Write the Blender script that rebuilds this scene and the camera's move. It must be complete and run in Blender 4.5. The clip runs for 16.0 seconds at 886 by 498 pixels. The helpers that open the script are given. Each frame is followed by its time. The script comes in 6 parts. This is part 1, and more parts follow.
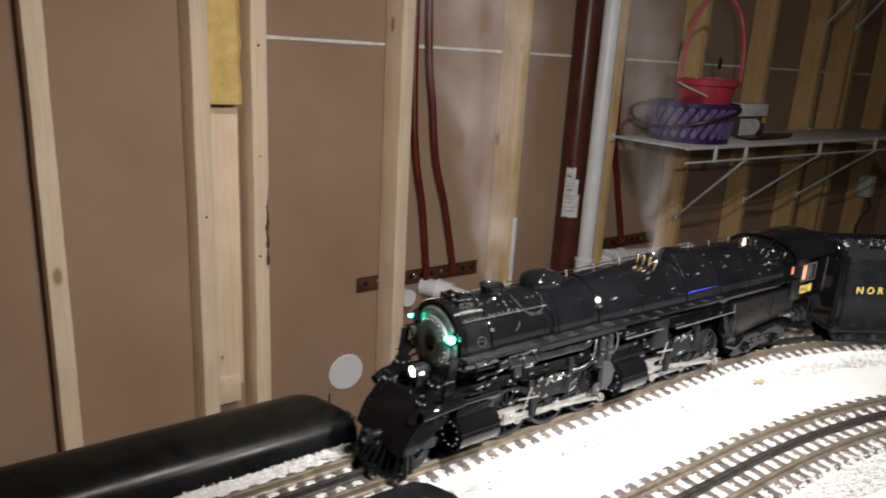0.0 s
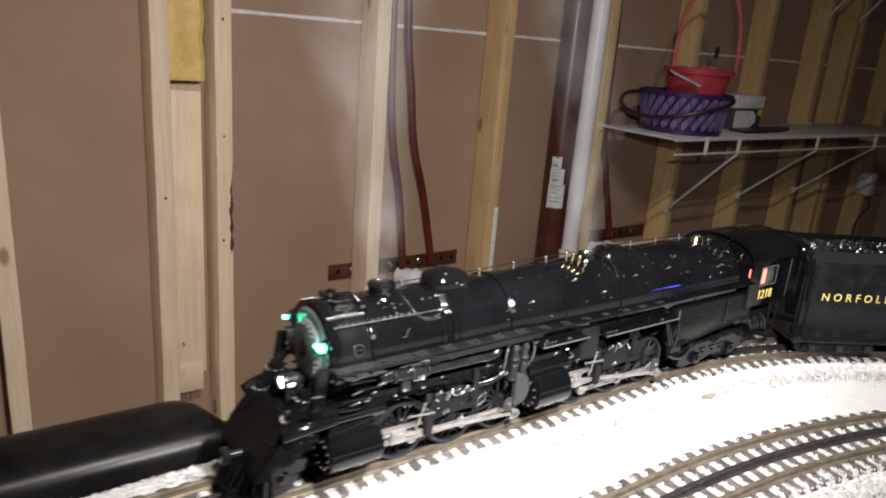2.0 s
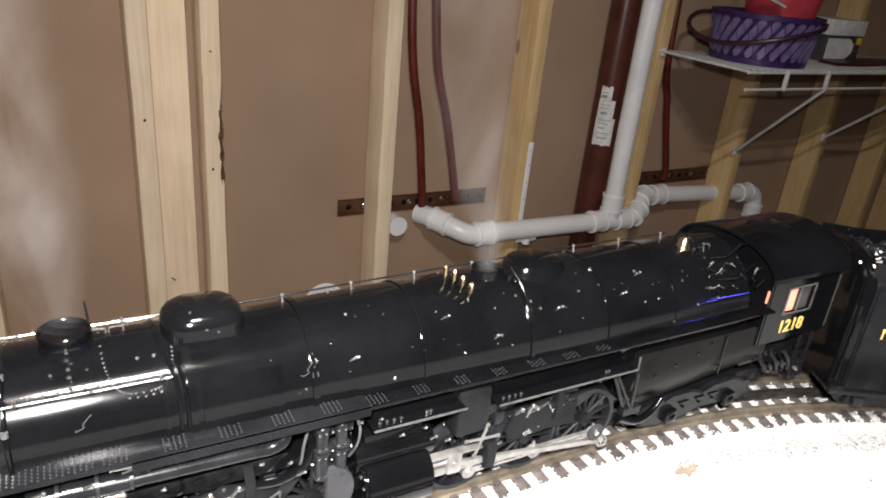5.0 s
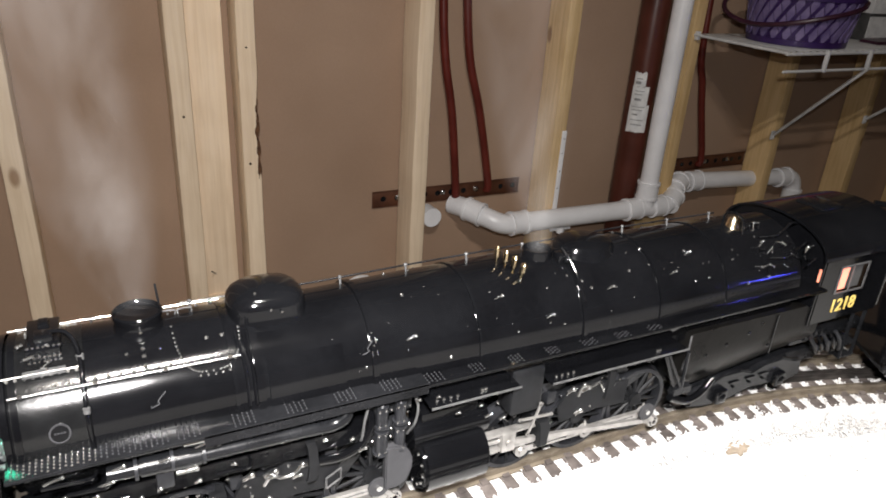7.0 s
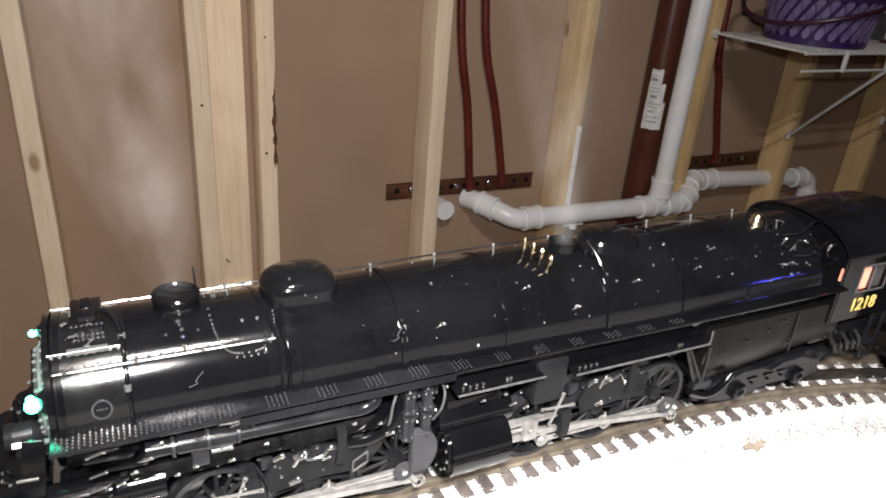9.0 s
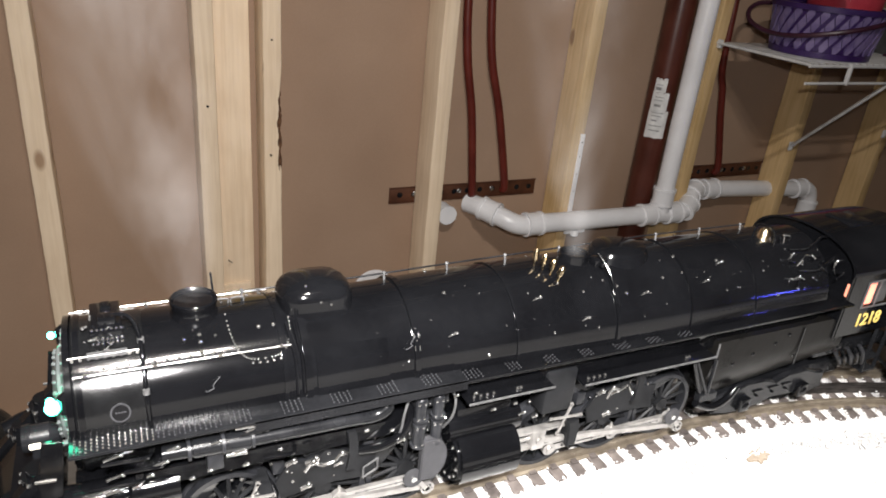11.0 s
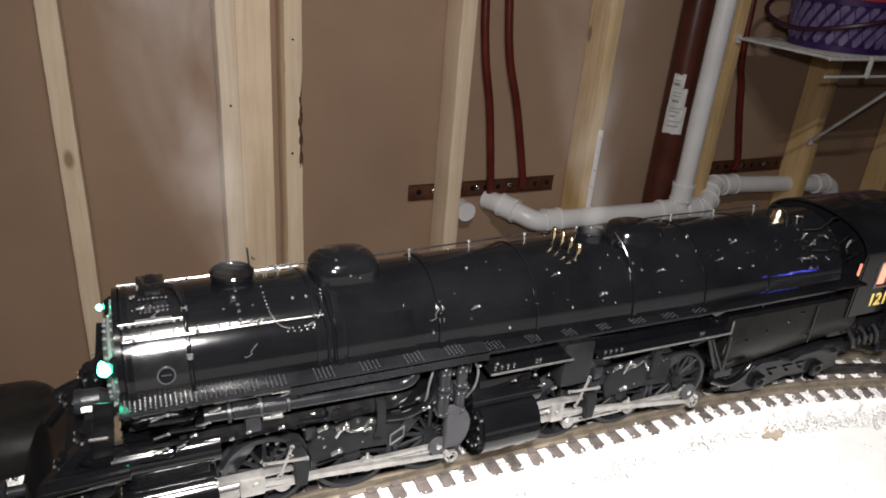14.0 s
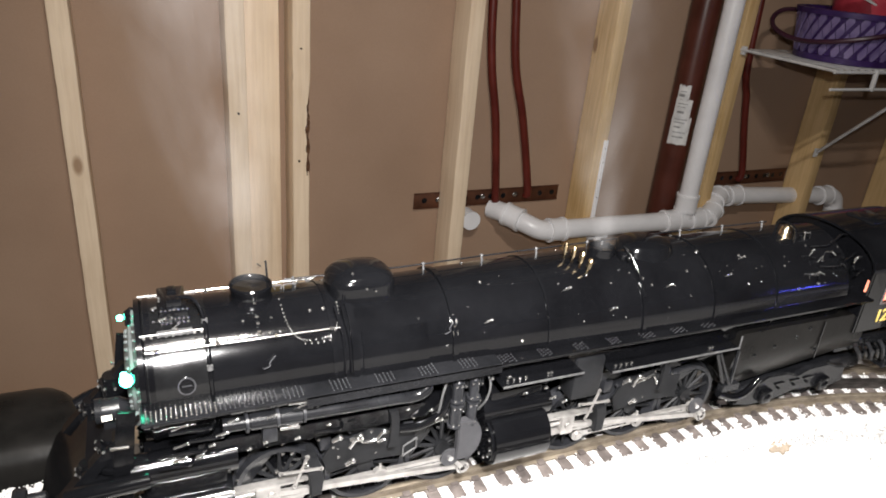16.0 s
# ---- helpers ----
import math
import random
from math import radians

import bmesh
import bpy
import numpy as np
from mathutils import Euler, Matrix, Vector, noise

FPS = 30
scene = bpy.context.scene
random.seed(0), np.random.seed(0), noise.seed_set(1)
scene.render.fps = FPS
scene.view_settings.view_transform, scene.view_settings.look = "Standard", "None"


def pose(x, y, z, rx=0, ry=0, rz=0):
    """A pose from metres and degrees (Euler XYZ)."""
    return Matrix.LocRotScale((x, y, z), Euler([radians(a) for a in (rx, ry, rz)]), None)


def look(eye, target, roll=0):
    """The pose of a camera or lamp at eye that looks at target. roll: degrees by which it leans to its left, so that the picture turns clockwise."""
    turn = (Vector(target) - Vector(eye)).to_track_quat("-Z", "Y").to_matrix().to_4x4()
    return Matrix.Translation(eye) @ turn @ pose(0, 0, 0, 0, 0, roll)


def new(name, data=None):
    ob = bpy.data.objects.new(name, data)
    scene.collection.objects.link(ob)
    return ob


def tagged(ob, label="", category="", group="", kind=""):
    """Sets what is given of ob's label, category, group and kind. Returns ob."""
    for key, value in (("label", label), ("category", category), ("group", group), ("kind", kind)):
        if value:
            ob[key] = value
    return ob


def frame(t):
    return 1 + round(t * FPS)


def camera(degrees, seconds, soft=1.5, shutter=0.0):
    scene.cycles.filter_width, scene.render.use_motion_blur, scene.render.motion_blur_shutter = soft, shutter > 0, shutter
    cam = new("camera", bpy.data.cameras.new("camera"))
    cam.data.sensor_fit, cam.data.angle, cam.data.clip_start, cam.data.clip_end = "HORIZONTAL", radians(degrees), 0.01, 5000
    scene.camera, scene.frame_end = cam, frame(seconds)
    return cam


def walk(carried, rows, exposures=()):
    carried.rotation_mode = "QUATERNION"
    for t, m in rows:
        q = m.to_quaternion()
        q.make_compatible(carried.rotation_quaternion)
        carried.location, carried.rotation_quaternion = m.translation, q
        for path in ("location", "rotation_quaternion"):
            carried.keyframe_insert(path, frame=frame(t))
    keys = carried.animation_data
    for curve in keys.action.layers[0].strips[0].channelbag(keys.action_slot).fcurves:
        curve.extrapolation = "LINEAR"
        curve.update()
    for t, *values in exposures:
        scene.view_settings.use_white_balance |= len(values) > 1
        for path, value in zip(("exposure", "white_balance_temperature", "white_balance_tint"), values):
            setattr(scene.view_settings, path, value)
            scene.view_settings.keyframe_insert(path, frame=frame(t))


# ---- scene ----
cam = camera(64.8, 16.0, soft=1.8, shutter=0.6)
PATH = [
    (0, (-1.04, -1.594, 1.202), (0.099, -0.04, 0.666), 3.2),
    (0.5, (-1.061, -1.594, 1.199), (0.043, -0.013, 0.668), 2.7),
    (1, (-1.046, -1.603, 1.196), (0.094, -0.046, 0.67), 2.9),
    (1.5, (-1.01, -1.601, 1.197), (0.16, -0.063, 0.682), 3.4),
    (2, (-0.936, -1.583, 1.192), (0.191, -0.032, 0.621), 4.6),
    (2.5, (-0.836, -1.553, 1.185), (0.208, 0.02, 0.524), 5.6),
    (3, (-0.75, -1.517, 1.179), (0.17, 0.091, 0.423), 5.7),
    (3.5, (-0.707, -1.484, 1.188), (0.234, 0.088, 0.387), 6.4),
    (3.7, (-0.702, -1.481, 1.187), (0.247, 0.082, 0.378), 6.1),
    (5.8, (-0.72, -1.483, 1.184), (0.169, 0.119, 0.383), 4.6),
    (6, (-0.722, -1.484, 1.18), (0.15, 0.119, 0.363), 3.9),
    (6.5, (-0.72, -1.485, 1.181), (0.145, 0.119, 0.357), 3.8),
    (7, (-0.722, -1.483, 1.182), (0.127, 0.13, 0.358), 3.8),
    (7.5, (-0.725, -1.494, 1.183), (0.142, 0.109, 0.36), 4.1),
    (8, (-0.726, -1.495, 1.184), (0.121, 0.118, 0.357), 4.3),
    (8.5, (-0.727, -1.486, 1.184), (0.099, 0.139, 0.361), 4.4),
    (9, (-0.733, -1.484, 1.182), (0.091, 0.133, 0.34), 4.7),
    (11.5, (-0.742, -1.482, 1.186), (0.082, 0.14, 0.355), 6.0),
    (12, (-0.744, -1.48, 1.184), (0.075, 0.142, 0.348), 6.1),
    (12.5, (-0.743, -1.481, 1.186), (0.076, 0.148, 0.363), 5.8),
    (13, (-0.745, -1.492, 1.171), (0.048, 0.125, 0.302), 5.6),
    (13.2, (-0.746, -1.494, 1.172), (0.033, 0.128, 0.240), 4.8),
    (13.5, (-0.748, -1.498, 1.174), (0.011, 0.136, 0.306), 3.9),
    (14, (-0.75, -1.5, 1.182), (0.03, 0.142, 0.347), 4.8),
    (14.5, (-0.754, -1.497, 1.183), (0.019, 0.15, 0.351), 5.0),
    (15, (-0.755, -1.498, 1.183), (0.025, 0.145, 0.352), 5.3),
    (15.5, (-0.756, -1.499, 1.188), (0.018, 0.156, 0.375), 5.2),
    (16, (-0.757, -1.501, 1.187), (0.018, 0.152, 0.37), 5.2),
]
walk(cam, [(t, look(eye, target, roll)) for t, eye, target, roll in PATH],
     exposures=[(0.0, 0.12), (0.5, 0.44), (1.0, 0.16), (1.5, 0.22), (2.0, 0.2), (2.5, 0.04), (3.5, 0.18), (6.0, 0.40), (7.0, 0.22), (8.0, 0.2), (9.0, 0.28), (11.5, 0.46), (12.5, 0.45), (13.0, 0.42), (13.1, 0.2), (13.2, -0.5), (13.3, -0.75), (13.4, -0.85), (13.55, -0.85), (13.8, -0.35), (14.0, -0.1), (14.3, 0.18), (14.5, 0.28), (15.0, 0.25), (16.0, 0.38)])

# ---- light ----
world = bpy.data.worlds.new("world")
world.use_nodes = True
world.node_tree.nodes["Background"].inputs[0].default_value = (1.0, 0.93, 0.85, 1)
world.node_tree.nodes["Background"].inputs[1].default_value = 0.02
scene.world = world


def lamp(name, kind, energy, colour, m, size=0.1, size_y=None):
    data = bpy.data.lights.new(name, kind)
    data.energy, data.color = energy, colour
    if kind == "AREA":
        data.size = size
        if size_y:
            data.shape, data.size_y = "RECTANGLE", size_y
    else:
        data.shadow_soft_size = size
    ob = new(name, data)
    ob.matrix_world = m
    return ob


# the camera's own lamp, held beside the lens, a lamp under the ceiling, and a strip of blue diodes on the bench behind
flash = lamp("flash_lamp", "SPOT", 35.0, (1.0, 0.97, 0.95), look((-0.745, -1.535, 1.285), (0.02, 0.10, 0.46)), 0.022)
flash.data.spot_size, flash.data.spot_blend = radians(106), 1.0
lamp("ceiling_lamp", "AREA", 26.0, (1.0, 0.94, 0.87), pose(-0.68, -1.88, 2.32), 0.24, 0.08)
lamp("blue_led_strip_lamp", "AREA", 0.22, (0.10, 0.12, 1.0), look((0.51, -2.03, 1.04), (-0.38, -1.2, 1.0)), 0.07, 0.007)


# ---- materials ----
def nodes_of(name):
    mat = bpy.data.materials.new(name)
    mat.use_nodes = True
    nt = mat.node_tree
    return mat, nt, nt.nodes["Principled BSDF"]


def surface(name, low, high, rough=0.5, metal=0.0, scale=40.0, stretch=(1, 1, 1), bump=0.0, fine=250.0,
            coat=0.0, spread=0.06, spec=0.5, random_value=0.0, rough_var=0.1, detail=6.0):
    """A surface with colour variation at two scales, uneven gloss and fine relief, in object space."""
    mat, nt, b = nodes_of(name)
    link = nt.links.new
    tc = nt.nodes.new("ShaderNodeTexCoord")
    mp = nt.nodes.new("ShaderNodeMapping")
    mp.inputs["Scale"].default_value = stretch
    link(tc.outputs["Object"], mp.inputs["Vector"])
    info = nt.nodes.new("ShaderNodeObjectInfo")
    shift = nt.nodes.new("ShaderNodeVectorMath")
    shift.operation = "MULTIPLY_ADD"
    shift.inputs[1].default_value = (1, 1, 1)
    link(mp.outputs["Vector"], shift.inputs[0])
    wide = nt.nodes.new("ShaderNodeMath")
    wide.operation = "MULTIPLY"
    wide.inputs[1].default_value = 37.0
    link(info.outputs["Random"], wide.inputs[0])
    link(wide.outputs[0], shift.inputs[2])
    n1 = nt.nodes.new("ShaderNodeTexNoise")
    n1.inputs["Scale"].default_value, n1.inputs["Detail"].default_value = scale, detail
    n2 = nt.nodes.new("ShaderNodeTexNoise")
    n2.inputs["Scale"].default_value, n2.inputs["Detail"].default_value = fine, 4.0
    link(shift.outputs[0], n1.inputs["Vector"])
    link(shift.outputs[0], n2.inputs["Vector"])
    mixf = nt.nodes.new("ShaderNodeMath")
    mixf.operation = "MULTIPLY_ADD"
    mixf.inputs[1].default_value = 0.3
    link(n2.outputs["Fac"], mixf.inputs[0])
    link(n1.outputs["Fac"], mixf.inputs[2])
    ramp = nt.nodes.new("ShaderNodeValToRGB")
    ramp.color_ramp.elements[0].position, ramp.color_ramp.elements[1].position = 0.45, 0.85
    ramp.color_ramp.elements[0].color, ramp.color_ramp.elements[1].color = (*low, 1), (*high, 1)
    link(mixf.outputs[0], ramp.inputs[0])
    hsv = nt.nodes.new("ShaderNodeHueSaturation")
    link(ramp.outputs[0], hsv.inputs["Color"])
    if random_value:
        mr = nt.nodes.new("ShaderNodeMapRange")
        mr.inputs["To Min"].default_value, mr.inputs["To Max"].default_value = 1 - random_value, 1 + random_value
        link(info.outputs["Random"], mr.inputs["Value"])
        link(mr.outputs[0], hsv.inputs["Value"])
    link(hsv.outputs[0], b.inputs["Base Color"])
    rr = nt.nodes.new("ShaderNodeMapRange")
    rr.inputs["To Min"].default_value, rr.inputs["To Max"].default_value = max(0.02, rough - rough_var), min(1, rough + rough_var)
    link(n1.outputs["Fac"], rr.inputs["Value"])
    link(rr.outputs[0], b.inputs["Roughness"])
    b.inputs["Metallic"].default_value = metal
    b.inputs["Specular IOR Level"].default_value = spec
    b.inputs["Coat Weight"].default_value = coat
    b.inputs["Coat Roughness"].default_value = 0.08
    if bump:
        bp = nt.nodes.new("ShaderNodeBump")
        bp.inputs["Strength"].default_value, bp.inputs["Distance"].default_value = bump, 0.001
        link(mixf.outputs[0], bp.inputs["Height"])
        link(bp.outputs[0], b.inputs["Normal"])
    return mat


def glowing(name, colour, strength):
    mat, nt, b = nodes_of(name)
    b.inputs["Base Color"].default_value = (*colour, 1)
    b.inputs["Emission Color"].default_value = (*colour, 1)
    b.inputs["Emission Strength"].default_value = strength
    return mat


def pine(name, low, high, knot):
    """Sawn softwood: long grain along the board's z, a few knots, fuzzy saw marks."""
    mat, nt, b = nodes_of(name)
    link = nt.links.new
    tc = nt.nodes.new("ShaderNodeTexCoord")
    info = nt.nodes.new("ShaderNodeObjectInfo")
    wide = nt.nodes.new("ShaderNodeMath")
    wide.operation = "MULTIPLY"
    wide.inputs[1].default_value = 53.0
    link(info.outputs["Random"], wide.inputs[0])
    add = nt.nodes.new("ShaderNodeVectorMath")
    add.operation = "ADD"
    link(tc.outputs["Object"], add.inputs[0])
    link(wide.outputs[0], add.inputs[1])
    mp = nt.nodes.new("ShaderNodeMapping")
    mp.inputs["Scale"].default_value = (1, 1, 0.045)
    link(add.outputs[0], mp.inputs["Vector"])
    grain = nt.nodes.new("ShaderNodeTexNoise")
    grain.inputs["Scale"].default_value, grain.inputs["Detail"].default_value = 130.0, 5.0
    grain.inputs["Distortion"].default_value = 0.6
    link(mp.outputs[0], grain.inputs["Vector"])
    broad = nt.nodes.new("ShaderNodeTexNoise")
    broad.inputs["Scale"].default_value, broad.inputs["Detail"].default_value = 9.0, 4.0
    link(add.outputs[0], broad.inputs["Vector"])
    mix1 = nt.nodes.new("ShaderNodeMath")
    mix1.operation = "MULTIPLY_ADD"
    mix1.inputs[1].default_value = 0.7
    link(broad.outputs["Fac"], mix1.inputs[0])
    link(grain.outputs["Fac"], mix1.inputs[2])
    ramp = nt.nodes.new("ShaderNodeValToRGB")
    ramp.color_ramp.elements[0].position, ramp.color_ramp.elements[1].position = 0.55, 1.1
    ramp.color_ramp.elements[0].color, ramp.color_ramp.elements[1].color = (*low, 1), (*high, 1)
    link(mix1.outputs[0], ramp.inputs[0])
    mk = nt.nodes.new("ShaderNodeMapping")
    mk.inputs["Scale"].default_value = (9.0, 9.0, 4.2)
    link(add.outputs[0], mk.inputs["Vector"])
    vor = nt.nodes.new("ShaderNodeTexVoronoi")
    vor.inputs["Scale"].default_value = 1.0
    link(mk.outputs[0], vor.inputs["Vector"])
    kr = nt.nodes.new("ShaderNodeMapRange")
    kr.inputs["From Min"].default_value, kr.inputs["From Max"].default_value = 0.06, 0.11
    kr.inputs["To Min"].default_value, kr.inputs["To Max"].default_value = 0.75, 0.0
    link(vor.outputs["Distance"], kr.inputs["Value"])
    km = nt.nodes.new("ShaderNodeMix")
    km.data_type = "RGBA"
    km.inputs[7].default_value = (*knot, 1)
    link(kr.outputs[0], km.inputs[0])
    link(ramp.outputs[0], km.inputs[6])
    hsv = nt.nodes.new("ShaderNodeHueSaturation")
    mr = nt.nodes.new("ShaderNodeMapRange")
    mr.inputs["To Min"].default_value, mr.inputs["To Max"].default_value = 0.88, 1.1
    link(info.outputs["Random"], mr.inputs["Value"])
    link(mr.outputs[0], hsv.inputs["Value"])
    link(km.outputs[2], hsv.inputs["Color"])
    link(hsv.outputs[0], b.inputs["Base Color"])
    b.inputs["Roughness"].default_value = 0.75
    b.inputs["Specular IOR Level"].default_value = 0.3
    bp = nt.nodes.new("ShaderNodeBump")
    bp.inputs["Strength"].default_value, bp.inputs["Distance"].default_value = 0.35, 0.002
    link(mix1.outputs[0], bp.inputs["Height"])
    link(bp.outputs[0], b.inputs["Normal"])
    return mat


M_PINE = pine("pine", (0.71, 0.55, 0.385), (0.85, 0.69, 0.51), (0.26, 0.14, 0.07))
# yellower pine of the right-hand studs, with their shade put into the colour
M_PINE_SHADED = pine("yellow_pine_shaded", (0.47, 0.31, 0.135), (0.62, 0.44, 0.23), (0.18, 0.08, 0.03))
M_PAPER = surface("drywall_paper", (0.31, 0.209, 0.146), (0.378, 0.262, 0.187), 0.9, scale=3.0, bump=0.15, fine=300, spec=0.15)
M_COMPOUND = surface("joint_compound", (0.62, 0.6, 0.58), (0.85, 0.83, 0.8), 0.9, scale=60, bump=0.6, spec=0.2)
M_FOAM = surface("yellow_foam", (0.60, 0.40, 0.13), (0.80, 0.58, 0.24), 0.9, scale=30, bump=0.7, spec=0.2)
M_BARK = surface("bark", (0.05, 0.022, 0.01), (0.16, 0.075, 0.035), 0.9, scale=90, bump=1.0)
M_PVC = surface("white_pvc", (0.74, 0.74, 0.76), (0.86, 0.86, 0.88), 0.35, scale=12, bump=0.05)
M_BROWN_PIPE = surface("brown_pipe", (0.06, 0.017, 0.011), (0.095, 0.027, 0.018), 0.33, scale=14, bump=0.05)
M_PEX = surface("red_tube", (0.085, 0.013, 0.009), (0.13, 0.02, 0.013), 0.38, scale=20)
M_COPPER = surface("dull_copper", (0.075, 0.03, 0.017), (0.15, 0.06, 0.032), 0.55, metal=0.5, scale=25, bump=0.2)
M_STEEL = surface("bright_steel", (0.45, 0.45, 0.44), (0.66, 0.65, 0.64), 0.2, metal=0.95, scale=200)
M_ROD = surface("nickel_rod", (0.30, 0.29, 0.278), (0.48, 0.465, 0.448), 0.4, metal=0.7, scale=150, bump=0.1)
M_BRASS = surface("brass", (0.78, 0.60, 0.36), (0.94, 0.79, 0.56), 0.2, metal=1.0, scale=120)
M_LOCO = surface("black_enamel", (0.0024, 0.0025, 0.0030), (0.0045, 0.0047, 0.0055), 0.095, scale=30, fine=420, bump=0.05, coat=0.0, rough_var=0.05, spec=0.45)
M_SMOKEBOX = surface("graphite_smokebox", (0.0035, 0.0036, 0.0039), (0.007, 0.0073, 0.0078), 0.13, scale=60, fine=500, bump=0.12, spec=0.5, rough_var=0.08)
M_CAR = surface("dull_black_roof", (0.004, 0.0038, 0.0036), (0.008, 0.0075, 0.007), 0.3, scale=50, bump=0.2, spec=0.11)
M_LOCO_MATT = surface("satin_black", (0.0055, 0.0058, 0.0066), (0.012, 0.0125, 0.0142), 0.24, scale=60, fine=500, bump=0.15, spec=0.32)
M_GREY = surface("dark_grey_metal", (0.010, 0.0104, 0.0120), (0.022, 0.0228, 0.026), 0.34, scale=60, fine=400, bump=0.2, spec=0.36)
# matt black with little gloss, for parts low in the gear
M_MATT_BLACK = surface("matt_black", (0.0075, 0.0078, 0.0086), (0.015, 0.0155, 0.017), 0.5, scale=60, fine=500, bump=0.2, spec=0.16)
M_CAST = surface("grey_casting", (0.032, 0.032, 0.035), (0.048, 0.048, 0.052), 0.5, scale=90, bump=0.3, spec=0.3)
M_WORN = surface("worn_edge_metal", (0.045, 0.045, 0.047), (0.10, 0.10, 0.10), 0.4, scale=180, bump=0.2, spec=0.5)
M_SILVER = surface("silver_paint", (0.13, 0.145, 0.145), (0.24, 0.26, 0.26), 0.35, metal=0.5, scale=80, bump=0.1)
M_SNOW = surface("white_table_sheet", (0.50, 0.50, 0.50), (0.63, 0.63, 0.628), 0.85, scale=8, fine=90, bump=0.4, spec=0.2)
M_BALLAST = surface("white_ballast", (0.42, 0.415, 0.41), (0.74, 0.73, 0.72), 0.9, scale=220, fine=700, bump=0.6, spec=0.2)
M_TIE = surface("brown_tie", (0.062, 0.052, 0.048), (0.125, 0.106, 0.098), 0.6, scale=160, bump=0.4, random_value=0.25)
M_RAIL = surface("tarnished_rail", (0.17, 0.14, 0.105), (0.28, 0.24, 0.185), 0.4, metal=0.6, scale=120, bump=0.1)
M_RAIL_DARK = surface("blackened_rail", (0.03, 0.027, 0.025), (0.07, 0.062, 0.057), 0.4, metal=0.5, scale=120)
M_PURPLE = surface("purple_plastic", (0.028, 0.011, 0.07), (0.045, 0.018, 0.11), 0.4, scale=30)
M_LILAC = surface("lilac_plastic", (0.12, 0.085, 0.22), (0.23, 0.18, 0.34), 0.4, scale=30)
M_MAROON = surface("maroon_plastic", (0.03, 0.009, 0.02), (0.055, 0.014, 0.03), 0.4, scale=30)
M_RED = surface("red_plastic", (0.42, 0.035, 0.06), (0.56, 0.06, 0.085), 0.35, scale=20)
M_PINK = surface("pink_plastic", (0.58, 0.10, 0.14), (0.72, 0.17, 0.2), 0.4, scale=20)
M_WHITE = surface("white_coated_wire", (0.55, 0.55, 0.55), (0.75, 0.75, 0.75), 0.4, scale=30)
M_CARD = surface("white_card", (0.55, 0.55, 0.55), (0.78, 0.78, 0.77), 0.7, scale=40)
M_INK = surface("dark_ink", (0.03, 0.03, 0.03), (0.06, 0.06, 0.06), 0.7)
M_PRINT = surface("faded_print", (0.20, 0.20, 0.20), (0.34, 0.34, 0.34), 0.7)
M_YELLOW = surface("yellow_print", (0.55, 0.42, 0.03), (0.7, 0.55, 0.06), 0.6)
M_GOLD = surface("gold_lettering", (0.62, 0.46, 0.12), (0.8, 0.62, 0.2), 0.5)
M_CONCRETE = surface("concrete", (0.22, 0.21, 0.2), (0.34, 0.33, 0.31), 0.85, scale=4, fine=60, bump=0.3)
M_CEILING = surface("ceiling_board", (0.07, 0.055, 0.045), (0.12, 0.095, 0.075), 0.9, scale=3)
M_PLYWOOD = surface("plywood", (0.36, 0.24, 0.13), (0.5, 0.36, 0.21), 0.7, scale=6, stretch=(1, 8, 1), bump=0.2)


# ---- shapes ----
def box(bm, x0, x1, y0, y1, z0, z1, bevel=0.0):
    r = bmesh.ops.create_cube(bm, size=1.0, matrix=Matrix.LocRotScale(((x0 + x1) / 2, (y0 + y1) / 2, (z0 + z1) / 2), None, (x1 - x0, y1 - y0, z1 - z0)))
    if bevel:
        edges = list({e for v in r["verts"] for e in v.link_edges})
        bmesh.ops.bevel(bm, geom=edges, offset=bevel, segments=2, affect="EDGES", profile=0.5)
    return r


def rod(bm, p, q, r0, r1=None, n=12, caps=True):
    """A round bar from p to q."""
    p, q = Vector(p), Vector(q)
    d = q - p
    m = Matrix.Translation((p + q) / 2) @ d.to_track_quat("Z", "Y").to_matrix().to_4x4()
    return bmesh.ops.create_cone(bm, cap_ends=caps, segments=n, radius1=r0, radius2=r0 if r1 is None else r1, depth=d.length, matrix=m)


def ball(bm, c, r, n=8, scale=(1, 1, 1)):
    return bmesh.ops.create_uvsphere(bm, u_segments=n, v_segments=max(4, n * 2 // 3), radius=r, matrix=Matrix.LocRotScale(c, None, scale))


def spin(bm, profile, m, n=32, close=False):
    """Turns a profile of (radius, height) round z, then places it by m."""
    rings = []
    for r, h in profile:
        rings.append([bm.verts.new(m @ Vector((r * math.cos(2 * math.pi * i / n), r * math.sin(2 * math.pi * i / n), h))) for i in range(n)])
    for a, b in zip(rings, rings[1:]):
        for i in range(n):
            j = (i + 1) % n
            bm.faces.new((a[i], a[j], b[j], b[i]))
    if close:
        bm.faces.new(list(reversed(rings[0])))
        bm.faces.new(rings[-1])
    return rings


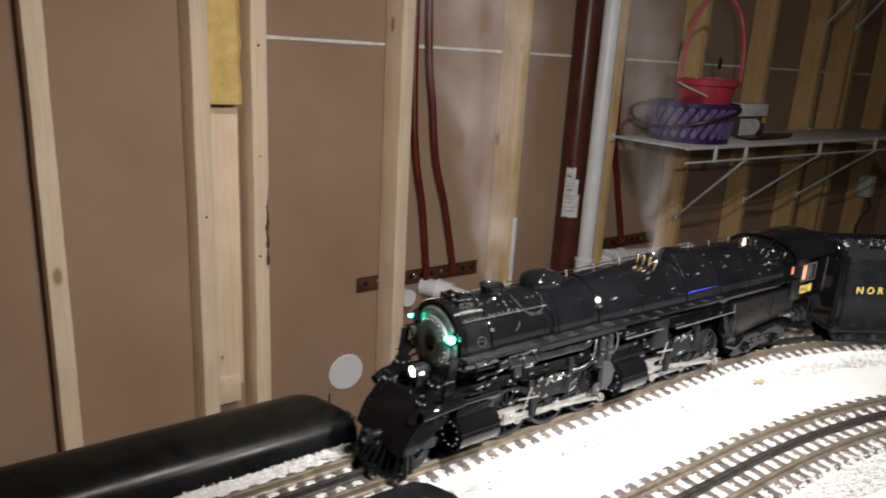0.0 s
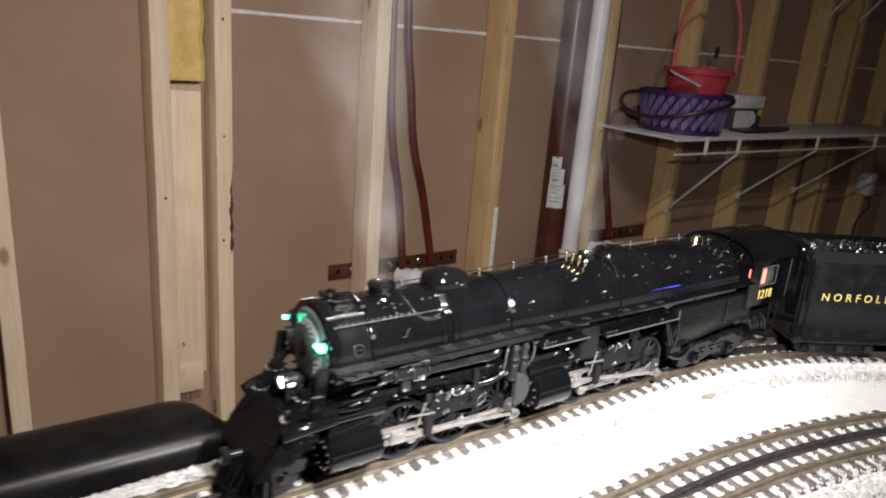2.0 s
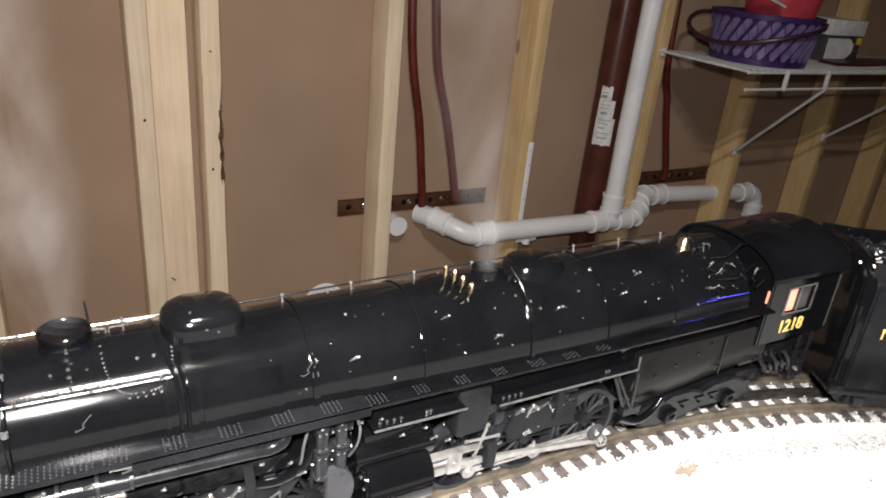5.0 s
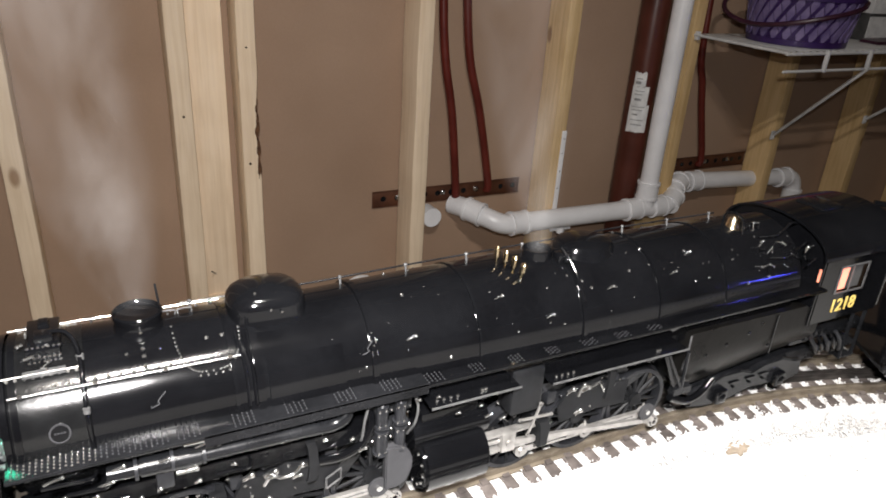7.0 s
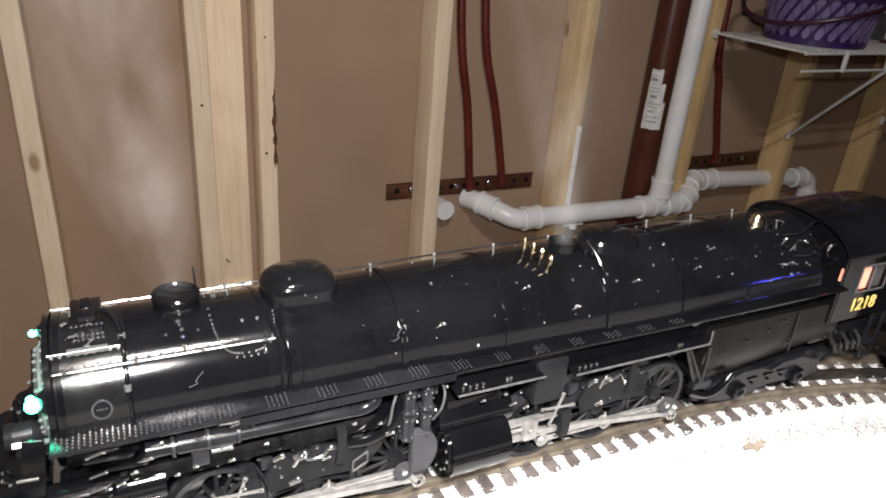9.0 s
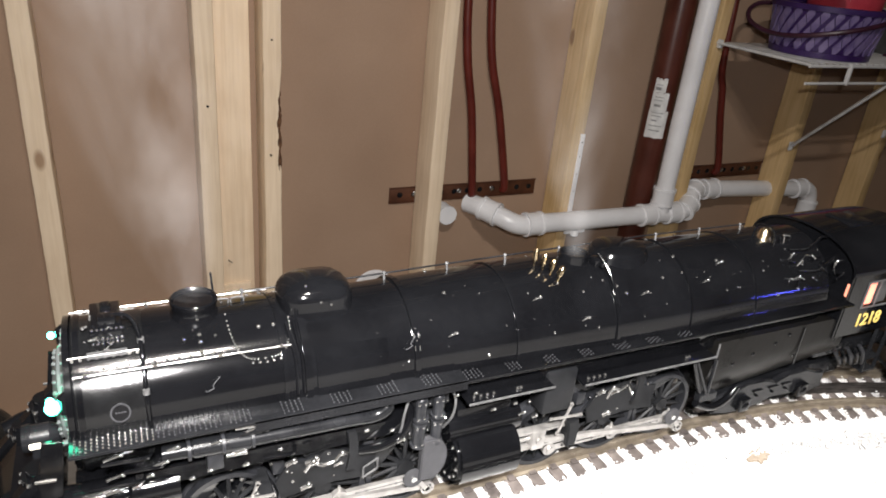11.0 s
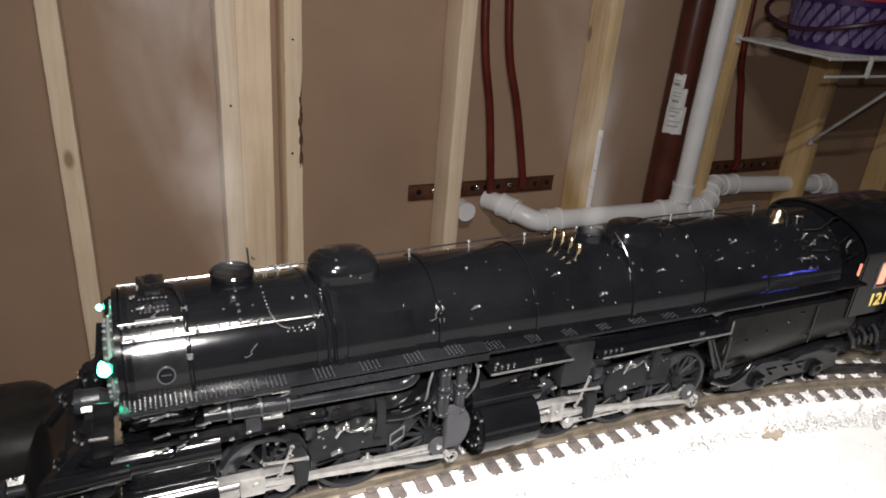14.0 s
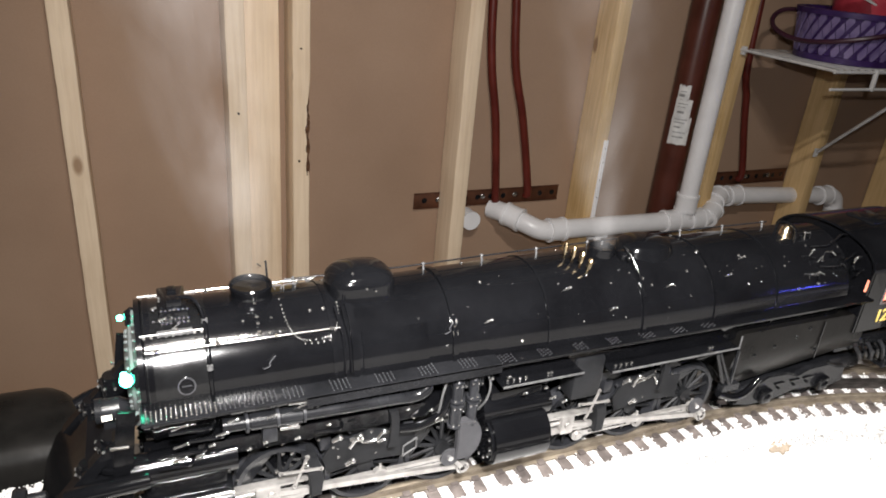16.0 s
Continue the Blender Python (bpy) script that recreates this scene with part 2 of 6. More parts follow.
def tube(bm, points, r, n=10, smooth=6, cap=True):
    """A bent round tube through the points, with its corners eased (Catmull-Rom)."""
    pts = [Vector(p) for p in points]
    line = []
    if smooth > 1 and len(pts) > 2:
        ext = [2 * pts[0] - pts[1]] + pts + [2 * pts[-1] - pts[-2]]
        for a, b, c, d in zip(ext, ext[1:], ext[2:], ext[3:]):
            for k in range(smooth):
                t = k / smooth
                line.append(0.5 * (2 * b + (c - a) * t + (2 * a - 5 * b + 4 * c - d) * t * t + (3 * b - a - 3 * c + d) * t ** 3))
        line.append(pts[-1])
    else:
        line = pts
    rings, up = [], None
    for i, p in enumerate(line):
        d = (line[min(i + 1, len(line) - 1)] - line[max(i - 1, 0)]).normalized()
        if up is None:
            up = d.orthogonal().normalized()
        up = (up - d * up.dot(d)).normalized()
        side = d.cross(up)
        rings.append([bm.verts.new(p + r * (math.cos(2 * math.pi * k / n) * up + math.sin(2 * math.pi * k / n) * side)) for k in range(n)])
    for a, b in zip(rings, rings[1:]):
        for k in range(n):
            j = (k + 1) % n
            bm.faces.new((a[k], a[j], b[j], b[k]))
    if cap:
        bm.faces.new(list(reversed(rings[0])))
        bm.faces.new(rings[-1])


def prism(bm, outline, axis, a0, a1, bevel=0.0):
    """A flat outline of pairs, pushed along an axis ('x', 'y' or 'z') from a0 to a1."""
    def at(p, a):
        return {"x": (a, p[0], p[1]), "y": (p[0], a, p[1]), "z": (p[0], p[1], a)}[axis]
    lo = [bm.verts.new(at(p, a0)) for p in outline]
    hi = [bm.verts.new(at(p, a1)) for p in outline]
    n = len(outline)
    faces = [bm.faces.new(lo), bm.faces.new(list(reversed(hi)))]
    for i in range(n):
        faces.append(bm.faces.new((lo[i], hi[i], hi[(i + 1) % n], lo[(i + 1) % n])))
    bmesh.ops.recalc_face_normals(bm, faces=faces)
    if bevel:
        edges = list({e for f in faces[:2] for e in f.edges})
        bmesh.ops.bevel(bm, geom=edges, offset=bevel, segments=2, affect="EDGES")


def mesh_of(name, bm, material, smooth=38):
    bmesh.ops.recalc_face_normals(bm, faces=bm.faces)
    me = bpy.data.meshes.new(name)
    bm.to_mesh(me)
    bm.free()
    me.materials.append(material)
    if smooth and me.polygons:
        me.shade_smooth()
        me.set_sharp_from_angle(angle=radians(smooth))
    return me


def part(name, bm, material, parent=None, label="", smooth=38):
    """Links a bmesh as one mesh object, under a thing or a part."""
    ob = new(name, mesh_of(name, bm, material, smooth))
    if parent is not None:
        ob.parent = parent
        ob.matrix_parent_inverse = parent.matrix_world.inverted()
    if label:
        tagged(ob, label)
    return ob


def thing(name, at, label, category, group="", kind=""):
    ob = new(name)
    ob.empty_display_size = 0.05
    ob.location = at
    ob.matrix_world = Matrix.Translation(at)
    return tagged(ob, label, category, group, kind)


def B():
    return bmesh.new()

# ---- the room ----
def slab(name, x0, x1, y0, y1, z0, z1, material, label, category):
    bm = B()
    box(bm, x0, x1, y0, y1, z0, z1)
    return tagged(part(name, bm, material), label, category, kind="structure")


slab("floor", -3.2, 3.2, -5.6, 0.102, -0.1, 0.0, M_CONCRETE, "bare grey concrete basement floor", "floor")
slab("ceiling", -3.2, 3.2, -5.6, 0.102, 2.44, 2.5, M_CEILING, "plain dim basement ceiling above the layout", "ceiling")
slab("wall_west", -3.3, -3.2, -5.6, 0.102, 0.0, 2.44, M_PAPER, "plain brown wallboard wall", "wall")
slab("wall_east", 3.2, 3.3, -5.6, 0.102, 0.0, 2.44, M_PAPER, "plain brown wallboard wall", "wall")
slab("wall_south", -3.2, 3.2, -5.7, -5.6, 0.0, 2.44, M_PAPER, "plain brown wallboard wall behind the viewer", "wall")

wall = thing("wall_north", (0, 0.09, 0), "open pine stud wall backed with brown wallboard", "wall", kind="structure")
bm = B()
box(bm, -0.4905, 3.2, 0.0892, 0.102, 0.0, 1.2175)
part("wallboard", bm, M_PAPER, wall)
bm = B()
box(bm, -0.4905, 3.2, 0.0892, 0.102, 1.2225, 2.44)
part("wallboard", bm, M_PAPER, wall)
bm = B()
box(bm, -3.2, -0.4915, 0.0892, 0.102, 0.0, 2.44)
part("wallboard", bm, M_PAPER, wall)
# compound pressed through the joint: an uneven bead
bm = B()
for i in range(240):
    x = -0.403 + i * 0.015
    h = 0.0040 + 0.0016 * noise.noise((x * 9, 0, 0)) + 0.001 * noise.noise((x * 60, 3, 0))
    box(bm, x, x + 0.0152, 0.0872 - 0.0007 * noise.noise((x * 25, 7, 0)), 0.0995, 1.220 - h, 1.220 + h)
part("joint_bead", bm, M_COMPOUND, wall, "white joint compound line")


def stud(right, material, width=0.038, y0=0.0, y1=0.0845, z0=0.038, z1=2.40, wave=0.0014, wane=None):
    """A sawn stud with eased arrises and slightly wavering edges; its right front arris at x = right."""
    bm = B()
    c, n, ease = right - width / 2, 140, 0.0022
    rings = []
    for i in range(n + 1):
        z = z0 + (z1 - z0) * i / n
        w = [wave * (noise.noise((right * 31 + k * 7, z * 7, k)) + 0.45 * noise.noise((right * 17 + k * 3, z * 45, k))) for k in range(4)]
        if wane and wane[0] < z < wane[1]:
            w[1] -= wane[2] * math.sin(math.pi * (z - wane[0]) / (wane[1] - wane[0])) ** 0.7
        a, b = -width / 2 + w[0], width / 2 + w[1]
        f = y0 + w[2]
        prof = [(a, y1), (a, f + ease), (a + ease * 0.3, f + ease * 0.3), (a + ease, f), (b - ease, f), (b - ease * 0.3, f + ease * 0.3), (b, f + ease), (b, y1)]
        rings.append([bm.verts.new((p[0], p[1], z)) for p in prof])
    for r0, r1 in zip(rings, rings[1:]):
        for k in range(8):
            j = (k + 1) % 8
            bm.faces.new((r0[k], r0[j], r1[j], r1[k]))
    bm.faces.new(list(reversed(rings[0])))
    bm.faces.new(rings[-1])
    ob = new("stud", mesh_of("stud", bm, material, 50))
    ob.location = (c, 0, 0)
    bpy.context.view_layer.update()
    ob.parent = wall
    ob.matrix_parent_inverse = wall.matrix_world.inverted()
    return ob


stud(-1.30, M_PINE)
stud(-0.851, M_PINE)
stud(-0.538, M_PINE)
stud(-0.404, M_PINE, wane=(0.665, 0.875, 0.0065))
stud(0.0, M_PINE)
stud(0.4064, M_PINE_SHADED)
stud(0.827, M_PINE_SHADED)
stud(1.262, M_PINE_SHADED)
stud(1.70, M_PINE_SHADED)
stud(2.11, M_PINE_SHADED)
stud(2.34, M_PINE_SHADED)
stud(2.40, M_PINE_SHADED)
stud(2.80, M_PINE_SHADED)
stud(-1.75, M_PINE)
stud(-2.2, M_PINE)
bm = B()
box(bm, -3.2, 3.2, 0.0, 0.0845, 0.0, 0.038, 0.002)
part("bottom_plate", bm, M_PINE, wall)
bm = B()
box(bm, -3.2, 3.2, 0.0, 0.0845, 2.402, 2.44, 0.002)
part("top_plate", bm, M_PINE, wall)
# the backing block between the paired studs, with foam above it
bm = B()
box(bm, -0.5372, -0.461, 0.045, 0.0845, 0.345, 1.055, 0.002)
part("blocking_board", bm, M_PINE, wall)
bm = B()
box(bm, -0.5368, -0.4700, 0.036, 0.0845, 0.30, 0.372, 0.004)
part("splintered_offcut", bm, M_PINE, wall)
bm = B()
prev = None
for i in range(31):
    z = 1.066 + i * 0.044
    g = 0.004 * noise.noise((z * 17, 1, 0))
    row = [bm.verts.new((x, y, z)) for x, y in ((-0.5365, 0.084), (-0.5365, 0.014 + g), (-0.525, 0.008 + g), (-0.472 + 2 * g, 0.006 - g), (-0.462 + 2 * g, 0.014), (-0.460 + g, 0.084))]
    if prev:
        for k in range(6):
            j = (k + 1) % 6
            bm.faces.new((prev[k], prev[j], row[j], row[k]))
    else:
        bm.faces.new(list(reversed(row)))
    prev = row
bm.faces.new(prev)
part("foam_strip", bm, M_FOAM, wall, "yellow foam insulation strip")
# nail heads in the paired studs
for x, z in ((-0.424, 0.946), (-0.428, 0.70), (-0.424, 1.20), (-0.556, 0.81)):
    bm = B()
    rod(bm, (x, 0.001, z), (x, -0.0012, z - 0.001), 0.0026, n=8)
    part("nail_head", bm, M_LOCO_MATT, wall)
# bark left on an arris
bm = B()
rb = random.Random(6)
for k in range(56):
    z = 0.675 + 0.165 * rb.random() ** 1.2
    ball(bm, (-0.4088 + rb.uniform(-0.0042, 0.0022) + 0.003 * noise.noise((z * 22, 2, 0)), -0.0004 + rb.uniform(0, 0.004), z), 0.0050, 6, (rb.uniform(0.2, 0.7), 0.4, rb.uniform(0.8, 3.2)))
part("bark_edge", bm, M_BARK, wall)
# nail
bm = B()
rod(bm, (-0.512, 0.047, 0.424), (-0.524, 0.018, 0.445), 0.0016, n=8)
part("nail", bm, M_LOCO_MATT, wall)

# ---- pipes on the wall ----
soil = thing("brown_pipe", (0.677, 0.052, 0), "dark reddish-brown vertical pipe with a white paper label", "pipe")
bm = B()
rod(bm, (0.685, 0.046, 0.0), (0.685, 0.046, 2.44), 0.0405, n=40)
part("pipe_body", bm, M_BROWN_PIPE, soil)


def wrap(bm, cx, cy, r, a0, a1, z0, z1, n=14, jag=0.0):
    lo, hi = [], []
    for i in range(n + 1):
        a = radians(a0 + (a1 - a0) * i / n)
        e = jag * noise.noise((i * 1.7, z0 * 9, 0)), jag * noise.noise((i * 1.3, z1 * 9, 5))
        lo.append(((cx + r * math.cos(a), cy + r * math.sin(a)), z0 + e[0]))
        hi.append(((cx + r * math.cos(a), cy + r * math.sin(a)), z1 + e[1]))
    lv = [bm.verts.new((*p, z)) for p, z in lo]
    hv = [bm.verts.new((*p, z)) for p, z in hi]
    for i in range(n):
        bm.faces.new((lv[i], lv[i + 1], hv[i + 1], hv[i]))


bm = B()
wrap(bm, 0.685, 0.046, 0.0411, 190, 270, 0.697, 0.775, jag=0.005)
wrap(bm, 0.685, 0.046, 0.0411, 192, 258, 0.7735, 0.825, jag=0.004)
wrap(bm, 0.685, 0.046, 0.0411, 194, 240, 0.8235, 0.864, jag=0.006)
note = part("paper_label", bm, M_CARD, soil, "torn white printed sticker")
for za, a0, a1, h in ((0.846, 202, 226, 0.002), (0.832, 200, 222, 0.008), (0.812, 204, 240, 0.002), (0.803, 204, 234, 0.002), (0.786, 206, 232, 0.007),
                      (0.768, 202, 250, 0.002), (0.759, 202, 244, 0.002), (0.745, 206, 228, 0.004), (0.731, 202, 252, 0.002), (0.717, 206, 248, 0.003)):
    bm = B()
    wrap(bm, 0.685, 0.046, 0.0415, a0, a1, za, za + h, 8)
    part("print_bar", bm, M_PRINT, note)

drain = thing("white_drain_pipe", (0.70, -0.034, 0.48), "white plastic drain pipe with elbows and a vertical riser", "pipe")
PR = 0.0265


def collar(bm, p, d, r=PR * 1.17, w=0.022):
    p, d = Vector(p), Vector(d).normalized()
    rod(bm, p - d * w, p + d * w, r, n=28)
    rod(bm, p - d * (w + 0.003), p - d * (w - 0.004), r * 1.07, n=28)
    rod(bm, p + d * (w - 0.004), p + d * (w + 0.003), r * 1.07, n=28)


bm = B()
rod(bm, (0.702, -0.034, 0.49), (0.702, -0.034, 2.44), PR, n=28)
part("riser", bm, M_PVC, drain)
bm = B()
tube(bm, [(0.122, 0.0888, 0.512), (0.145, 0.045, 0.512), (0.178, -0.005, 0.502), (0.222, -0.034, 0.488), (0.30, -0.034, 0.486), (0.45, -0.034, 0.484), (0.70, -0.034, 0.480)], PR, 24, 6)
part("lower_run", bm, M_PVC, drain)
bm = B()
tube(bm, [(0.66, -0.034, 0.481), (0.76, -0.034, 0.479), (0.81, -0.026, 0.486), (0.845, 0.0, 0.505), (0.885, 0.03, 0.517), (0.95, 0.045, 0.512), (1.20, 0.046, 0.497), (1.40, 0.046, 0.483)], PR, 24, 6)
part("upper_run", bm, M_PVC, drain)
bm = B()
tube(bm, [(1.36, 0.046, 0.486), (1.42, 0.046, 0.482), (1.452, 0.046, 0.455), (1.458, 0.046, 0.38), (1.458, 0.046, 0.04)], PR, 24, 6)
part("down_elbow", bm, M_PVC, drain)
for p, d in (((0.158, 0.024, 0.509), (0.55, -0.8, -0.15)), ((0.262, -0.034, 0.487), (1, 0, 0)), ((0.702, -0.034, 0.535), (0, 0, 1)), ((0.655, -0.034, 0.481), (1, 0, 0)), ((0.75, -0.034, 0.479), (1, 0, 0)),
             ((0.815, -0.024, 0.488), (0.7, 0.35, 0.3)), ((0.875, 0.022, 0.516), (0.7, 0.4, 0.2)), ((0.965, 0.0455, 0.511), (1, 0, 0)), ((1.385, 0.046, 0.485), (1, 0, 0)), ((1.458, 0.046, 0.41), (0, 0, 1))):
    bm = B()
    collar(bm, p, d)
    part("coupling", bm, M_PVC, drain)
bm = B()
rod(bm, (1.268, 0.046, 0.4932), (1.284, 0.046, 0.4925), PR * 1.03, n=28)
part("primer_stain", bm, surface("orange_primer", (0.34, 0.10, 0.05), (0.5, 0.2, 0.11), 0.5, scale=90), drain, "orange primer ring on the pipe")
bm = B()
rod(bm, (0.405, -0.034, 0.456), (0.405, -0.034, 0.44), 0.011, n=14)
box(bm, 0.372, 0.438, -0.0355, -0.030, 0.447, 0.455)
part("pipe_hanger", bm, M_PVC, drain)

for pts in ([(0.126, 0.078, 0.535), (0.122, 0.072, 0.565), (0.096, 0.07, 0.762), (0.068, 0.07, 0.90), (0.053, 0.07, 1.05), (0.045, 0.07, 1.35), (0.04, 0.07, 2.40)],
            [(0.222, 0.078, 0.545), (0.220, 0.072, 0.575), (0.176, 0.07, 0.765), (0.136, 0.07, 0.90), (0.116, 0.07, 1.05), (0.088, 0.07, 1.35), (0.08, 0.07, 2.40)],
            [(1.005, 0.078, 0.55), (1.003, 0.07, 0.59), (0.950, 0.075, 0.8), (0.908, 0.075, 1.07), (0.88, 0.075, 2.40)]):
    bm = B()
    tube(bm, pts, 0.0108, 14, 8)
    ob = part("red_water_tube", bm, M_PEX)
    tagged(ob, "red plastic water tube rising behind the studs", "water tube", "water tubes")


def strap(x0, x1, z, holes, dim):
    t = thing("copper_bracket", ((x0 + x1) / 2, 0.087, z), "dull copper pipe bracket strip with punched holes", "pipe bracket", "pipe brackets")
    bm = B()
    box(bm, x0, x1, 0.0852, 0.0868, z - 0.0215, z + 0.0215, 0.0005)
    box(bm, x0, x1, 0.0822, 0.0852, z + 0.0195, z + 0.0215)
    box(bm, x0, x1, 0.0822, 0.0852, z - 0.0215, z - 0.0195)
    part("strip", bm, dim, t)
    for k in range(holes):
        x = x0 + 0.03 + (x1 - x0 - 0.05) * k / (holes - 1)
        bm = B()
        rod(bm, (x, 0.0849, z), (x, 0.0856, z), 0.0075, n=14)
        part("punched_hole", bm, M_LOCO_MATT, t)
    for x in (x0 + 0.20, x0 + 0.30, x0 + 0.07):
        bm = B()
        ball(bm, (x, 0.0835, z + 0.002), 0.0075, 10, (1, 0.5, 1))
        part("screw_head", bm, M_STEEL, t)


strap(-0.11, 0.33, 0.549, 11, M_COPPER)
strap(0.84, 1.22, 0.556, 10, M_COPPER)

bm = B()
rod(bm, (-0.14, 0.079, 0.285), (-0.14, 0.0888, 0.285), 0.055, n=48)
bmesh.ops.bevel(bm, geom=[e for e in bm.edges if len(e.link_faces) == 2 and e.calc_face_angle(0) > 1], offset=0.003, segments=2, affect="EDGES")
tagged(part("round_cover", bm, M_PVC), "round white plastic cover on the wallboard", "pipe cover")
bm = B()
rod(bm, (0.045, 0.05, 0.497), (0.045, 0.0888, 0.497), 0.024, n=32)
rod(bm, (0.045, 0.046, 0.497), (0.045, 0.052, 0.497), 0.026, n=32)
tagged(part("pipe_stub", bm, M_PVC), "white plastic pipe stub ending between the studs", "pipe stub")
bm = B()
box(bm, 0.3925, 0.4065, -0.0045, -0.0008, 0.46, 0.722, 0.001)
strip = tagged(part("white_strip", bm, M_PVC), "thin white strip with nail holes fixed to a stud", "strip")
for z in (0.70, 0.66, 0.61, 0.56):
    bm = B()
    rod(bm, (0.3995, -0.0052, z), (0.3995, -0.004, z), 0.0016, n=8)
    part("nail_hole", bm, M_INK, strip)
bm = B()
box(bm, 2.745, 2.80, -0.03, 0.03, 0.62, 0.73, 0.004)
outlet = tagged(part("outlet_box", bm, M_CARD), "pale plastic outlet box on a stud", "outlet box")
bm = B()
tube(bm, [(2.77, -0.02, 0.62), (2.74, -0.05, 0.57), (2.70, -0.03, 0.5), (2.74, -0.01, 0.3), (2.76, -0.01, 0.02)], 0.005, 8)
part("cable", bm, M_INK, outlet)

# ---- layout table ----
table = thing("layout_table", (-0.6, -1.6, 0), "train layout table with a white sheet over plywood", "table")
bm = B()
box(bm, -2.6, 1.6, -3.0, -1.152, 0.868, 0.886)
part("plywood_top", bm, M_PLYWOOD, table)
bm = B()
box(bm, -2.6, -0.803, -1.1515, -1.078, 0.868, 0.8925, 0.002)
part("side_board", bm, M_PLYWOOD, table)
bm = B()
nx, ny = 150, 70
grid = [[bm.verts.new((-2.6 + 4.2 * i / nx, -3.0 + 1.847 * j / ny, 0.8955 + 0.0012 * noise.noise((i * 0.35, j * 0.35, 0)) + 0.0006 * noise.noise((i * 1.3, j * 1.3, 4)))) for j in range(ny + 1)] for i in range(nx + 1)]
for i in range(nx):
    for j in range(ny):
        bm.faces.new((grid[i][j], grid[i + 1][j], grid[i + 1][j + 1], grid[i][j + 1]))
part("white_sheet", bm, M_SNOW, table, "white foam sheet like snow", smooth=180)
bm = B()
box(bm, -2.6, 1.6, -3.0, -1.1525, 0.8862, 0.8935)
part("foam_board", bm, M_SNOW, table)
for x in (-2.5, -0.5, 1.5):
    for y in (-2.9, -1.21):
        bm = B()
        box(bm, x - 0.045, x + 0.045, y - 0.045, y + 0.045, 0.0, 0.868, 0.003)
        part("leg", bm, M_PINE, table)

# ---- steam locomotive ----
YC, ZB, RAIL = -1.2165, 1.002, 0.9185
loco = thing("steam_locomotive", (-0.55, YC, RAIL), "glossy black articulated model steam locomotive standing on the outer track", "model locomotive")


def boiler_r(x):
    """Radius of the boiler along its length."""
    pts = ((-0.766, 0.0305), (-0.64, 0.0305), (-0.60, 0.0318), (-0.47, 0.0345), (-0.34, 0.0345))
    for (a, ra), (b, rb) in zip(pts, pts[1:]):
        if x <= b:
            return ra + (rb - ra) * max(0, x - a) / (b - a)
    return pts[-1][1]


def on_boiler(x, angle, out=0.0):
    """A point on the boiler; angle in degrees from straight up, positive towards the near side."""
    r, a = boiler_r(x) + out, radians(angle)
    return Vector((x, YC - r * math.sin(a), ZB + r * math.cos(a)))


along = Matrix.Translation((0, YC, ZB)) @ Matrix.Rotation(radians(90), 4, "Y")
bm = B()
prof = [(0.0, -0.764), (0.0288, -0.764), (0.0305, -0.7625)] + [(boiler_r(-0.76 + 0.02 * i), -0.76 + 0.02 * i) for i in range(21)] + [(0.0, -0.34)]
spin(bm, prof, along, 64)
boiler = part("boiler", bm, M_LOCO, loco, "glossy black riveted boiler barrel")
for x, w, up in ((-0.7605, 0.0022, 0.0009), (-0.685, 0.0016, 0.0006), (-0.6755, 0.003, 0.0011), (-0.6265, 0.0026, 0.0011), (-0.575, 0.0012, 0.0006), (-0.5165, 0.0022, 0.0010), (-0.468, 0.0012, 0.0006), (-0.42, 0.0012, 0.0006)):
    bm = B()
    r = boiler_r(x)
    spin(bm, [(r - 0.001, x - w / 2), (r + up, x - w / 2), (r + up, x + w / 2), (r - 0.001, x + w / 2)], along, 64)
    part("boiler_band", bm, M_LOCO, boiler)


def rivets(bm, pts, r=0.0007):
    for p in pts:
        bmesh.ops.create_icosphere(bm, subdivisions=1, radius=r, matrix=Matrix.Translation(p))


bm = B()
for i in range(26):
    rivets(bm, [on_boiler(-0.7625 + 0.0022, -100 + i * 8)], 0.0006)
for side in (1, -1):
    # rounded patch under the chimney
    for k in range(37):
        t = math.pi * k / 36
        c, s = math.cos(t), math.sin(t)
        rivets(bm, [on_boiler(-0.6925 - 0.0125 * math.copysign(abs(c) ** 0.62, c), side * (10 + 43 * s ** 0.72))], 0.0006)
    rivets(bm, [on_boiler(-0.6975 + 0.0028 * i, side * (56 - 0.4 * abs(i - 2))) for i in range(5)], 0.0007)
    rivets(bm, [on_boiler(-0.693 + 0.003 * i, side * 27) for i in (0, 2)], 0.001)
    rivets(bm, [on_boiler(-0.756 + 0.0044 * i, side * 42.5) for i in range(12)], 0.00085)
    # random steel beads added as sparkle along the boiler side
    spots = random.Random(5)
    for k in range(56):
        rivets(bm, [on_boiler(-0.645 + 0.0051 * k + spots.uniform(-0.004, 0.004), side * spots.uniform(16, 84))], spots.choice((0.0003, 0.0004, 0.0005, 0.0007, 0.0010)))
tagged(part("rivets", bm, M_STEEL, boiler, "tiny bright rivet heads, washout plugs and scattered sparkle beads"), kind="stuff")
bm = B()
for side in (-1, 1):
    rivets(bm, [on_boiler(-0.47 + 0.0042 * i, side * 78) for i in range(28)], 0.00035)
tagged(part("rivets", bm, M_LOCO_MATT, boiler, "tiny black rivet heads"), kind="stuff")
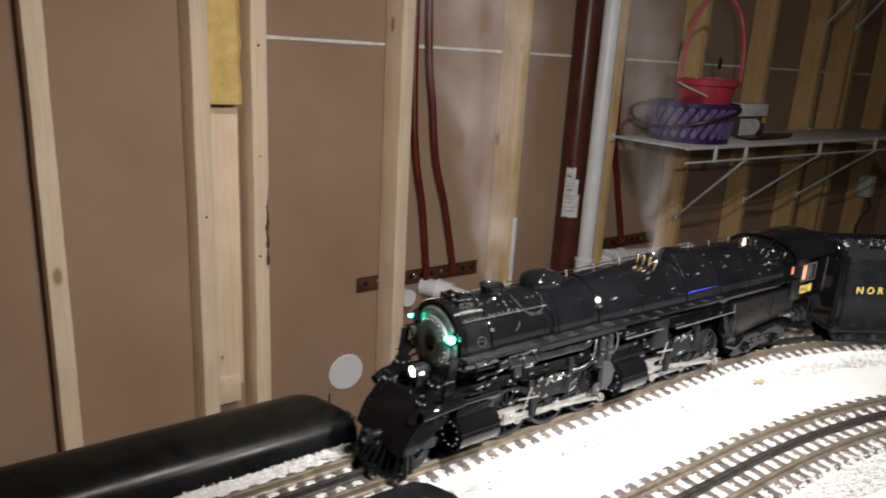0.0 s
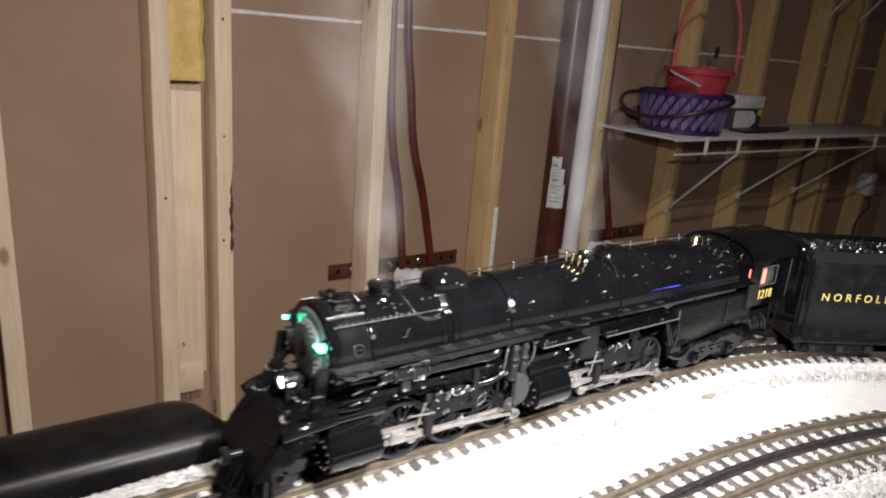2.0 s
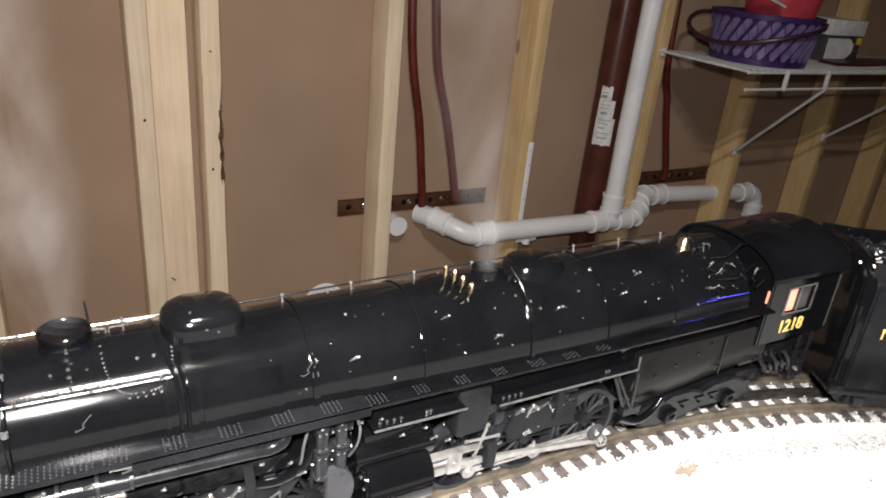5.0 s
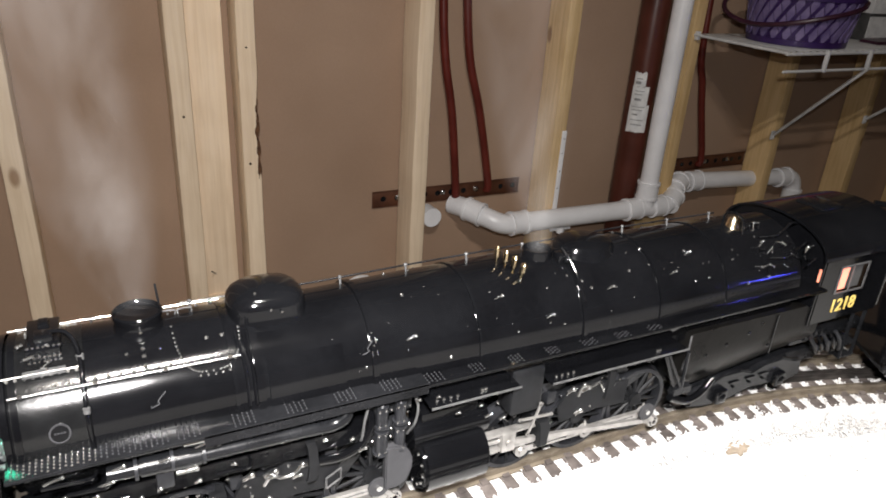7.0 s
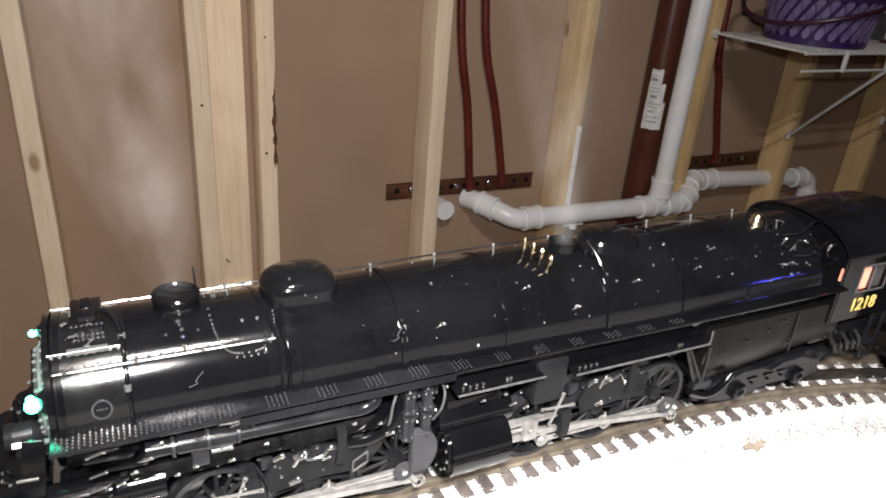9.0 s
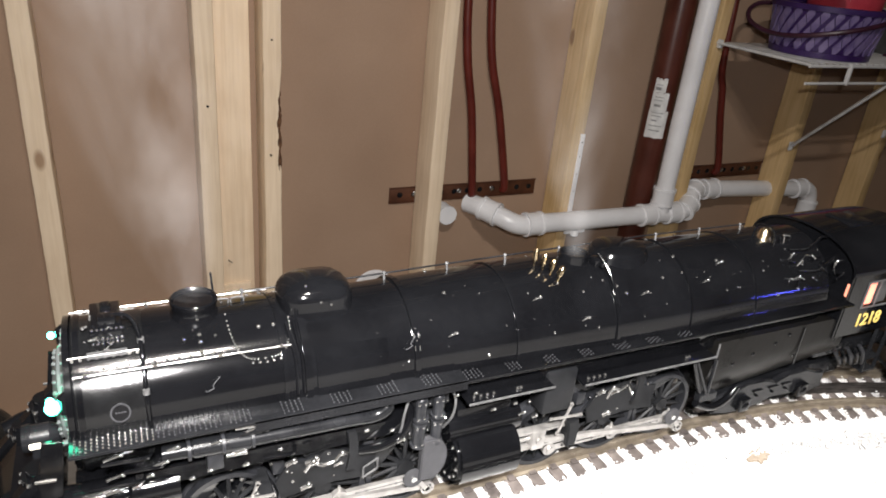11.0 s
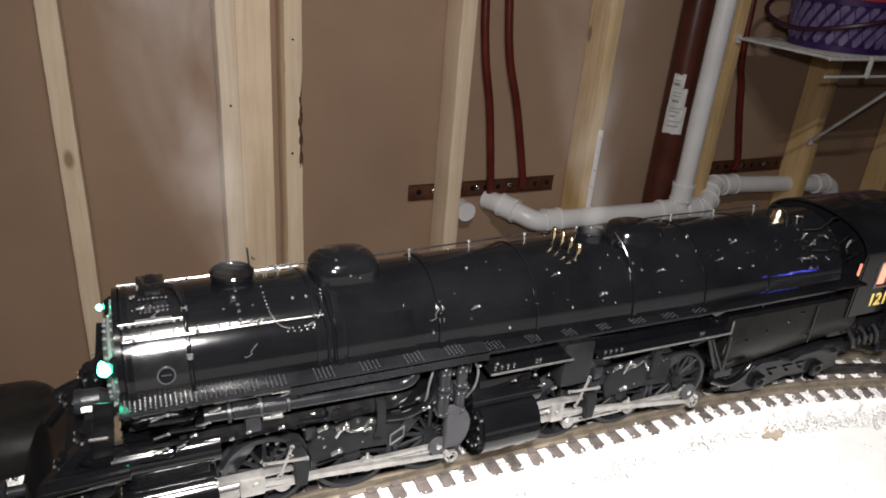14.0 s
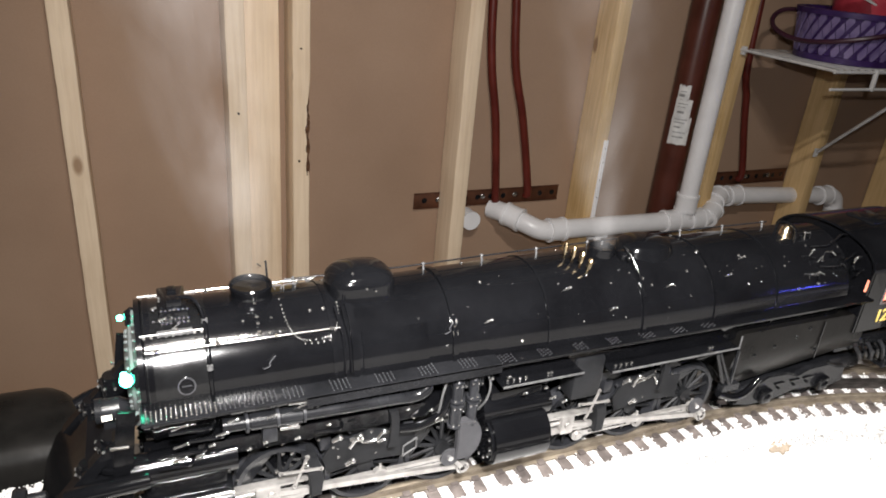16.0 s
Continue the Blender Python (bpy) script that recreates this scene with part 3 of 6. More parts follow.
# wash-out plugs, lagging clips and grab irons along the side
for x, a in ((-0.607, 58), (-0.560, 40), (-0.535, 63), (-0.497, 50), (-0.455, 48), (-0.44, 33)):
    bm = B()
    p, q = on_boiler(x, a, 0.0), on_boiler(x, a, 0.0014)
    rod(bm, p, q, 0.0007, n=10)
    ball(bm, q, 0.0009, 8)
    ball(bm, q + Vector((-0.0022, 0, -0.0004)), 0.0006, 8)
    rod(bm, q, q + Vector((-0.0042, -0.0002, -0.0012)), 0.00035, n=8)
    part("injector_valve", bm, M_STEEL, boiler, "small bright pipe valve")
for x0, x1, a in ((-0.7165, -0.7110, 66), (-0.632, -0.627, 60)):
    bm = B()
    tube(bm, [on_boiler(x0, a + 4, 0.0002), on_boiler(x0, a + 4, 0.002), on_boiler((x0 + x1) / 2, a + 2, 0.0025), on_boiler(x1 - 0.003, a, 0.0025), on_boiler(x1, a - 5, 0.0015)], 0.00024, 6, 4)
    part("grab_iron", bm, M_CAST, boiler)
# clamps on the boiler bands
for x, a in ((-0.6265, 64), (-0.6265, 54), (-0.5165, 45)):
    bm = B()
    for dx in (-0.0011, 0.0011):
        rod(bm, on_boiler(x + dx, a - 1, 0.0011), on_boiler(x + dx, a + 3, 0.0011), 0.00025, n=6)
    ball(bm, on_boiler(x, a - 5, 0.0008), 0.0005, 6)
    part("band_clamp", bm, M_STEEL, boiler)
# round inspection port on the smokebox side
bm = B()
a = 74.5
p, q = on_boiler(-0.7475, a, -0.0006), on_boiler(-0.7475, a, 0.0012)
rod(bm, p, q, 0.0037, n=28)
port = part("inspection_port", bm, M_LOCO, boiler, "round number-plate disc on the smokebox")
bm = B()
for k in range(28):
    t = 2 * math.pi * k / 28
    c = on_boiler(-0.7475 + 0.0033 * math.cos(t), a + math.degrees(0.0033 * math.sin(t) / 0.0305), 0.0012)
    ball(bm, c, 0.00045, 6)
part("rim", bm, M_CAST, port)
bm = B()
c = on_boiler(-0.7475, a, 0.0013)
for dx in (-0.0015, -0.0005, 0.0005, 0.0015):
    ball(bm, c + Vector((dx, 0, 0.0002)), 0.0004, 6)
part("plate_bars", bm, M_CAST, port)

# the silver smokebox front
front = Matrix.Translation((-0.764, YC, ZB + 0.001)) @ Matrix.Rotation(radians(-90), 4, "Y")
bm = B()
spin(bm, [(0.0262, 0.0), (0.0262, 0.0016), (0.0235, 0.0026), (0.0195, 0.0028), (0.0188, 0.0042), (0.014, 0.0062), (0.009, 0.0068), (0.0062, 0.0068), (0.006, 0.0045), (0.0, 0.0045)], front, 56)
face = part("smokebox_front", bm, M_SILVER, loco, "silver-grey round smokebox door")
bm = B()
for k in range(26):
    t = 2 * math.pi * k / 26
    ball(bm, front @ Vector((0.0168 * math.cos(t), 0.0168 * math.sin(t), 0.0054)), 0.0009, 6)
for k in range(36):
    t = 2 * math.pi * k / 36
    ball(bm, front @ Vector((0.0250 * math.cos(t), 0.0250 * math.sin(t), 0.0022)), 0.0006, 5)
tagged(part("door_bolts", bm, M_SILVER, face), kind="stuff")
bm = B()
spin(bm, [(0.0305, -0.001), (0.0305, 0.0012), (0.0265, 0.0016)], front, 56)
part("front_ring", bm, M_LOCO, face)
bm = B()
spin(bm, [(0.0058, 0.0046), (0.0045, 0.0058), (0.002, 0.0062), (0.0, 0.0062)], front, 24)
part("door_centre", bm, M_LOCO_MATT, face)
for y0, y1, z0, z1 in ((-0.0237, -0.0213, -0.012, -0.006), (0.0213, 0.0237, -0.012, -0.006), (0.0205, 0.0245, -0.003, 0.005)):
    bm = B()
    box(bm, -0.7710, -0.7655, YC + y0, YC + y1, ZB + z0, ZB + z1, 0.0003)
    part("door_hinge", bm, M_SILVER, face)
# marker lamps
M_GREEN = glowing("green_lens", (0.06, 1.0, 0.55), 24.0)
for side in (-1, 1):
    c = Vector((-0.769 if side < 0 else -0.771, YC + side * 0.0232, ZB + (0.0105 if side < 0 else 0.0125)))
    bm = B()
    rod(bm, c + Vector((0.004, 0, -0.002)), c + Vector((0.004, 0, 0.0042)), 0.0031, n=16)
    rod(bm, c + Vector((0.004, 0, 0.0042)), c + Vector((0.004, 0, 0.0062)), 0.0031, 0.0009, n=16)
    rod(bm, c + Vector((0.004, 0, -0.006)), c + Vector((0.004, 0, -0.002)), 0.0010, n=8)
    rod(bm, c + Vector((0.004, 0, -0.006)), c + Vector((0.008, -side * 0.006, -0.006)), 0.0010, n=8)
    lampb = part("marker_lamp", bm, M_LOCO, loco, "small marker lamp lit green")
    bm = B()
    ball(bm, c + Vector((-0.0008, side * 0.0012, 0.001)), 0.0027 if side < 0 else 0.0015, 14)
    part("lens", bm, M_GREEN, lampb, "glowing green lens")
    if side < 0:
        bm = B()
        ball(bm, c + Vector((-0.0018, 0.0030, 0.001)), 0.0015, 10)
        part("lens", bm, M_GREEN, lampb, "glowing green lens")
bm = B()
spin(bm, [(0.0300, -0.7628), (0.0309, -0.7620), (0.0309, -0.7370), (0.0300, -0.7366)], along, 64)
part("smokebox", bm, M_SMOKEBOX, loco, "graphite-black smokebox wrapper")

# fittings on top of the smokebox
bm = B()
for x0, x1, y0, y1, z1 in ((-0.7555, -0.744, -0.012, 0.012, 0.0335), (-0.7525, -0.746, -0.0085, -0.002, 0.0365), (-0.7515, -0.7475, 0.003, 0.009, 0.0355)):
    box(bm, x0, x1, YC + y0, YC + y1, ZB + 0.026, ZB + z1, 0.0008)
heater = part("feedwater_heater", bm, M_LOCO, loco, "feedwater heater with bright bolts")
bm = B()
for k in range(7):
    x = -0.7545 + k * 0.0017
    for y, z in ((-0.0123, 0.0285), (-0.0125, 0.0305), (-0.0105, 0.0335)):
        ball(bm, (x, YC + y, ZB + z), 0.0006, 6)
tagged(part("bolts", bm, M_STEEL, heater), kind="stuff")
rh = random.Random(17)
for k in range(12):
    bm = B()
    p = on_boiler(-0.7565 + 0.0135 * rh.random(), rh.uniform(2, 30), rh.uniform(0.002, 0.0055))
    q = p + Vector((rh.uniform(-0.003, 0.003), rh.uniform(-0.002, 0.001), rh.uniform(-0.0015, 0.002)))
    rod(bm, p, q, rh.uniform(0.0003, 0.0006), n=7)
    ball(bm, q, rh.uniform(0.0005, 0.0009), 7)
    part("valve_fitting", bm, M_STEEL if k % 3 else M_LOCO, heater)
bm = B()
box(bm, -0.7570, -0.7430, YC - 0.0190, YC - 0.0120, ZB + 0.0262, ZB + 0.0270, 0.0002)
part("step_edge", bm, M_WORN, heater)
bm = B()
tube(bm, [on_boiler(-0.7505, 5, 0.005), on_boiler(-0.742, 10, 0.0062), on_boiler(-0.7385, 22, 0.0030), on_boiler(-0.738, 45, 0.0016), on_boiler(-0.738, 70, 0.0016), on_boiler(-0.7375, 95, 0.0016)], 0.0009, 10, 5)
part("feed_pipe", bm, M_LOCO, loco)
for a in (25, 62):
    bm = B()
    p = on_boiler(-0.738, a, 0.0016)
    rod(bm, p - Vector((0, 0.0008, -0.001)), p + Vector((0, -0.0010, -0.0010)), 0.0013, n=12)
    part("pipe_union", bm, M_WORN, loco)

# smokestack
bm = B()
m = Matrix.Translation((-0.7165, YC, ZB))
spin(bm, [(0.0125, 0.0255), (0.0100, 0.0295), (0.0088, 0.0315), (0.0087, 0.0332), (0.0094, 0.0352), (0.0095, 0.0366), (0.0089, 0.0372), (0.0084, 0.0368), (0.0080, 0.0356), (0.0, 0.0353)], m, 40)
part("smokestack", bm, M_LOCO, loco, "short flared chimney")
bm = B()
for a in (28, 34, 41):
    ball(bm, on_boiler(-0.7165, a, 0.0012), 0.0009, 6)
for dx in (-0.006, 0.006):
    ball(bm, on_boiler(-0.7165 + dx, 30, 0.0008), 0.0007, 6)
ball(bm, (-0.7165, YC - 0.0095, ZB + 0.0318), 0.0007, 6)
part("stack_studs", bm, M_STEEL, loco)
bm = B()
rod(bm, (-0.7075, YC + 0.008, ZB + 0.029), (-0.7085, YC + 0.0075, ZB + 0.0435), 0.0005, n=6)
part("vent_rod", bm, M_LOCO_MATT, loco)
bm = B()
for x in (-0.705, -0.6985):
    tube(bm, [(x - 0.0025, YC + 0.004, ZB + 0.0298), (x - 0.0025, YC + 0.004, ZB + 0.0322), (x + 0.0025, YC + 0.004, ZB + 0.0322), (x + 0.0025, YC + 0.004, ZB + 0.0298)], 0.00035, 6, 2)
part("lifting_eyes", bm, M_WORN, loco)

# sand dome: a broad saddle with a rounded cap
bm = B()
rings = []
for i in range(13):
    t = i / 12
    z = ZB + 0.0180 + 0.0236 * t
    s = 1.0 if t < 0.62 else (1 - ((t - 0.62) / 0.385) ** 2.4) ** 0.42
    s *= 1 + 0.05 * (0.62 - min(t, 0.62))
    flare = 1 + 0.30 * (max(0, 0.5 - t) / 0.5) ** 2
    ring = []
    for k in range(40):
        a = 2 * math.pi * k / 40
        c, sn = math.cos(a), math.sin(a)
        ring.append(bm.verts.new((-0.6662 + 0.0163 * s * flare * math.copysign(abs(c) ** 0.62, c), YC + (0.0138 + 0.0095 * (max(0, 0.6 - t) / 0.6) ** 2) * s * math.copysign(abs(sn) ** 0.72, sn), z)))
    rings.append(ring)
for r0, r1 in zip(rings, rings[1:]):
    for k in range(40):
        bm.faces.new((r0[k], r0[(k + 1) % 40], r1[(k + 1) % 40], r1[k]))
bm.faces.new(rings[-1])
dome = part("sand_dome", bm, M_LOCO, loco, "large rounded black sand dome")
bm = B()
for q in ((-0.672, YC - 0.0085, ZB + 0.0405), (-0.6625, YC - 0.0150, ZB + 0.0335), (-0.667, YC - 0.0150, ZB + 0.0352)):
    ball(bm, q, 0.0007, 6)
part("dome_studs", bm, M_STEEL, dome)
for dx in (-0.016, -0.019):
    bm = B()
    tube(bm, [on_boiler(-0.6635 + dx, 30, 0.004), on_boiler(-0.6635 + dx * 0.95, 42, 0.0014), on_boiler(-0.6635 + dx * 0.9, 56, 0.0010), on_boiler(-0.6635 + dx * 0.9, 85, 0.001)], 0.0007, 8, 5)
    part("sand_pipe", bm, M_LOCO, dome)
bm = B()
prev = None
for i in range(9):
    a = 52 + i * 5
    row = [bm.verts.new(on_boiler(-0.672, a, 0.0009)), bm.verts.new(on_boiler(-0.640, a, 0.0009))]
    if prev:
        bm.faces.new((prev[0], prev[1], row[1], row[0]))
    prev = row
part("lagging_panel", bm, M_LOCO, loco)

# second dome and turret
bm = B()
m = Matrix.Translation((-0.4985, YC, ZB))
spin(bm, [(0.0190, 0.024), (0.0150, 0.030), (0.0140, 0.0345), (0.0125, 0.0372), (0.008, 0.0388), (0.0, 0.0392)], m @ Matrix.Diagonal((1.25, 1.0, 1.0, 1.0)), 36)
part("steam_dome", bm, M_LOCO, loco, "low rounded steam dome")
bm = B()
m = Matrix.Translation((-0.5275, YC, ZB))
spin(bm, [(0.0090, 0.028), (0.0078, 0.0325), (0.0078, 0.0365), (0.0070, 0.0368), (0.0062, 0.035), (0.0, 0.0345)], m, 28)
part("second_stack", bm, M_LOCO, loco)
bm = B()
tube(bm, [on_boiler(-0.5185, 12, 0.006), on_boiler(-0.517, 24, 0.0035), on_boiler(-0.5165, 40, 0.0018), on_boiler(-0.516, 58, 0.0012)], 0.0008, 8, 5)
part("steam_pipe", bm, M_LOCO, loco)
bm = B()
box(bm, -0.5215, -0.5135, YC - 0.0112, YC - 0.0052, ZB + 0.0305, ZB + 0.0365, 0.001)
ball(bm, (-0.5175, YC - 0.0125, ZB + 0.0335), 0.0018, 8)
part("check_valve", bm, M_LOCO, loco)
# four brass whistles in a slanting row
for k in range(4):
    a = 2 + k * 8.0
    x = -0.5520 + k * 0.0021
    p = on_boiler(x, a, 0.0)
    n = (on_boiler(x, a, 0.01) - p).normalized()
    n = (n + Vector((0, 0, 0.7))).normalized()
    bm = B()
    rod(bm, p, p + n * 0.0035, 0.0007, n=8)
    rod(bm, p + n * 0.0035, p + n * 0.0080, 0.0016, n=12)
    tube(bm, [p, p + Vector((-0.001, -0.002, -0.0015)), p + Vector((-0.004, -0.006, -0.006))], 0.0005, 6, 3)
    rod(bm, p + n * 0.0080, p + n * 0.0092, 0.0016, 0.0007, n=12)
    part("whistle", bm, M_BRASS, loco, "polished brass whistle")
# bell
bm = B()
m = Matrix.Translation((-0.3945, YC - 0.006, ZB + 0.0345)) @ Matrix.Scale(1.25, 4)
spin(bm, [(0.0046, -0.0035), (0.0040, -0.0028), (0.0031, 0.0008), (0.0024, 0.0036), (0.0010, 0.0048), (0.0, 0.005)], m, 24)
spin(bm, [(0.0046, -0.0035), (0.0038, -0.0033), (0.0, -0.0015)], m, 24)
bell = part("bell", bm, M_BRASS, loco, "polished brass bell")
bm = B()
tube(bm, [(-0.3945, YC - 0.0135, ZB + 0.0315), (-0.3945, YC - 0.0125, ZB + 0.0395), (-0.3945, YC - 0.006, ZB + 0.0418), (-0.3945, YC + 0.0005, ZB + 0.0395), (-0.3945, YC + 0.0015, ZB + 0.0325)], 0.0007, 8, 4)
part("bell_yoke", bm, M_LOCO, bell)

# handrails with posts
for side in (1, -1):
    for x0, x1, ang in ((-0.762, -0.682, 47), (-0.70, -0.395, 14)):
        if side == 1 and ang == 14:
            continue
        n = 16
        bm = B()
        tube(bm, [on_boiler(x0 + (x1 - x0) * i / n, side * ang, 0.0032) for i in range(n + 1)], 0.00045, 6, 1)
        rail = part("handrail", bm, M_STEEL if ang == 47 else M_LOCO_MATT, loco)
        for x in np.linspace(x0 + 0.004, x1 - 0.004, 4 if ang == 47 else 10):
            bm = B()
            rod(bm, on_boiler(x, side * ang, 0.0), on_boiler(x, side * ang, 0.0036), 0.0006, n=6)
            ball(bm, on_boiler(x, side * ang, 0.0034), 0.0010, 6)
            part("post", bm, M_STEEL if ang == 47 else M_WORN, rail)

# grab rail above the smokebox handrail, and a step plate beside the deck
for side in (1, -1):
    bm = B()
    tube(bm, [on_boiler(-0.7635 + 0.0245 * i / 8, side * 33, 0.0014) for i in range(9)], 0.0004, 6, 1)
    rivets(bm, [on_boiler(-0.762 + 0.0028 * i, side * 34.5, 0.001) for i in range(9)], 0.0007)
    part("smokebox_rail", bm, M_ROD, loco)
    bm = B()
    prism(bm, [(-0.7745, 1.004), (-0.7675, 1.003), (-0.7715, 0.968), (-0.7795, 0.969)], "y", *sorted((YC + side * 0.0300, YC + side * 0.0316)), 0.0004)
    part("step_plate", bm, M_LOCO, loco)
    bm = B()
    for z in (0.987, 0.9705):
        rod(bm, (-0.7785, YC + side * 0.032, z), (-0.7715, YC + side * 0.032, z - 0.0005), 0.0007, n=6)
    part("step_edge", bm, M_STEEL, loco)

# running boards with raised tread
ZW = 1.0018
for side in (-1, 1):
    y_in, y_out = YC + side * 0.024, YC + side * 0.0400
    ya, yb = min(y_in, y_out), max(y_in, y_out)
    bm = B()
    box(bm, -0.766, -0.605, ya, yb, ZW - 0.0016, ZW, 0.0003)
    e0, e1 = (y_out, y_out + 0.0012) if side < 0 else (y_out - 0.0012, y_out)
    box(bm, -0.700, -0.605, e0, e1, ZW - 0.0055, ZW - 0.0005)
    board = part("running_board", bm, M_LOCO_MATT, loco)
    bm = B()
    box(bm, -0.605, -0.34, ya, yb, ZW - 0.0026, ZW - 0.0010, 0.0003)
    part("running_board", bm, M_LOCO, loco)
    # front dots get bright steel: the gleam there is put into the material
    bm, bright = B(), B()
    step = 0.0019
    for i in range(int(0.40 / step)):
        x = -0.764 + i * step
        patch = (x + 0.7095) % 0.0210
        if x > -0.712 and patch > 0.0092:
            continue
        if x > -0.46:
            continue
        for j in range(7):
            y = y_out - side * (0.0014 + j * 0.0019 + (0.0009 if i % 2 else 0))
            z = ZW if x < -0.605 else ZW - 0.001
            bmesh.ops.create_cone(bright if x < -0.736 else bm, cap_ends=True, segments=5, radius1=0.00058 if x < -0.736 else 0.00036, radius2=0.00022, depth=0.0006, matrix=Matrix.Translation((x, y, z + 0.0002)))
    tagged(part("tread_studs", bm, M_CAST, board, "raised tread dots", smooth=0), kind="stuff")
    tagged(part("tread_studs", bright, M_STEEL, board, "raised tread dots in bright steel where they gleam", smooth=0), kind="stuff")
    # lower valance with a pale worn edge
    for x0, x1, zt in ((-0.603, -0.5555, 0.9872), (-0.537, -0.4475, 0.9838)):
        bm = B()
        box(bm, x0, x1, min(y_out, y_out - side * 0.012), max(y_out, y_out - side * 0.012), zt - 0.0012, zt, 0.0003)
        val = part("valance", bm, M_LOCO, loco)
        bm = B()
        box(bm, x0, x1, *sorted((y_out, y_out + side * 0.0007)), zt - 0.0006, zt + 0.0005, 0.0002)
        part("worn_edge", bm, M_WORN, val, "pale worn edge")
        for x in (x0 + 0.004, x0 + 0.0075, x0 + 0.011, x0 + 0.0145, x1 - 0.020, x1 - 0.018):
            bm = B()
            rod(bm, (x, y_out - side * 0.003, zt), (x, y_out - side * 0.003, zt + 0.0012), 0.0006, n=6)
            ball(bm, (x, y_out - side * 0.003, zt + 0.0014), 0.0009, 6)
            part("bolt", bm, M_STEEL, val)
    bm = B()
    prism(bm, [(-0.600, 0.9985), (-0.44, 0.9985), (-0.44, 0.9835), (-0.600, 0.9850)], "y", min(YC + side * 0.030, YC + side * 0.0315), max(YC + side * 0.030, YC + side * 0.0315))
    part("boiler_skirt", bm, M_LOCO, loco)
    # plain block added to fill the dark gap between the valances
    bm = B()
    box(bm, -0.5555, -0.5370, *sorted((YC + side * 0.020, YC + side * 0.0335)), 0.9640, 0.9900, 0.0016)
    part("reverse_gear_box", bm, M_MATT_BLACK, loco, "plain black block between the valances")
    # air reservoir and steam pipe below the board
    yp = YC + side * 0.0345
    bm = B()
    tube(bm, [(-0.735, yp, 0.9905), (-0.70, yp, 0.9892), (-0.66, yp, 0.9885), (-0.6475, yp, 0.9880), (-0.6415, yp, 0.9915), (-0.6420, YC + side * 0.030, 0.9965)], 0.0032, 14, 5)
    pipe = part("steam_pipe", bm, M_LOCO_MATT, loco)
    bm = B()
    rod(bm, (-0.7235, yp, 0.9902), (-0.7015, yp, 0.9892), 0.0039, n=18)
    part("slip_joint", bm, M_LOCO_MATT, pipe)
    for x in (-0.725, -0.7005, -0.712):
        bm = B()
        rod(bm, (x - 0.0006, yp, 0.99), (x + 0.0006, yp, 0.99), 0.0045, n=18)
        part("flange", bm, M_GREY, pipe)
    bm = B()
    tube(bm, [(-0.652, YC + side * 0.0300, 0.9660), (-0.643, YC + side * 0.0335, 0.9685), (-0.634, YC + side * 0.0345, 0.9735), (-0.629, YC + side * 0.0330, 0.9810), (-0.629, YC + side * 0.0300, 0.9870)], 0.0021, 14, 5)
    part("exhaust_elbow", bm, M_LOCO, loco)
    bm = B()
    box(bm, -0.7185, -0.7120, *sorted((YC + side * 0.0310, YC + side * 0.0355)), 0.9775, 0.9875, 0.0006)
    part("pipe_bracket", bm, M_GREY, pipe)
    for x, z, l in ((-0.703, 0.9978, 0.0045), (-0.7075, 0.9852, 0.0038)):
        bm = B()
        rod(bm, (x - l, YC + side * 0.0372, z + 0.0003), (x + l, YC + side * 0.0372, z), 0.0009, n=10)
        ball(bm, (x + l, YC + side * 0.0372, z), 0.0012, 8)
        part("bright_link", bm, M_STEEL, pipe)
    for x, z, l in ((-0.748, 0.993, 0.016), (-0.742, 0.9875, 0.013), (-0.752, 0.982, 0.018), (-0.70, 0.9945, 0.011), (-0.69, 0.9795, 0.012), (-0.755, 0.976, 0.012)):
        bm = B()
        tube(bm, [(x - l / 2, YC + side * 0.037, z), (x, YC + side * 0.0378, z + 0.0004), (x + l / 2, YC + side * 0.037, z - 0.0005), (x + l / 2 + 0.002, YC + side * 0.031, z - 0.002)], 0.0009, 7, 3)
        part("conduit", bm, M_LOCO, loco)

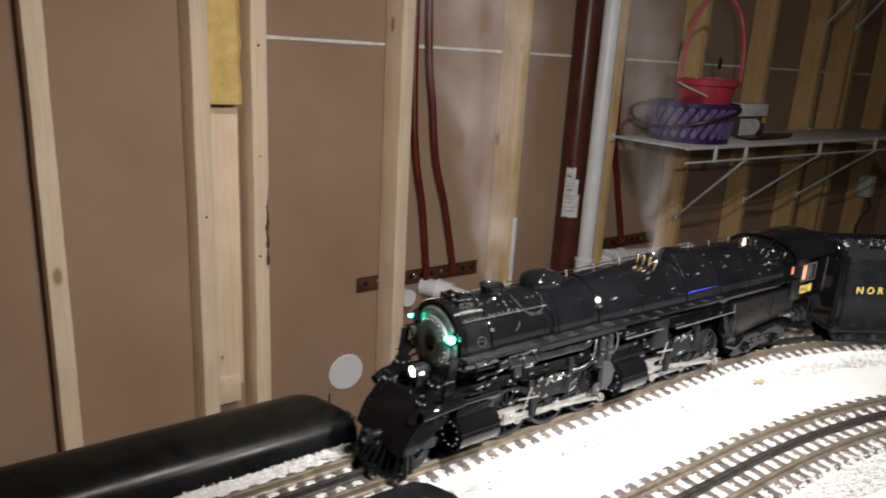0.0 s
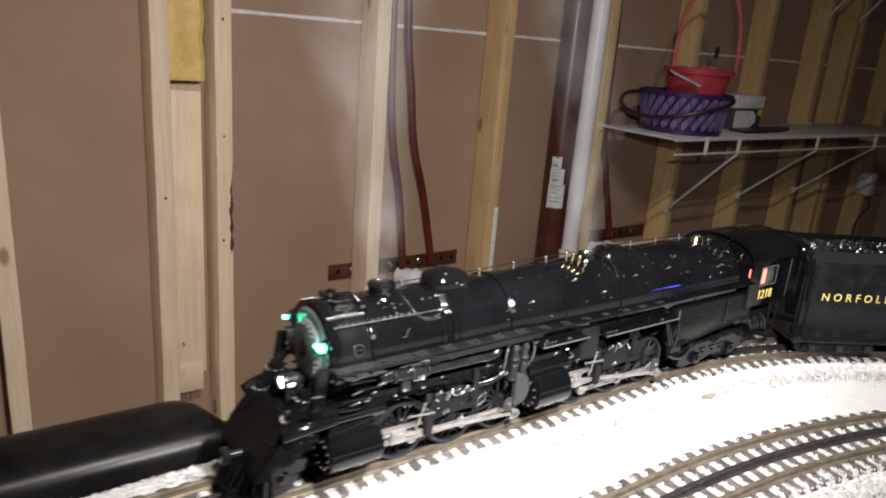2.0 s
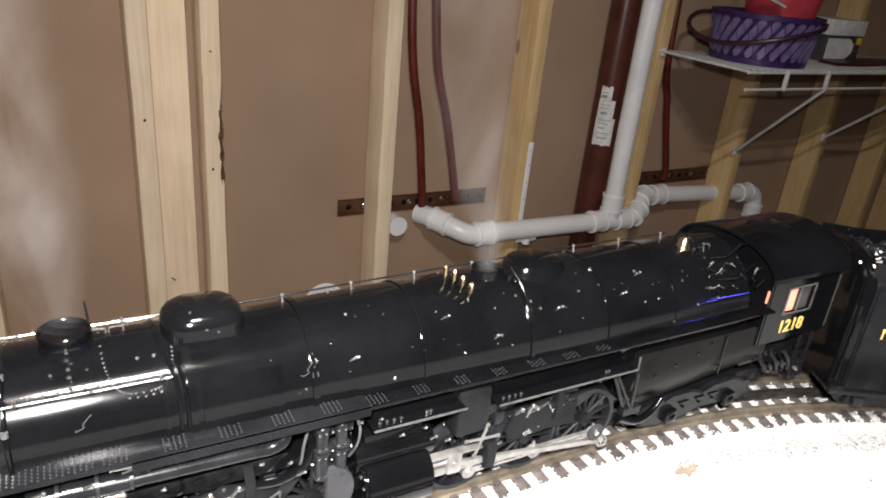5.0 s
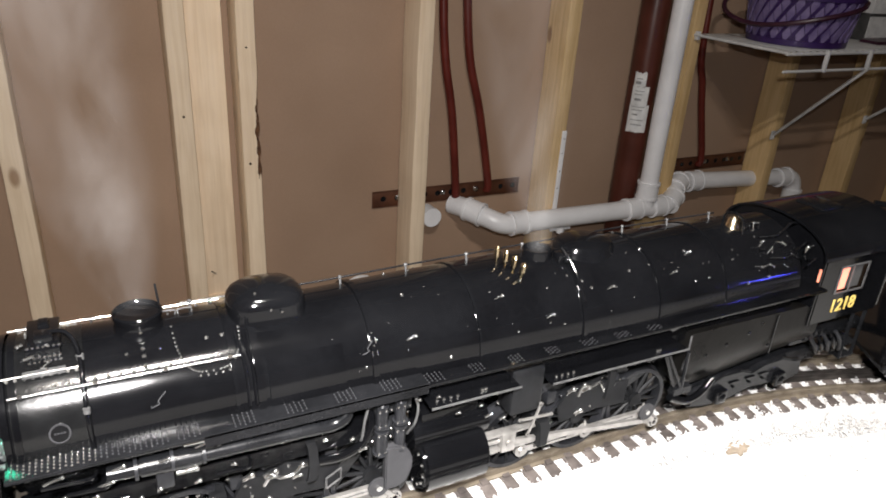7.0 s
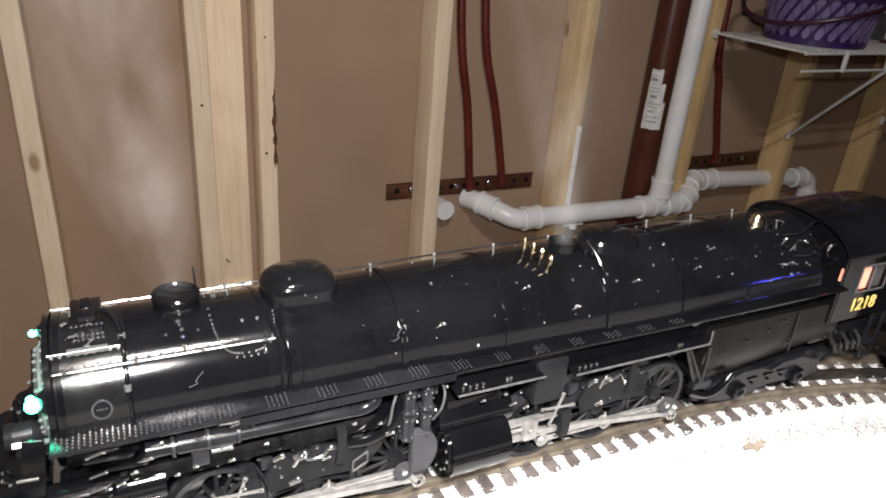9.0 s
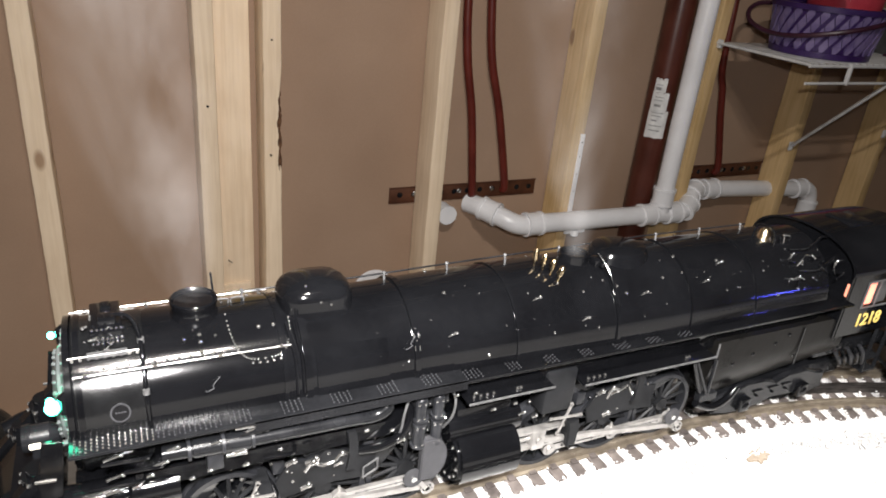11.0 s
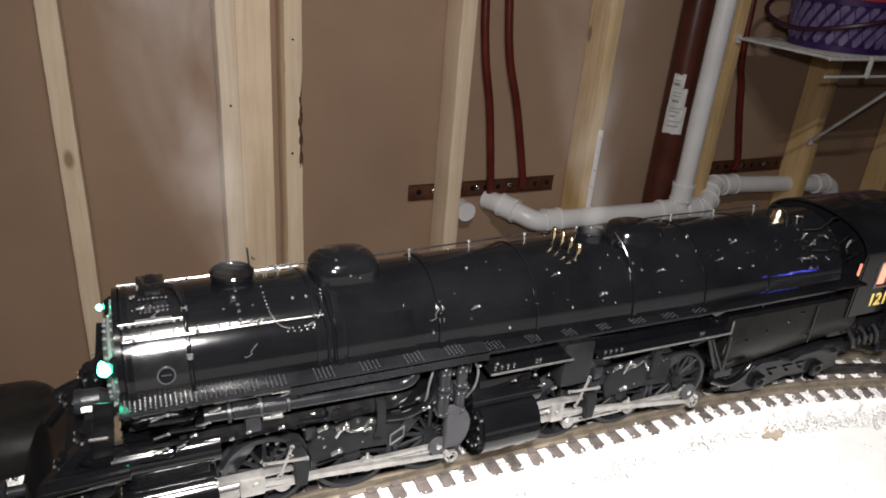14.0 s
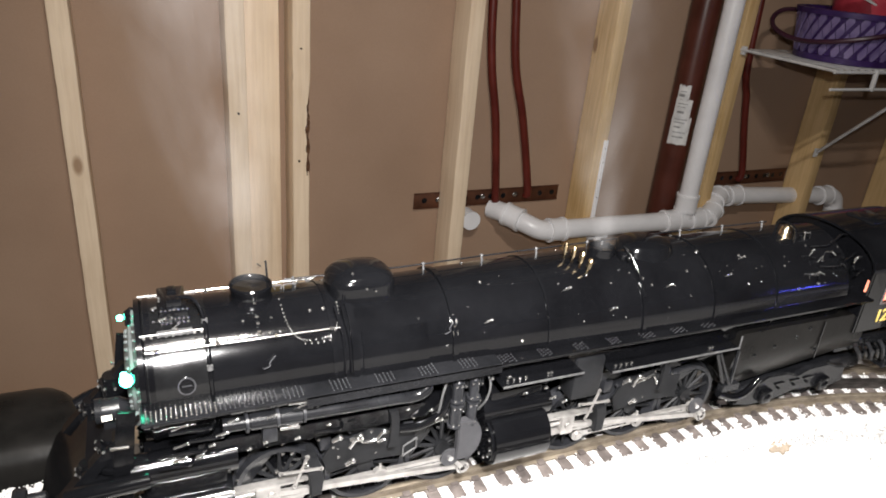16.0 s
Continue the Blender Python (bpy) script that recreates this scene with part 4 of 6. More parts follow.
# main frames, ash pan and firebox sides
bm = B()
box(bm, -0.742, -0.606, YC - 0.0115, YC + 0.0115, 0.934, 0.975, 0.002)
part("front_engine_frame", bm, M_LOCO, loco)
bm = B()
box(bm, -0.600, -0.345, YC - 0.0115, YC + 0.0115, 0.934, 0.978, 0.002)
part("rear_engine_frame", bm, M_LOCO, loco)
bm = B()
prism(bm, [(-0.745, 0.979), (-0.62, 0.979), (-0.62, 0.971), (-0.745, 0.971)], "y", YC - 0.030, YC + 0.030)
part("frame_deck", bm, M_LOCO, loco)
for side in (-1, 1):
    y0, y1 = sorted((YC + side * 0.026, YC + side * 0.0362))
    bm = B()
    grid = []
    for i in range(15):
        u = i / 14
        x = -0.4425 + 0.109 * u
        top, low = 0.9895 - 0.0105 * max(0, u - 0.88) / 0.12, 0.9450 + 0.012 * u + 0.010 * (1 - min(1, u / 0.06)) ** 2
        row = []
        for j in range(11):
            v = j / 10
            out = 0.0362 - 0.0085 * max(0, v - 0.42) ** 1.7 / 0.58 ** 1.7
            row.append(bm.verts.new((x, YC + side * out, top + (low - top) * v)))
        row.append(bm.verts.new((x, YC + side * 0.022, low + 0.002)))
        row.insert(0, bm.verts.new((x, YC + side * 0.026, top)))
        grid.append(row)
    for r0, r1 in zip(grid, grid[1:]):
        for j in range(12):
            bm.faces.new((r0[j], r0[j + 1], r1[j + 1], r1[j]))
    bm.faces.new(grid[0])
    bm.faces.new(list(reversed(grid[-1])))
    bmesh.ops.recalc_face_normals(bm, faces=bm.faces)
    fire = part("firebox_side", bm, M_CAR, loco, "smooth black firebox side sheet")
    bm = B()
    tube(bm, [(-0.4428, YC + side * 0.0362, 0.9885), (-0.4432, YC + side * 0.0365, 0.979), (-0.4425, YC + side * 0.0350, 0.969), (-0.4395, YC + side * 0.030, 0.9585)], 0.0006, 6, 4)
    part("worn_edge", bm, M_WORN, fire)
    yo = YC + side * 0.0364
    for x, z in ((-0.428, 0.9725), (-0.413, 0.9765), (-0.396, 0.9805), (-0.386, 0.985), (-0.376, 0.968)):
        bm = B()
        ball(bm, (x, yo, z), 0.0013, 8, (1, 0.6, 1))
        part("bolt", bm, M_LOCO, fire)
    bm = B()
    box(bm, -0.3745, -0.3735, min(yo, yo + side * 0.0006), max(yo, yo + side * 0.0006), 0.962, 0.988)
    part("seam", bm, M_LOCO, fire)
    # hanger struts ahead of the firebox
    bm = B()
    for xa, za, xb, zb in ((-0.459, 0.981, -0.4415, 0.9530), (-0.4445, 0.9800, -0.4415, 0.9530), (-0.461, 0.981, -0.448, 0.957)):
        rod(bm, (xa, YC + side * 0.038, za), (xb, YC + side * 0.036, zb), 0.0011, n=8)
    box(bm, -0.4475, -0.4345, min(YC + side * 0.033, YC + side * 0.0372), max(YC + side * 0.033, YC + side * 0.0372), 0.9500, 0.9545)
    part("hanger", bm, M_LOCO_MATT, loco)
    bm = B()
    tube(bm, [(-0.449, YC + side * 0.036, 0.949), (-0.436, YC + side * 0.037, 0.944), (-0.424, YC + side * 0.036, 0.946), (-0.415, YC + side * 0.034, 0.952)], 0.0022, 10, 4)
    part("ash_pipe", bm, M_LOCO, loco)


# wheels
def wheel(x, r, side, crank, spokes=14):
    """A spoked driving wheel with tyre, flange, hub and balance weight."""
    y_in, y_out = YC + side * 0.0150, YC + side * 0.0208
    m = Matrix.Translation((x, YC, RAIL + r)) @ Matrix.Rotation(radians(90), 4, "X")
    k = -side
    bm = B()
    spin(bm, [(r - 0.0026, k * 0.0150), (r + 0.0013, k * 0.0150), (r + 0.0013, k * 0.0164), (r, k * 0.0168), (r - 0.0003, k * 0.0210), (r - 0.0026, k * 0.0210), (r - 0.0026, k * 0.0150)], m, 44)
    tyre = part("driving_wheel", bm, M_GREY, loco, "spoked driving wheel")
    bm = B()
    rod(bm, (x, y_in, RAIL + r), (x, y_out + side * 0.0006, RAIL + r), 0.0042, n=18)
    for i in range(spokes):
        a = 2 * math.pi * (i + 0.5) / spokes
        d = Vector((math.cos(a), 0, math.sin(a)))
        c = Vector((x, YC + side * 0.0185, RAIL + r))
        rod(bm, c + d * 0.0035, c + d * (r - 0.0018), 0.0012, 0.0009, n=6)
    part("spokes", bm, M_MATT_BLACK, tyre)
    bm = B()
    a0 = math.atan2(-crank[1], -crank[0])
    arc = [(x + (r - 0.0024) * math.cos(a0 + t), RAIL + r + (r - 0.0024) * math.sin(a0 + t)) for t in np.linspace(-0.75, 0.75, 13)]
    prism(bm, arc, "y", *sorted((YC + side * 0.0165, YC + side * 0.0206)))
    part("balance_weight", bm, M_LOCO_MATT, tyre)
    return (x + crank[0], YC + side * 0.0225, RAIL + r + crank[1])


def bar(bm, p, q, w, t, side):
    """A flat coupling rod between p and q with round eyes."""
    p, q = Vector(p), Vector(q)
    d = (q - p).normalized()
    n = Vector((-d.z, 0, d.x))
    y0, y1 = sorted((p.y, p.y + side * t))
    for c in (p, q):
        rod(bm, (c.x, y0, c.z), (c.x, y1, c.z), w * 0.95, n=16)
    out = [p + n * w * 0.55, q + n * w * 0.55, q - n * w * 0.55, p - n * w * 0.55]
    prism(bm, [(v.x, v.z) for v in out], "y", y0, y1)


WR = 0.0212


def engine(xs, x_cyl0, x_cyl1, crank, nm):
    """One set of three coupled axles with cylinders and valve gear, on both sides."""
    for side in (-1, 1):
        pins = [wheel(x, WR, side, crank) for x in xs]
        bm = B()
        bar(bm, pins[0], pins[1], 0.0036, 0.0022, side)
        bar(bm, pins[1], pins[2], 0.0036, 0.0022, side)
        side_rod = part("coupling_rod", bm, M_ROD, loco, "bright side rod")
        for px, py, pz in pins:
            bm = B()
            rod(bm, (px, py, pz), (px, py + side * 0.0030, pz), 0.0040, n=18)
            rod(bm, (px, py + side * 0.0030, pz), (px, py + side * 0.0042, pz), 0.0020, n=6)
            rod(bm, (px, py + side * 0.0012, pz + 0.003), (px, py + side * 0.0012, pz + 0.0062), 0.0010, 0.0007, n=8)
            part("crank_pin", bm, M_ROD, side_rod, "round rod end with a nut and oil cup")
        for (ax, ay, az), (bx, by, bz) in zip(pins, pins[1:]):
            bm = B()
            for f in (0.2, 0.32, 0.68, 0.8):
                ball(bm, (ax + (bx - ax) * f, ay + side * 0.0024, az + (bz - az) * f), 0.0006, 6)
            box(bm, ax + (bx - ax) * 0.18, ax + (bx - ax) * 0.82, *sorted((ay + side * 0.0020, ay + side * 0.0024)), (az + bz) / 2 - 0.0002, (az + bz) / 2 + 0.0002)
            part("rod_fluting", bm, M_WORN, side_rod)
        front = nm == "front"
        zc = 0.9438 if front else 0.9462
        zv = zc + (0.0062 if front else 0.0)
        yc = YC + side * 0.0285
        bm = B()
        rc, zk = (0.0128, zc + 0.0010) if front else (0.0150, zc + 0.0022)
        rod(bm, (x_cyl0, yc, zk), (x_cyl1, yc, zk), rc, n=40)
        rod(bm, (x_cyl0 - 0.0016, yc, zk), (x_cyl0, yc, zk), rc * 0.85, n=32)
        rod(bm, (x_cyl1, yc, zk), (x_cyl1 + 0.0016, yc, zk), rc * 0.85, n=32)
        cyl = part("cylinder", bm, M_LOCO, loco, "black steam cylinder")
        bm = B()
        rod(bm, (x_cyl0 - 0.004, yc - side * 0.002, zv + 0.0185), (x_cyl1 + 0.004, yc - side * 0.002, zv + 0.0185), 0.0075, n=24)
        box(bm, x_cyl0 + 0.001, x_cyl1 - 0.001, *sorted((YC + side * 0.012, yc + side * (0.004 if front else 0.001))), zc + 0.002, zv + (0.0225 if front else 0.0300), 0.001)
        part("valve_chest", bm, M_LOCO, cyl)
        bm = B()
        for k in range(12):
            t = 2 * math.pi * k / 12
            ball(bm, (x_cyl0 - 0.0016, yc + rc * 0.7 * math.cos(t), zk + rc * 0.7 * math.sin(t)), 0.0009, 6)
        tagged(part("cover_bolts", bm, M_STEEL, cyl), kind="stuff")
        bm = B()
        for z in (zk,):
            rod(bm, ((x_cyl0 + x_cyl1) / 2 - 0.004, yc + side * (rc - 0.0003), z), ((x_cyl0 + x_cyl1) / 2 + 0.004, yc + side * (rc - 0.0003), z), 0.0005, n=6)
        part("trim_wire", bm, M_LOCO_MATT, cyl)
        # guides, crosshead, piston rod
        xg = x_cyl1 + (0.0370 if front else 0.0365)
        for z in (zc + (0.0038 if front else 0.0052), zc - 0.0048):
            bm = B()
            box(bm, x_cyl1 + 0.0012, xg, *sorted((yc - 0.0022, yc + 0.0022)), z - 0.0009, z + 0.0009, 0.0002)
            part("slide_bar", bm, M_ROD, loco)
        bm = B()
        rod(bm, (x_cyl1, yc, zc), (x_cyl1 + 0.016, yc, zc), 0.0012, n=10)
        part("piston_rod", bm, M_ROD, loco)
        bm = B()
        box(bm, x_cyl1 + (0.0110 if front else 0.0145), x_cyl1 + 0.0225, *sorted((yc - side * 0.002, yc + side * 0.0036)), zc - 0.0058, zc + (0.0046 if front else 0.0062), 0.0008)
        rod(bm, (x_cyl1 + 0.0185, yc, zc), (x_cyl1 + 0.0185, yc + side * 0.0048, zc), 0.002, n=12)
        part("crosshead", bm, M_ROD, loco, "bright crosshead block")
        bm = B()
        p = Vector((x_cyl1 + 0.0185, yc + side * 0.001, zc - 0.0005))
        q = Vector(pins[2]) + Vector((0, side * 0.0042, 0))
        q.y = p.y
        bar(bm, p, q, 0.0027, 0.0020, side)
        rod(bm, (q.x, q.y, q.z), (q.x, q.y + side * 0.0036, q.z), 0.0036, n=18)
        main = part("main_rod", bm, M_ROD, loco, "bright main connecting rod")
        bm = B()
        for k in range(6):
            t = 2 * math.pi * k / 6
            ball(bm, (q.x + 0.0022 * math.cos(t), q.y + side * 0.0038, q.z + 0.0022 * math.sin(t)), 0.0006, 6)
        part("crank_bolts", bm, M_LOCO_MATT, main)
        # eccentric crank and rod up to the link
        link = Vector((xs[2] - 0.030, yc + side * 0.002, 0.9685))
        bm = B()
        e = Vector((q.x - 0.0095, q.y + side * 0.004, q.z + 0.0115))
        bar(bm, (q.x, q.y + side * 0.0036, q.z), e, 0.0022, 0.0012, side)
        part("eccentric_rod", bm, M_ROD, loco)
        bm = B()
        rod(bm, (e.x, e.y + side * 0.0012, e.z), (e.x, e.y + side * 0.0024, e.z), 0.0052, n=26)
        disc = part("eccentric_disc", bm, M_CAST, loco, "round grey crank disc")
        bm = B()
        rod(bm, (e.x, e.y + side * 0.0024, e.z), (e.x, e.y + side * 0.0034, e.z), 0.0016, n=6)
        part("disc_nut", bm, M_STEEL, disc)
        bm = B()
        arc = [(link.x - 0.004 + 0.0022 * math.cos(t) + 0.002 * s, link.z + 0.0115 * math.sin(t)) for s, ts in ((1, np.linspace(-1.2, 1.2, 9)), (-1, np.linspace(1.2, -1.2, 9))) for t in ts]
        prism(bm, arc, "y", *sorted((link.y, link.y + side * 0.002)))
        bar(bm, (link.x, link.y - side * 0.006, link.z), (link.x - 0.022, link.y - side * 0.006, zv + 0.0165), 0.0014, 0.0012, side)
        part("valve_link", bm, M_MATT_BLACK, loco)
        # combination lever
        bm = B()
        bar(bm, (xg - 0.0085, yc + side * 0.005, zv + (-0.002 if front else 0.004)), (xg - 0.0025, yc + side * 0.005, zv + (0.0137 if front else 0.0215)), 0.0011, 0.0009, side)
        bar(bm, (xg - 0.0150, yc + side * 0.006, zv + (0.0080 if front else 0.0155)), (xg + 0.0040, yc + side * 0.006, zv + (0.0063 if front else 0.0142)), 0.0010, 0.0009, side)
        part("combination_lever", bm, M_ROD, loco)
        # guide yoke
        bm = B()
        prism(bm, [(xg - 0.001, 0.9395), (xg + 0.0045, 0.9395), (xg + 0.0055, 0.951), (xg + 0.004, 0.9565), (xg - 0.003, 0.9565), (xg - 0.0015, 0.951)], "y", *sorted((yc - side * 0.012, yc + side * 0.0062)), 0.0006)
        part("guide_yoke", bm, M_MATT_BLACK, loco)
        # brake hanger and springs between the wheels
        for x in ((xs[0] + xs[1]) / 2, (xs[1] + xs[2]) / 2):
            bm = B()
            box(bm, x - 0.0028, x + 0.0028, *sorted((YC + side * 0.012, YC + side * 0.0235)), 0.9560, 0.9640, 0.0008)
            for k in range(4):
                box(bm, x - 0.010 + k * 0.0014, x + 0.010 - k * 0.0014, *sorted((YC + side * 0.0135, YC + side * 0.0220)), 0.9640 + k * 0.0014, 0.9652 + k * 0.0014)
            ball(bm, (x - 0.008, YC + side * 0.0235, 0.9665), 0.0016, 8)
            ball(bm, (x + 0.006, YC + side * 0.0235, 0.9600), 0.0012, 8)
            part("leaf_spring", bm, M_GREY, loco)
    for x in xs:
        bm = B()
        rod(bm, (x, YC - 0.016, RAIL + WR), (x, YC + 0.016, RAIL + WR), 0.0022, n=12)
        part("axle", bm, M_LOCO_MATT, loco)


engine((-0.7085, -0.666, -0.6235), -0.7680, -0.7330, (0.0072, -0.0052), "front")
engine((-0.5440, -0.5015, -0.4590), -0.6035, -0.5715, (0.0045, -0.0082), "rear")

# added glints, small bright fittings, cast plates and equalisers among the running gear
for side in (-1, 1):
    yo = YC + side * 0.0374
    # short steel rods standing in for glints along the gear
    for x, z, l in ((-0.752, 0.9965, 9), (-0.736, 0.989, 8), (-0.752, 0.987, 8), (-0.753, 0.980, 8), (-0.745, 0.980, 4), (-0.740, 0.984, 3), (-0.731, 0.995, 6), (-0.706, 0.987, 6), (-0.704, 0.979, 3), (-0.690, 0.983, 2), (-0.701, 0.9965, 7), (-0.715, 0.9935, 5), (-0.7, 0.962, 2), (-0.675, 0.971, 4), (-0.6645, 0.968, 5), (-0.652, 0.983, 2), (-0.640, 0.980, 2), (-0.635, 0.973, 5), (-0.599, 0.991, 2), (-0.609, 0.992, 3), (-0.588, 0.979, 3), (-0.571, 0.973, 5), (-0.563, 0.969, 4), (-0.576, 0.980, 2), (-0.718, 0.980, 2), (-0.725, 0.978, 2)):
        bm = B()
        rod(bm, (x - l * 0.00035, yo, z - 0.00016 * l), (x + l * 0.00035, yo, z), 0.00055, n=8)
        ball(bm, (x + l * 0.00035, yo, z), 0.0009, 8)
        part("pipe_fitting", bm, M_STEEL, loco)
    # random steel beads added for sparkle in the gear and by the pilot
    rgf = random.Random(21)
    bm = B()
    for k in range(70):
        x = rgf.uniform(-0.757, -0.46)
        ball(bm, (x, YC + side * rgf.uniform(0.0225, 0.0265), rgf.uniform(0.948, 0.978)), rgf.uniform(0.0005, 0.0011), 6)
    for k in range(16):
        ball(bm, (rgf.uniform(-0.788, -0.774), YC + side * 0.0311, rgf.uniform(0.958, 0.9685)), rgf.uniform(0.0004, 0.0009), 6, (rgf.uniform(0.8, 1.8), 1, 1))
    tagged(part("gear_bolts", bm, M_STEEL, loco, "small steel beads scattered as sparkle"), kind="stuff")
    bm = B()
    prism(bm, [(-0.6235, 0.9450), (-0.6235, 0.9692)] + [(-0.6185 + 0.0085 * math.cos(t), 0.9570 + 0.0122 * math.sin(t)) for t in np.linspace(1.5, -1.5, 13)], "y", *sorted((YC + side * 0.0335, YC + side * 0.0378)), 0.0006)
    part("cylinder_casting", bm, M_CAST, loco, "smooth grey casting with a rounded end")
    for shift in (-0.0055, -0.1755):
        bm = B()
        prism(bm, [(-0.514 + shift, 0.9535), (-0.508 + shift, 0.9625), (-0.497 + shift, 0.9610), (-0.4905 + shift, 0.9665), (-0.479 + shift, 0.9620), (-0.466 + shift, 0.9600), (-0.4665 + shift, 0.9440), (-0.4865 + shift, 0.9455), (-0.5110 + shift, 0.9430)], "y", *sorted((YC + side * 0.0240, YC + side * 0.0252)), 0.0004)
        part("equaliser", bm, M_MATT_BLACK, loco)
        bm = B()
        for dx, z, l in ((-0.5065, 0.9640, 0.003), (-0.4965, 0.9625, 0.004), (-0.4995, 0.9480, 0.003)):
            rod(bm, (dx + shift - l, YC + side * 0.0262, z - 0.0008), (dx + shift + l * 0.3, YC + side * 0.0262, z + 0.0008), 0.0011, n=8)
            ball(bm, (dx + shift + l * 0.3, YC + side * 0.0262, z + 0.0008), 0.0017, 8)
        part("spring_hanger", bm, M_STEEL, loco)
    for pts in ([(-0.6765, 0.9580), (-0.6725, 0.9630), (-0.6690, 0.9598), (-0.6630, 0.9600), (-0.6590, 0.9642), (-0.6560, 0.9620)], [(-0.5085, 0.9600), (-0.5050, 0.9665), (-0.5000, 0.9640), (-0.4945, 0.9655), (-0.4910, 0.9600), (-0.4880, 0.9615)]):
        bm = B()
        tube(bm, [(x, YC + side * 0.0272, z) for x, z in pts], 0.0009, 8, 4)
        for x, z in (pts[1], pts[4]):
            ball(bm, (x, YC + side * 0.0275, z), 0.0016, 8)
        part("brake_linkage", bm, M_STEEL, loco, "bright bent brake linkage")
    for xa, za, xb, zb in ((-0.6480, 0.9450, -0.6410, 0.9550),):
        bm = B()
        for p, q in (((xa, za), (xa, zb - 0.004)), ((xa, zb - 0.004), (xb, zb)), ((xb, zb), (xb, za + 0.004)), ((xb, za + 0.004), (xa, za))):
            rod(bm, (p[0], YC + side * 0.0262, p[1]), (q[0], YC + side * 0.0262, q[1]), 0.0005, n=6)
        part("brake_hanger", bm, M_WORN, loco)

# pipes and valves at the articulation joint
for side in (-1, 1):
    for x, r in ((-0.6248, 0.0030), (-0.6160, 0.0027)):
        y = YC + side * 0.0345
        bm = B()
        rod(bm, (x, y, 0.9660), (x, y, 0.9790), r, n=18)
        rod(bm, (x, y, 0.9810), (x, y, 0.9915), r * 0.95, n=18)
        rod(bm, (x, y, 0.9915), (x, y, 0.9935), r * 0.7, 0.0006, n=14)
        pump = part("feed_pump", bm, M_GREY, loco, "small upright grey pump cylinder")
        for z in (0.9660, 0.9785, 0.9810):
            bm = B()
            rod(bm, (x, y, z - 0.0006), (x, y, z + 0.0006), r * 1.3, n=18)
            part("flange", bm, M_GREY, pump)
        bm = B()
        for z in (0.9672, 0.9775, 0.9822, 0.9905):
            for dx in (-0.0022, 0.0008):
                ball(bm, (x + dx, y + side * r, z), 0.0007, 6)
        part("flange_bolts", bm, M_STEEL, pump)
    for pts in ([(-0.6360, 0.0300, 0.9690), (-0.6345, 0.0350, 0.9760), (-0.6330, 0.0350, 0.9860), (-0.6300, 0.0330, 0.9930)], [(-0.6110, 0.0320, 0.9700), (-0.6090, 0.0360, 0.9790), (-0.6080, 0.0360, 0.9880), (-0.6100, 0.0330, 0.9950)]):
        bm = B()
        tube(bm, [(x, YC + side * y, z) for x, y, z in pts], 0.0006, 7, 4)
        part("lubricator_pipe", bm, M_WORN, loco)
    for z in (0.988, 0.973):
        bm = B()
        box(bm, -0.629, -0.609, *sorted((YC + side * 0.024, YC + side * 0.0315)), z - 0.0045, z + 0.0035, 0.0008)
        part("pump_block", bm, M_MATT_BLACK, loco)
    bm = B()
    rivets(bm, [Vector((-0.628 + 0.0045 * i, YC + side * 0.0318, z)) for i in range(5) for z in (0.9905, 0.9855, 0.9752, 0.9705)], 0.0006)
    tagged(part("pump_bolts", bm, M_STEEL, loco), kind="stuff")

# cab
bm = B()
CX0, CX1, CH = -0.3455, -0.2800, 0.0372
arch = [(YC - CH, 0.9755)] + [(YC - CH * math.cos(t), 1.0205 + 0.0170 * math.sin(t)) for t in np.linspace(0, math.pi, 17)] + [(YC + CH, 0.9755)]
prism(bm, arch, "x", CX0 + 0.0012, CX0 + 0.0024)
cab = part("cab", bm, M_LOCO, loco, "black cab with numbered sides")
for side in (-1, 1):
    # side sheet with its window opening
    bm = B()
    xs, zs = (CX0, -0.3285, -0.3010, CX1), (0.9755, 0.9945, 1.0130, 1.0205)
    sheets = [[[bm.verts.new((x, YC + side * c, z)) for z in zs] for x in xs] for c in (CH, CH - 0.0014)]
    for g in sheets:
        for i in range(3):
            for j in range(3):
                if (i, j) != (1, 1):
                    bm.faces.new((g[i][j], g[i + 1][j], g[i + 1][j + 1], g[i][j + 1]))
    for ring in ([(0, 0), (1, 0), (2, 0), (3, 0), (3, 1), (3, 2), (3, 3), (2, 3), (1, 3), (0, 3), (0, 2), (0, 1)], [(1, 1), (2, 1), (2, 2), (1, 2)]):
        for (i, j), (k, l) in zip(ring, ring[1:] + ring[:1]):
            bm.faces.new((sheets[0][i][j], sheets[0][k][l], sheets[1][k][l], sheets[1][i][j]))
    bmesh.ops.recalc_face_normals(bm, faces=bm.faces)
    part("cab_side", bm, M_LOCO, cab, smooth=20)
bm = B()
outer = [(YC - (CH + 0.0022) * math.cos(t), 1.0195 + 0.0193 * math.sin(t)) for t in np.linspace(0, math.pi, 25)]
inner = [(YC - (CH + 0.0008) * math.cos(t), 1.0195 + 0.0178 * math.sin(t)) for t in np.linspace(math.pi, 0, 25)]
prism(bm, outer + inner, "x", CX0 - 0.003, CX1 + 0.008)
roof = part("cab_roof", bm, M_LOCO, cab)
bm = B()
box(bm, -0.322, -0.300, YC - 0.010, YC + 0.010, 1.0368, 1.0398, 0.0012)
part("roof_hatch", bm, M_LOCO, roof)
M_WARM = glowing("lit_cab_glass", (1.0, 0.30, 0.20), 0.9)
M_DIM = glowing("dim_cab_glass", (0.8, 0.25, 0.16), 0.22)
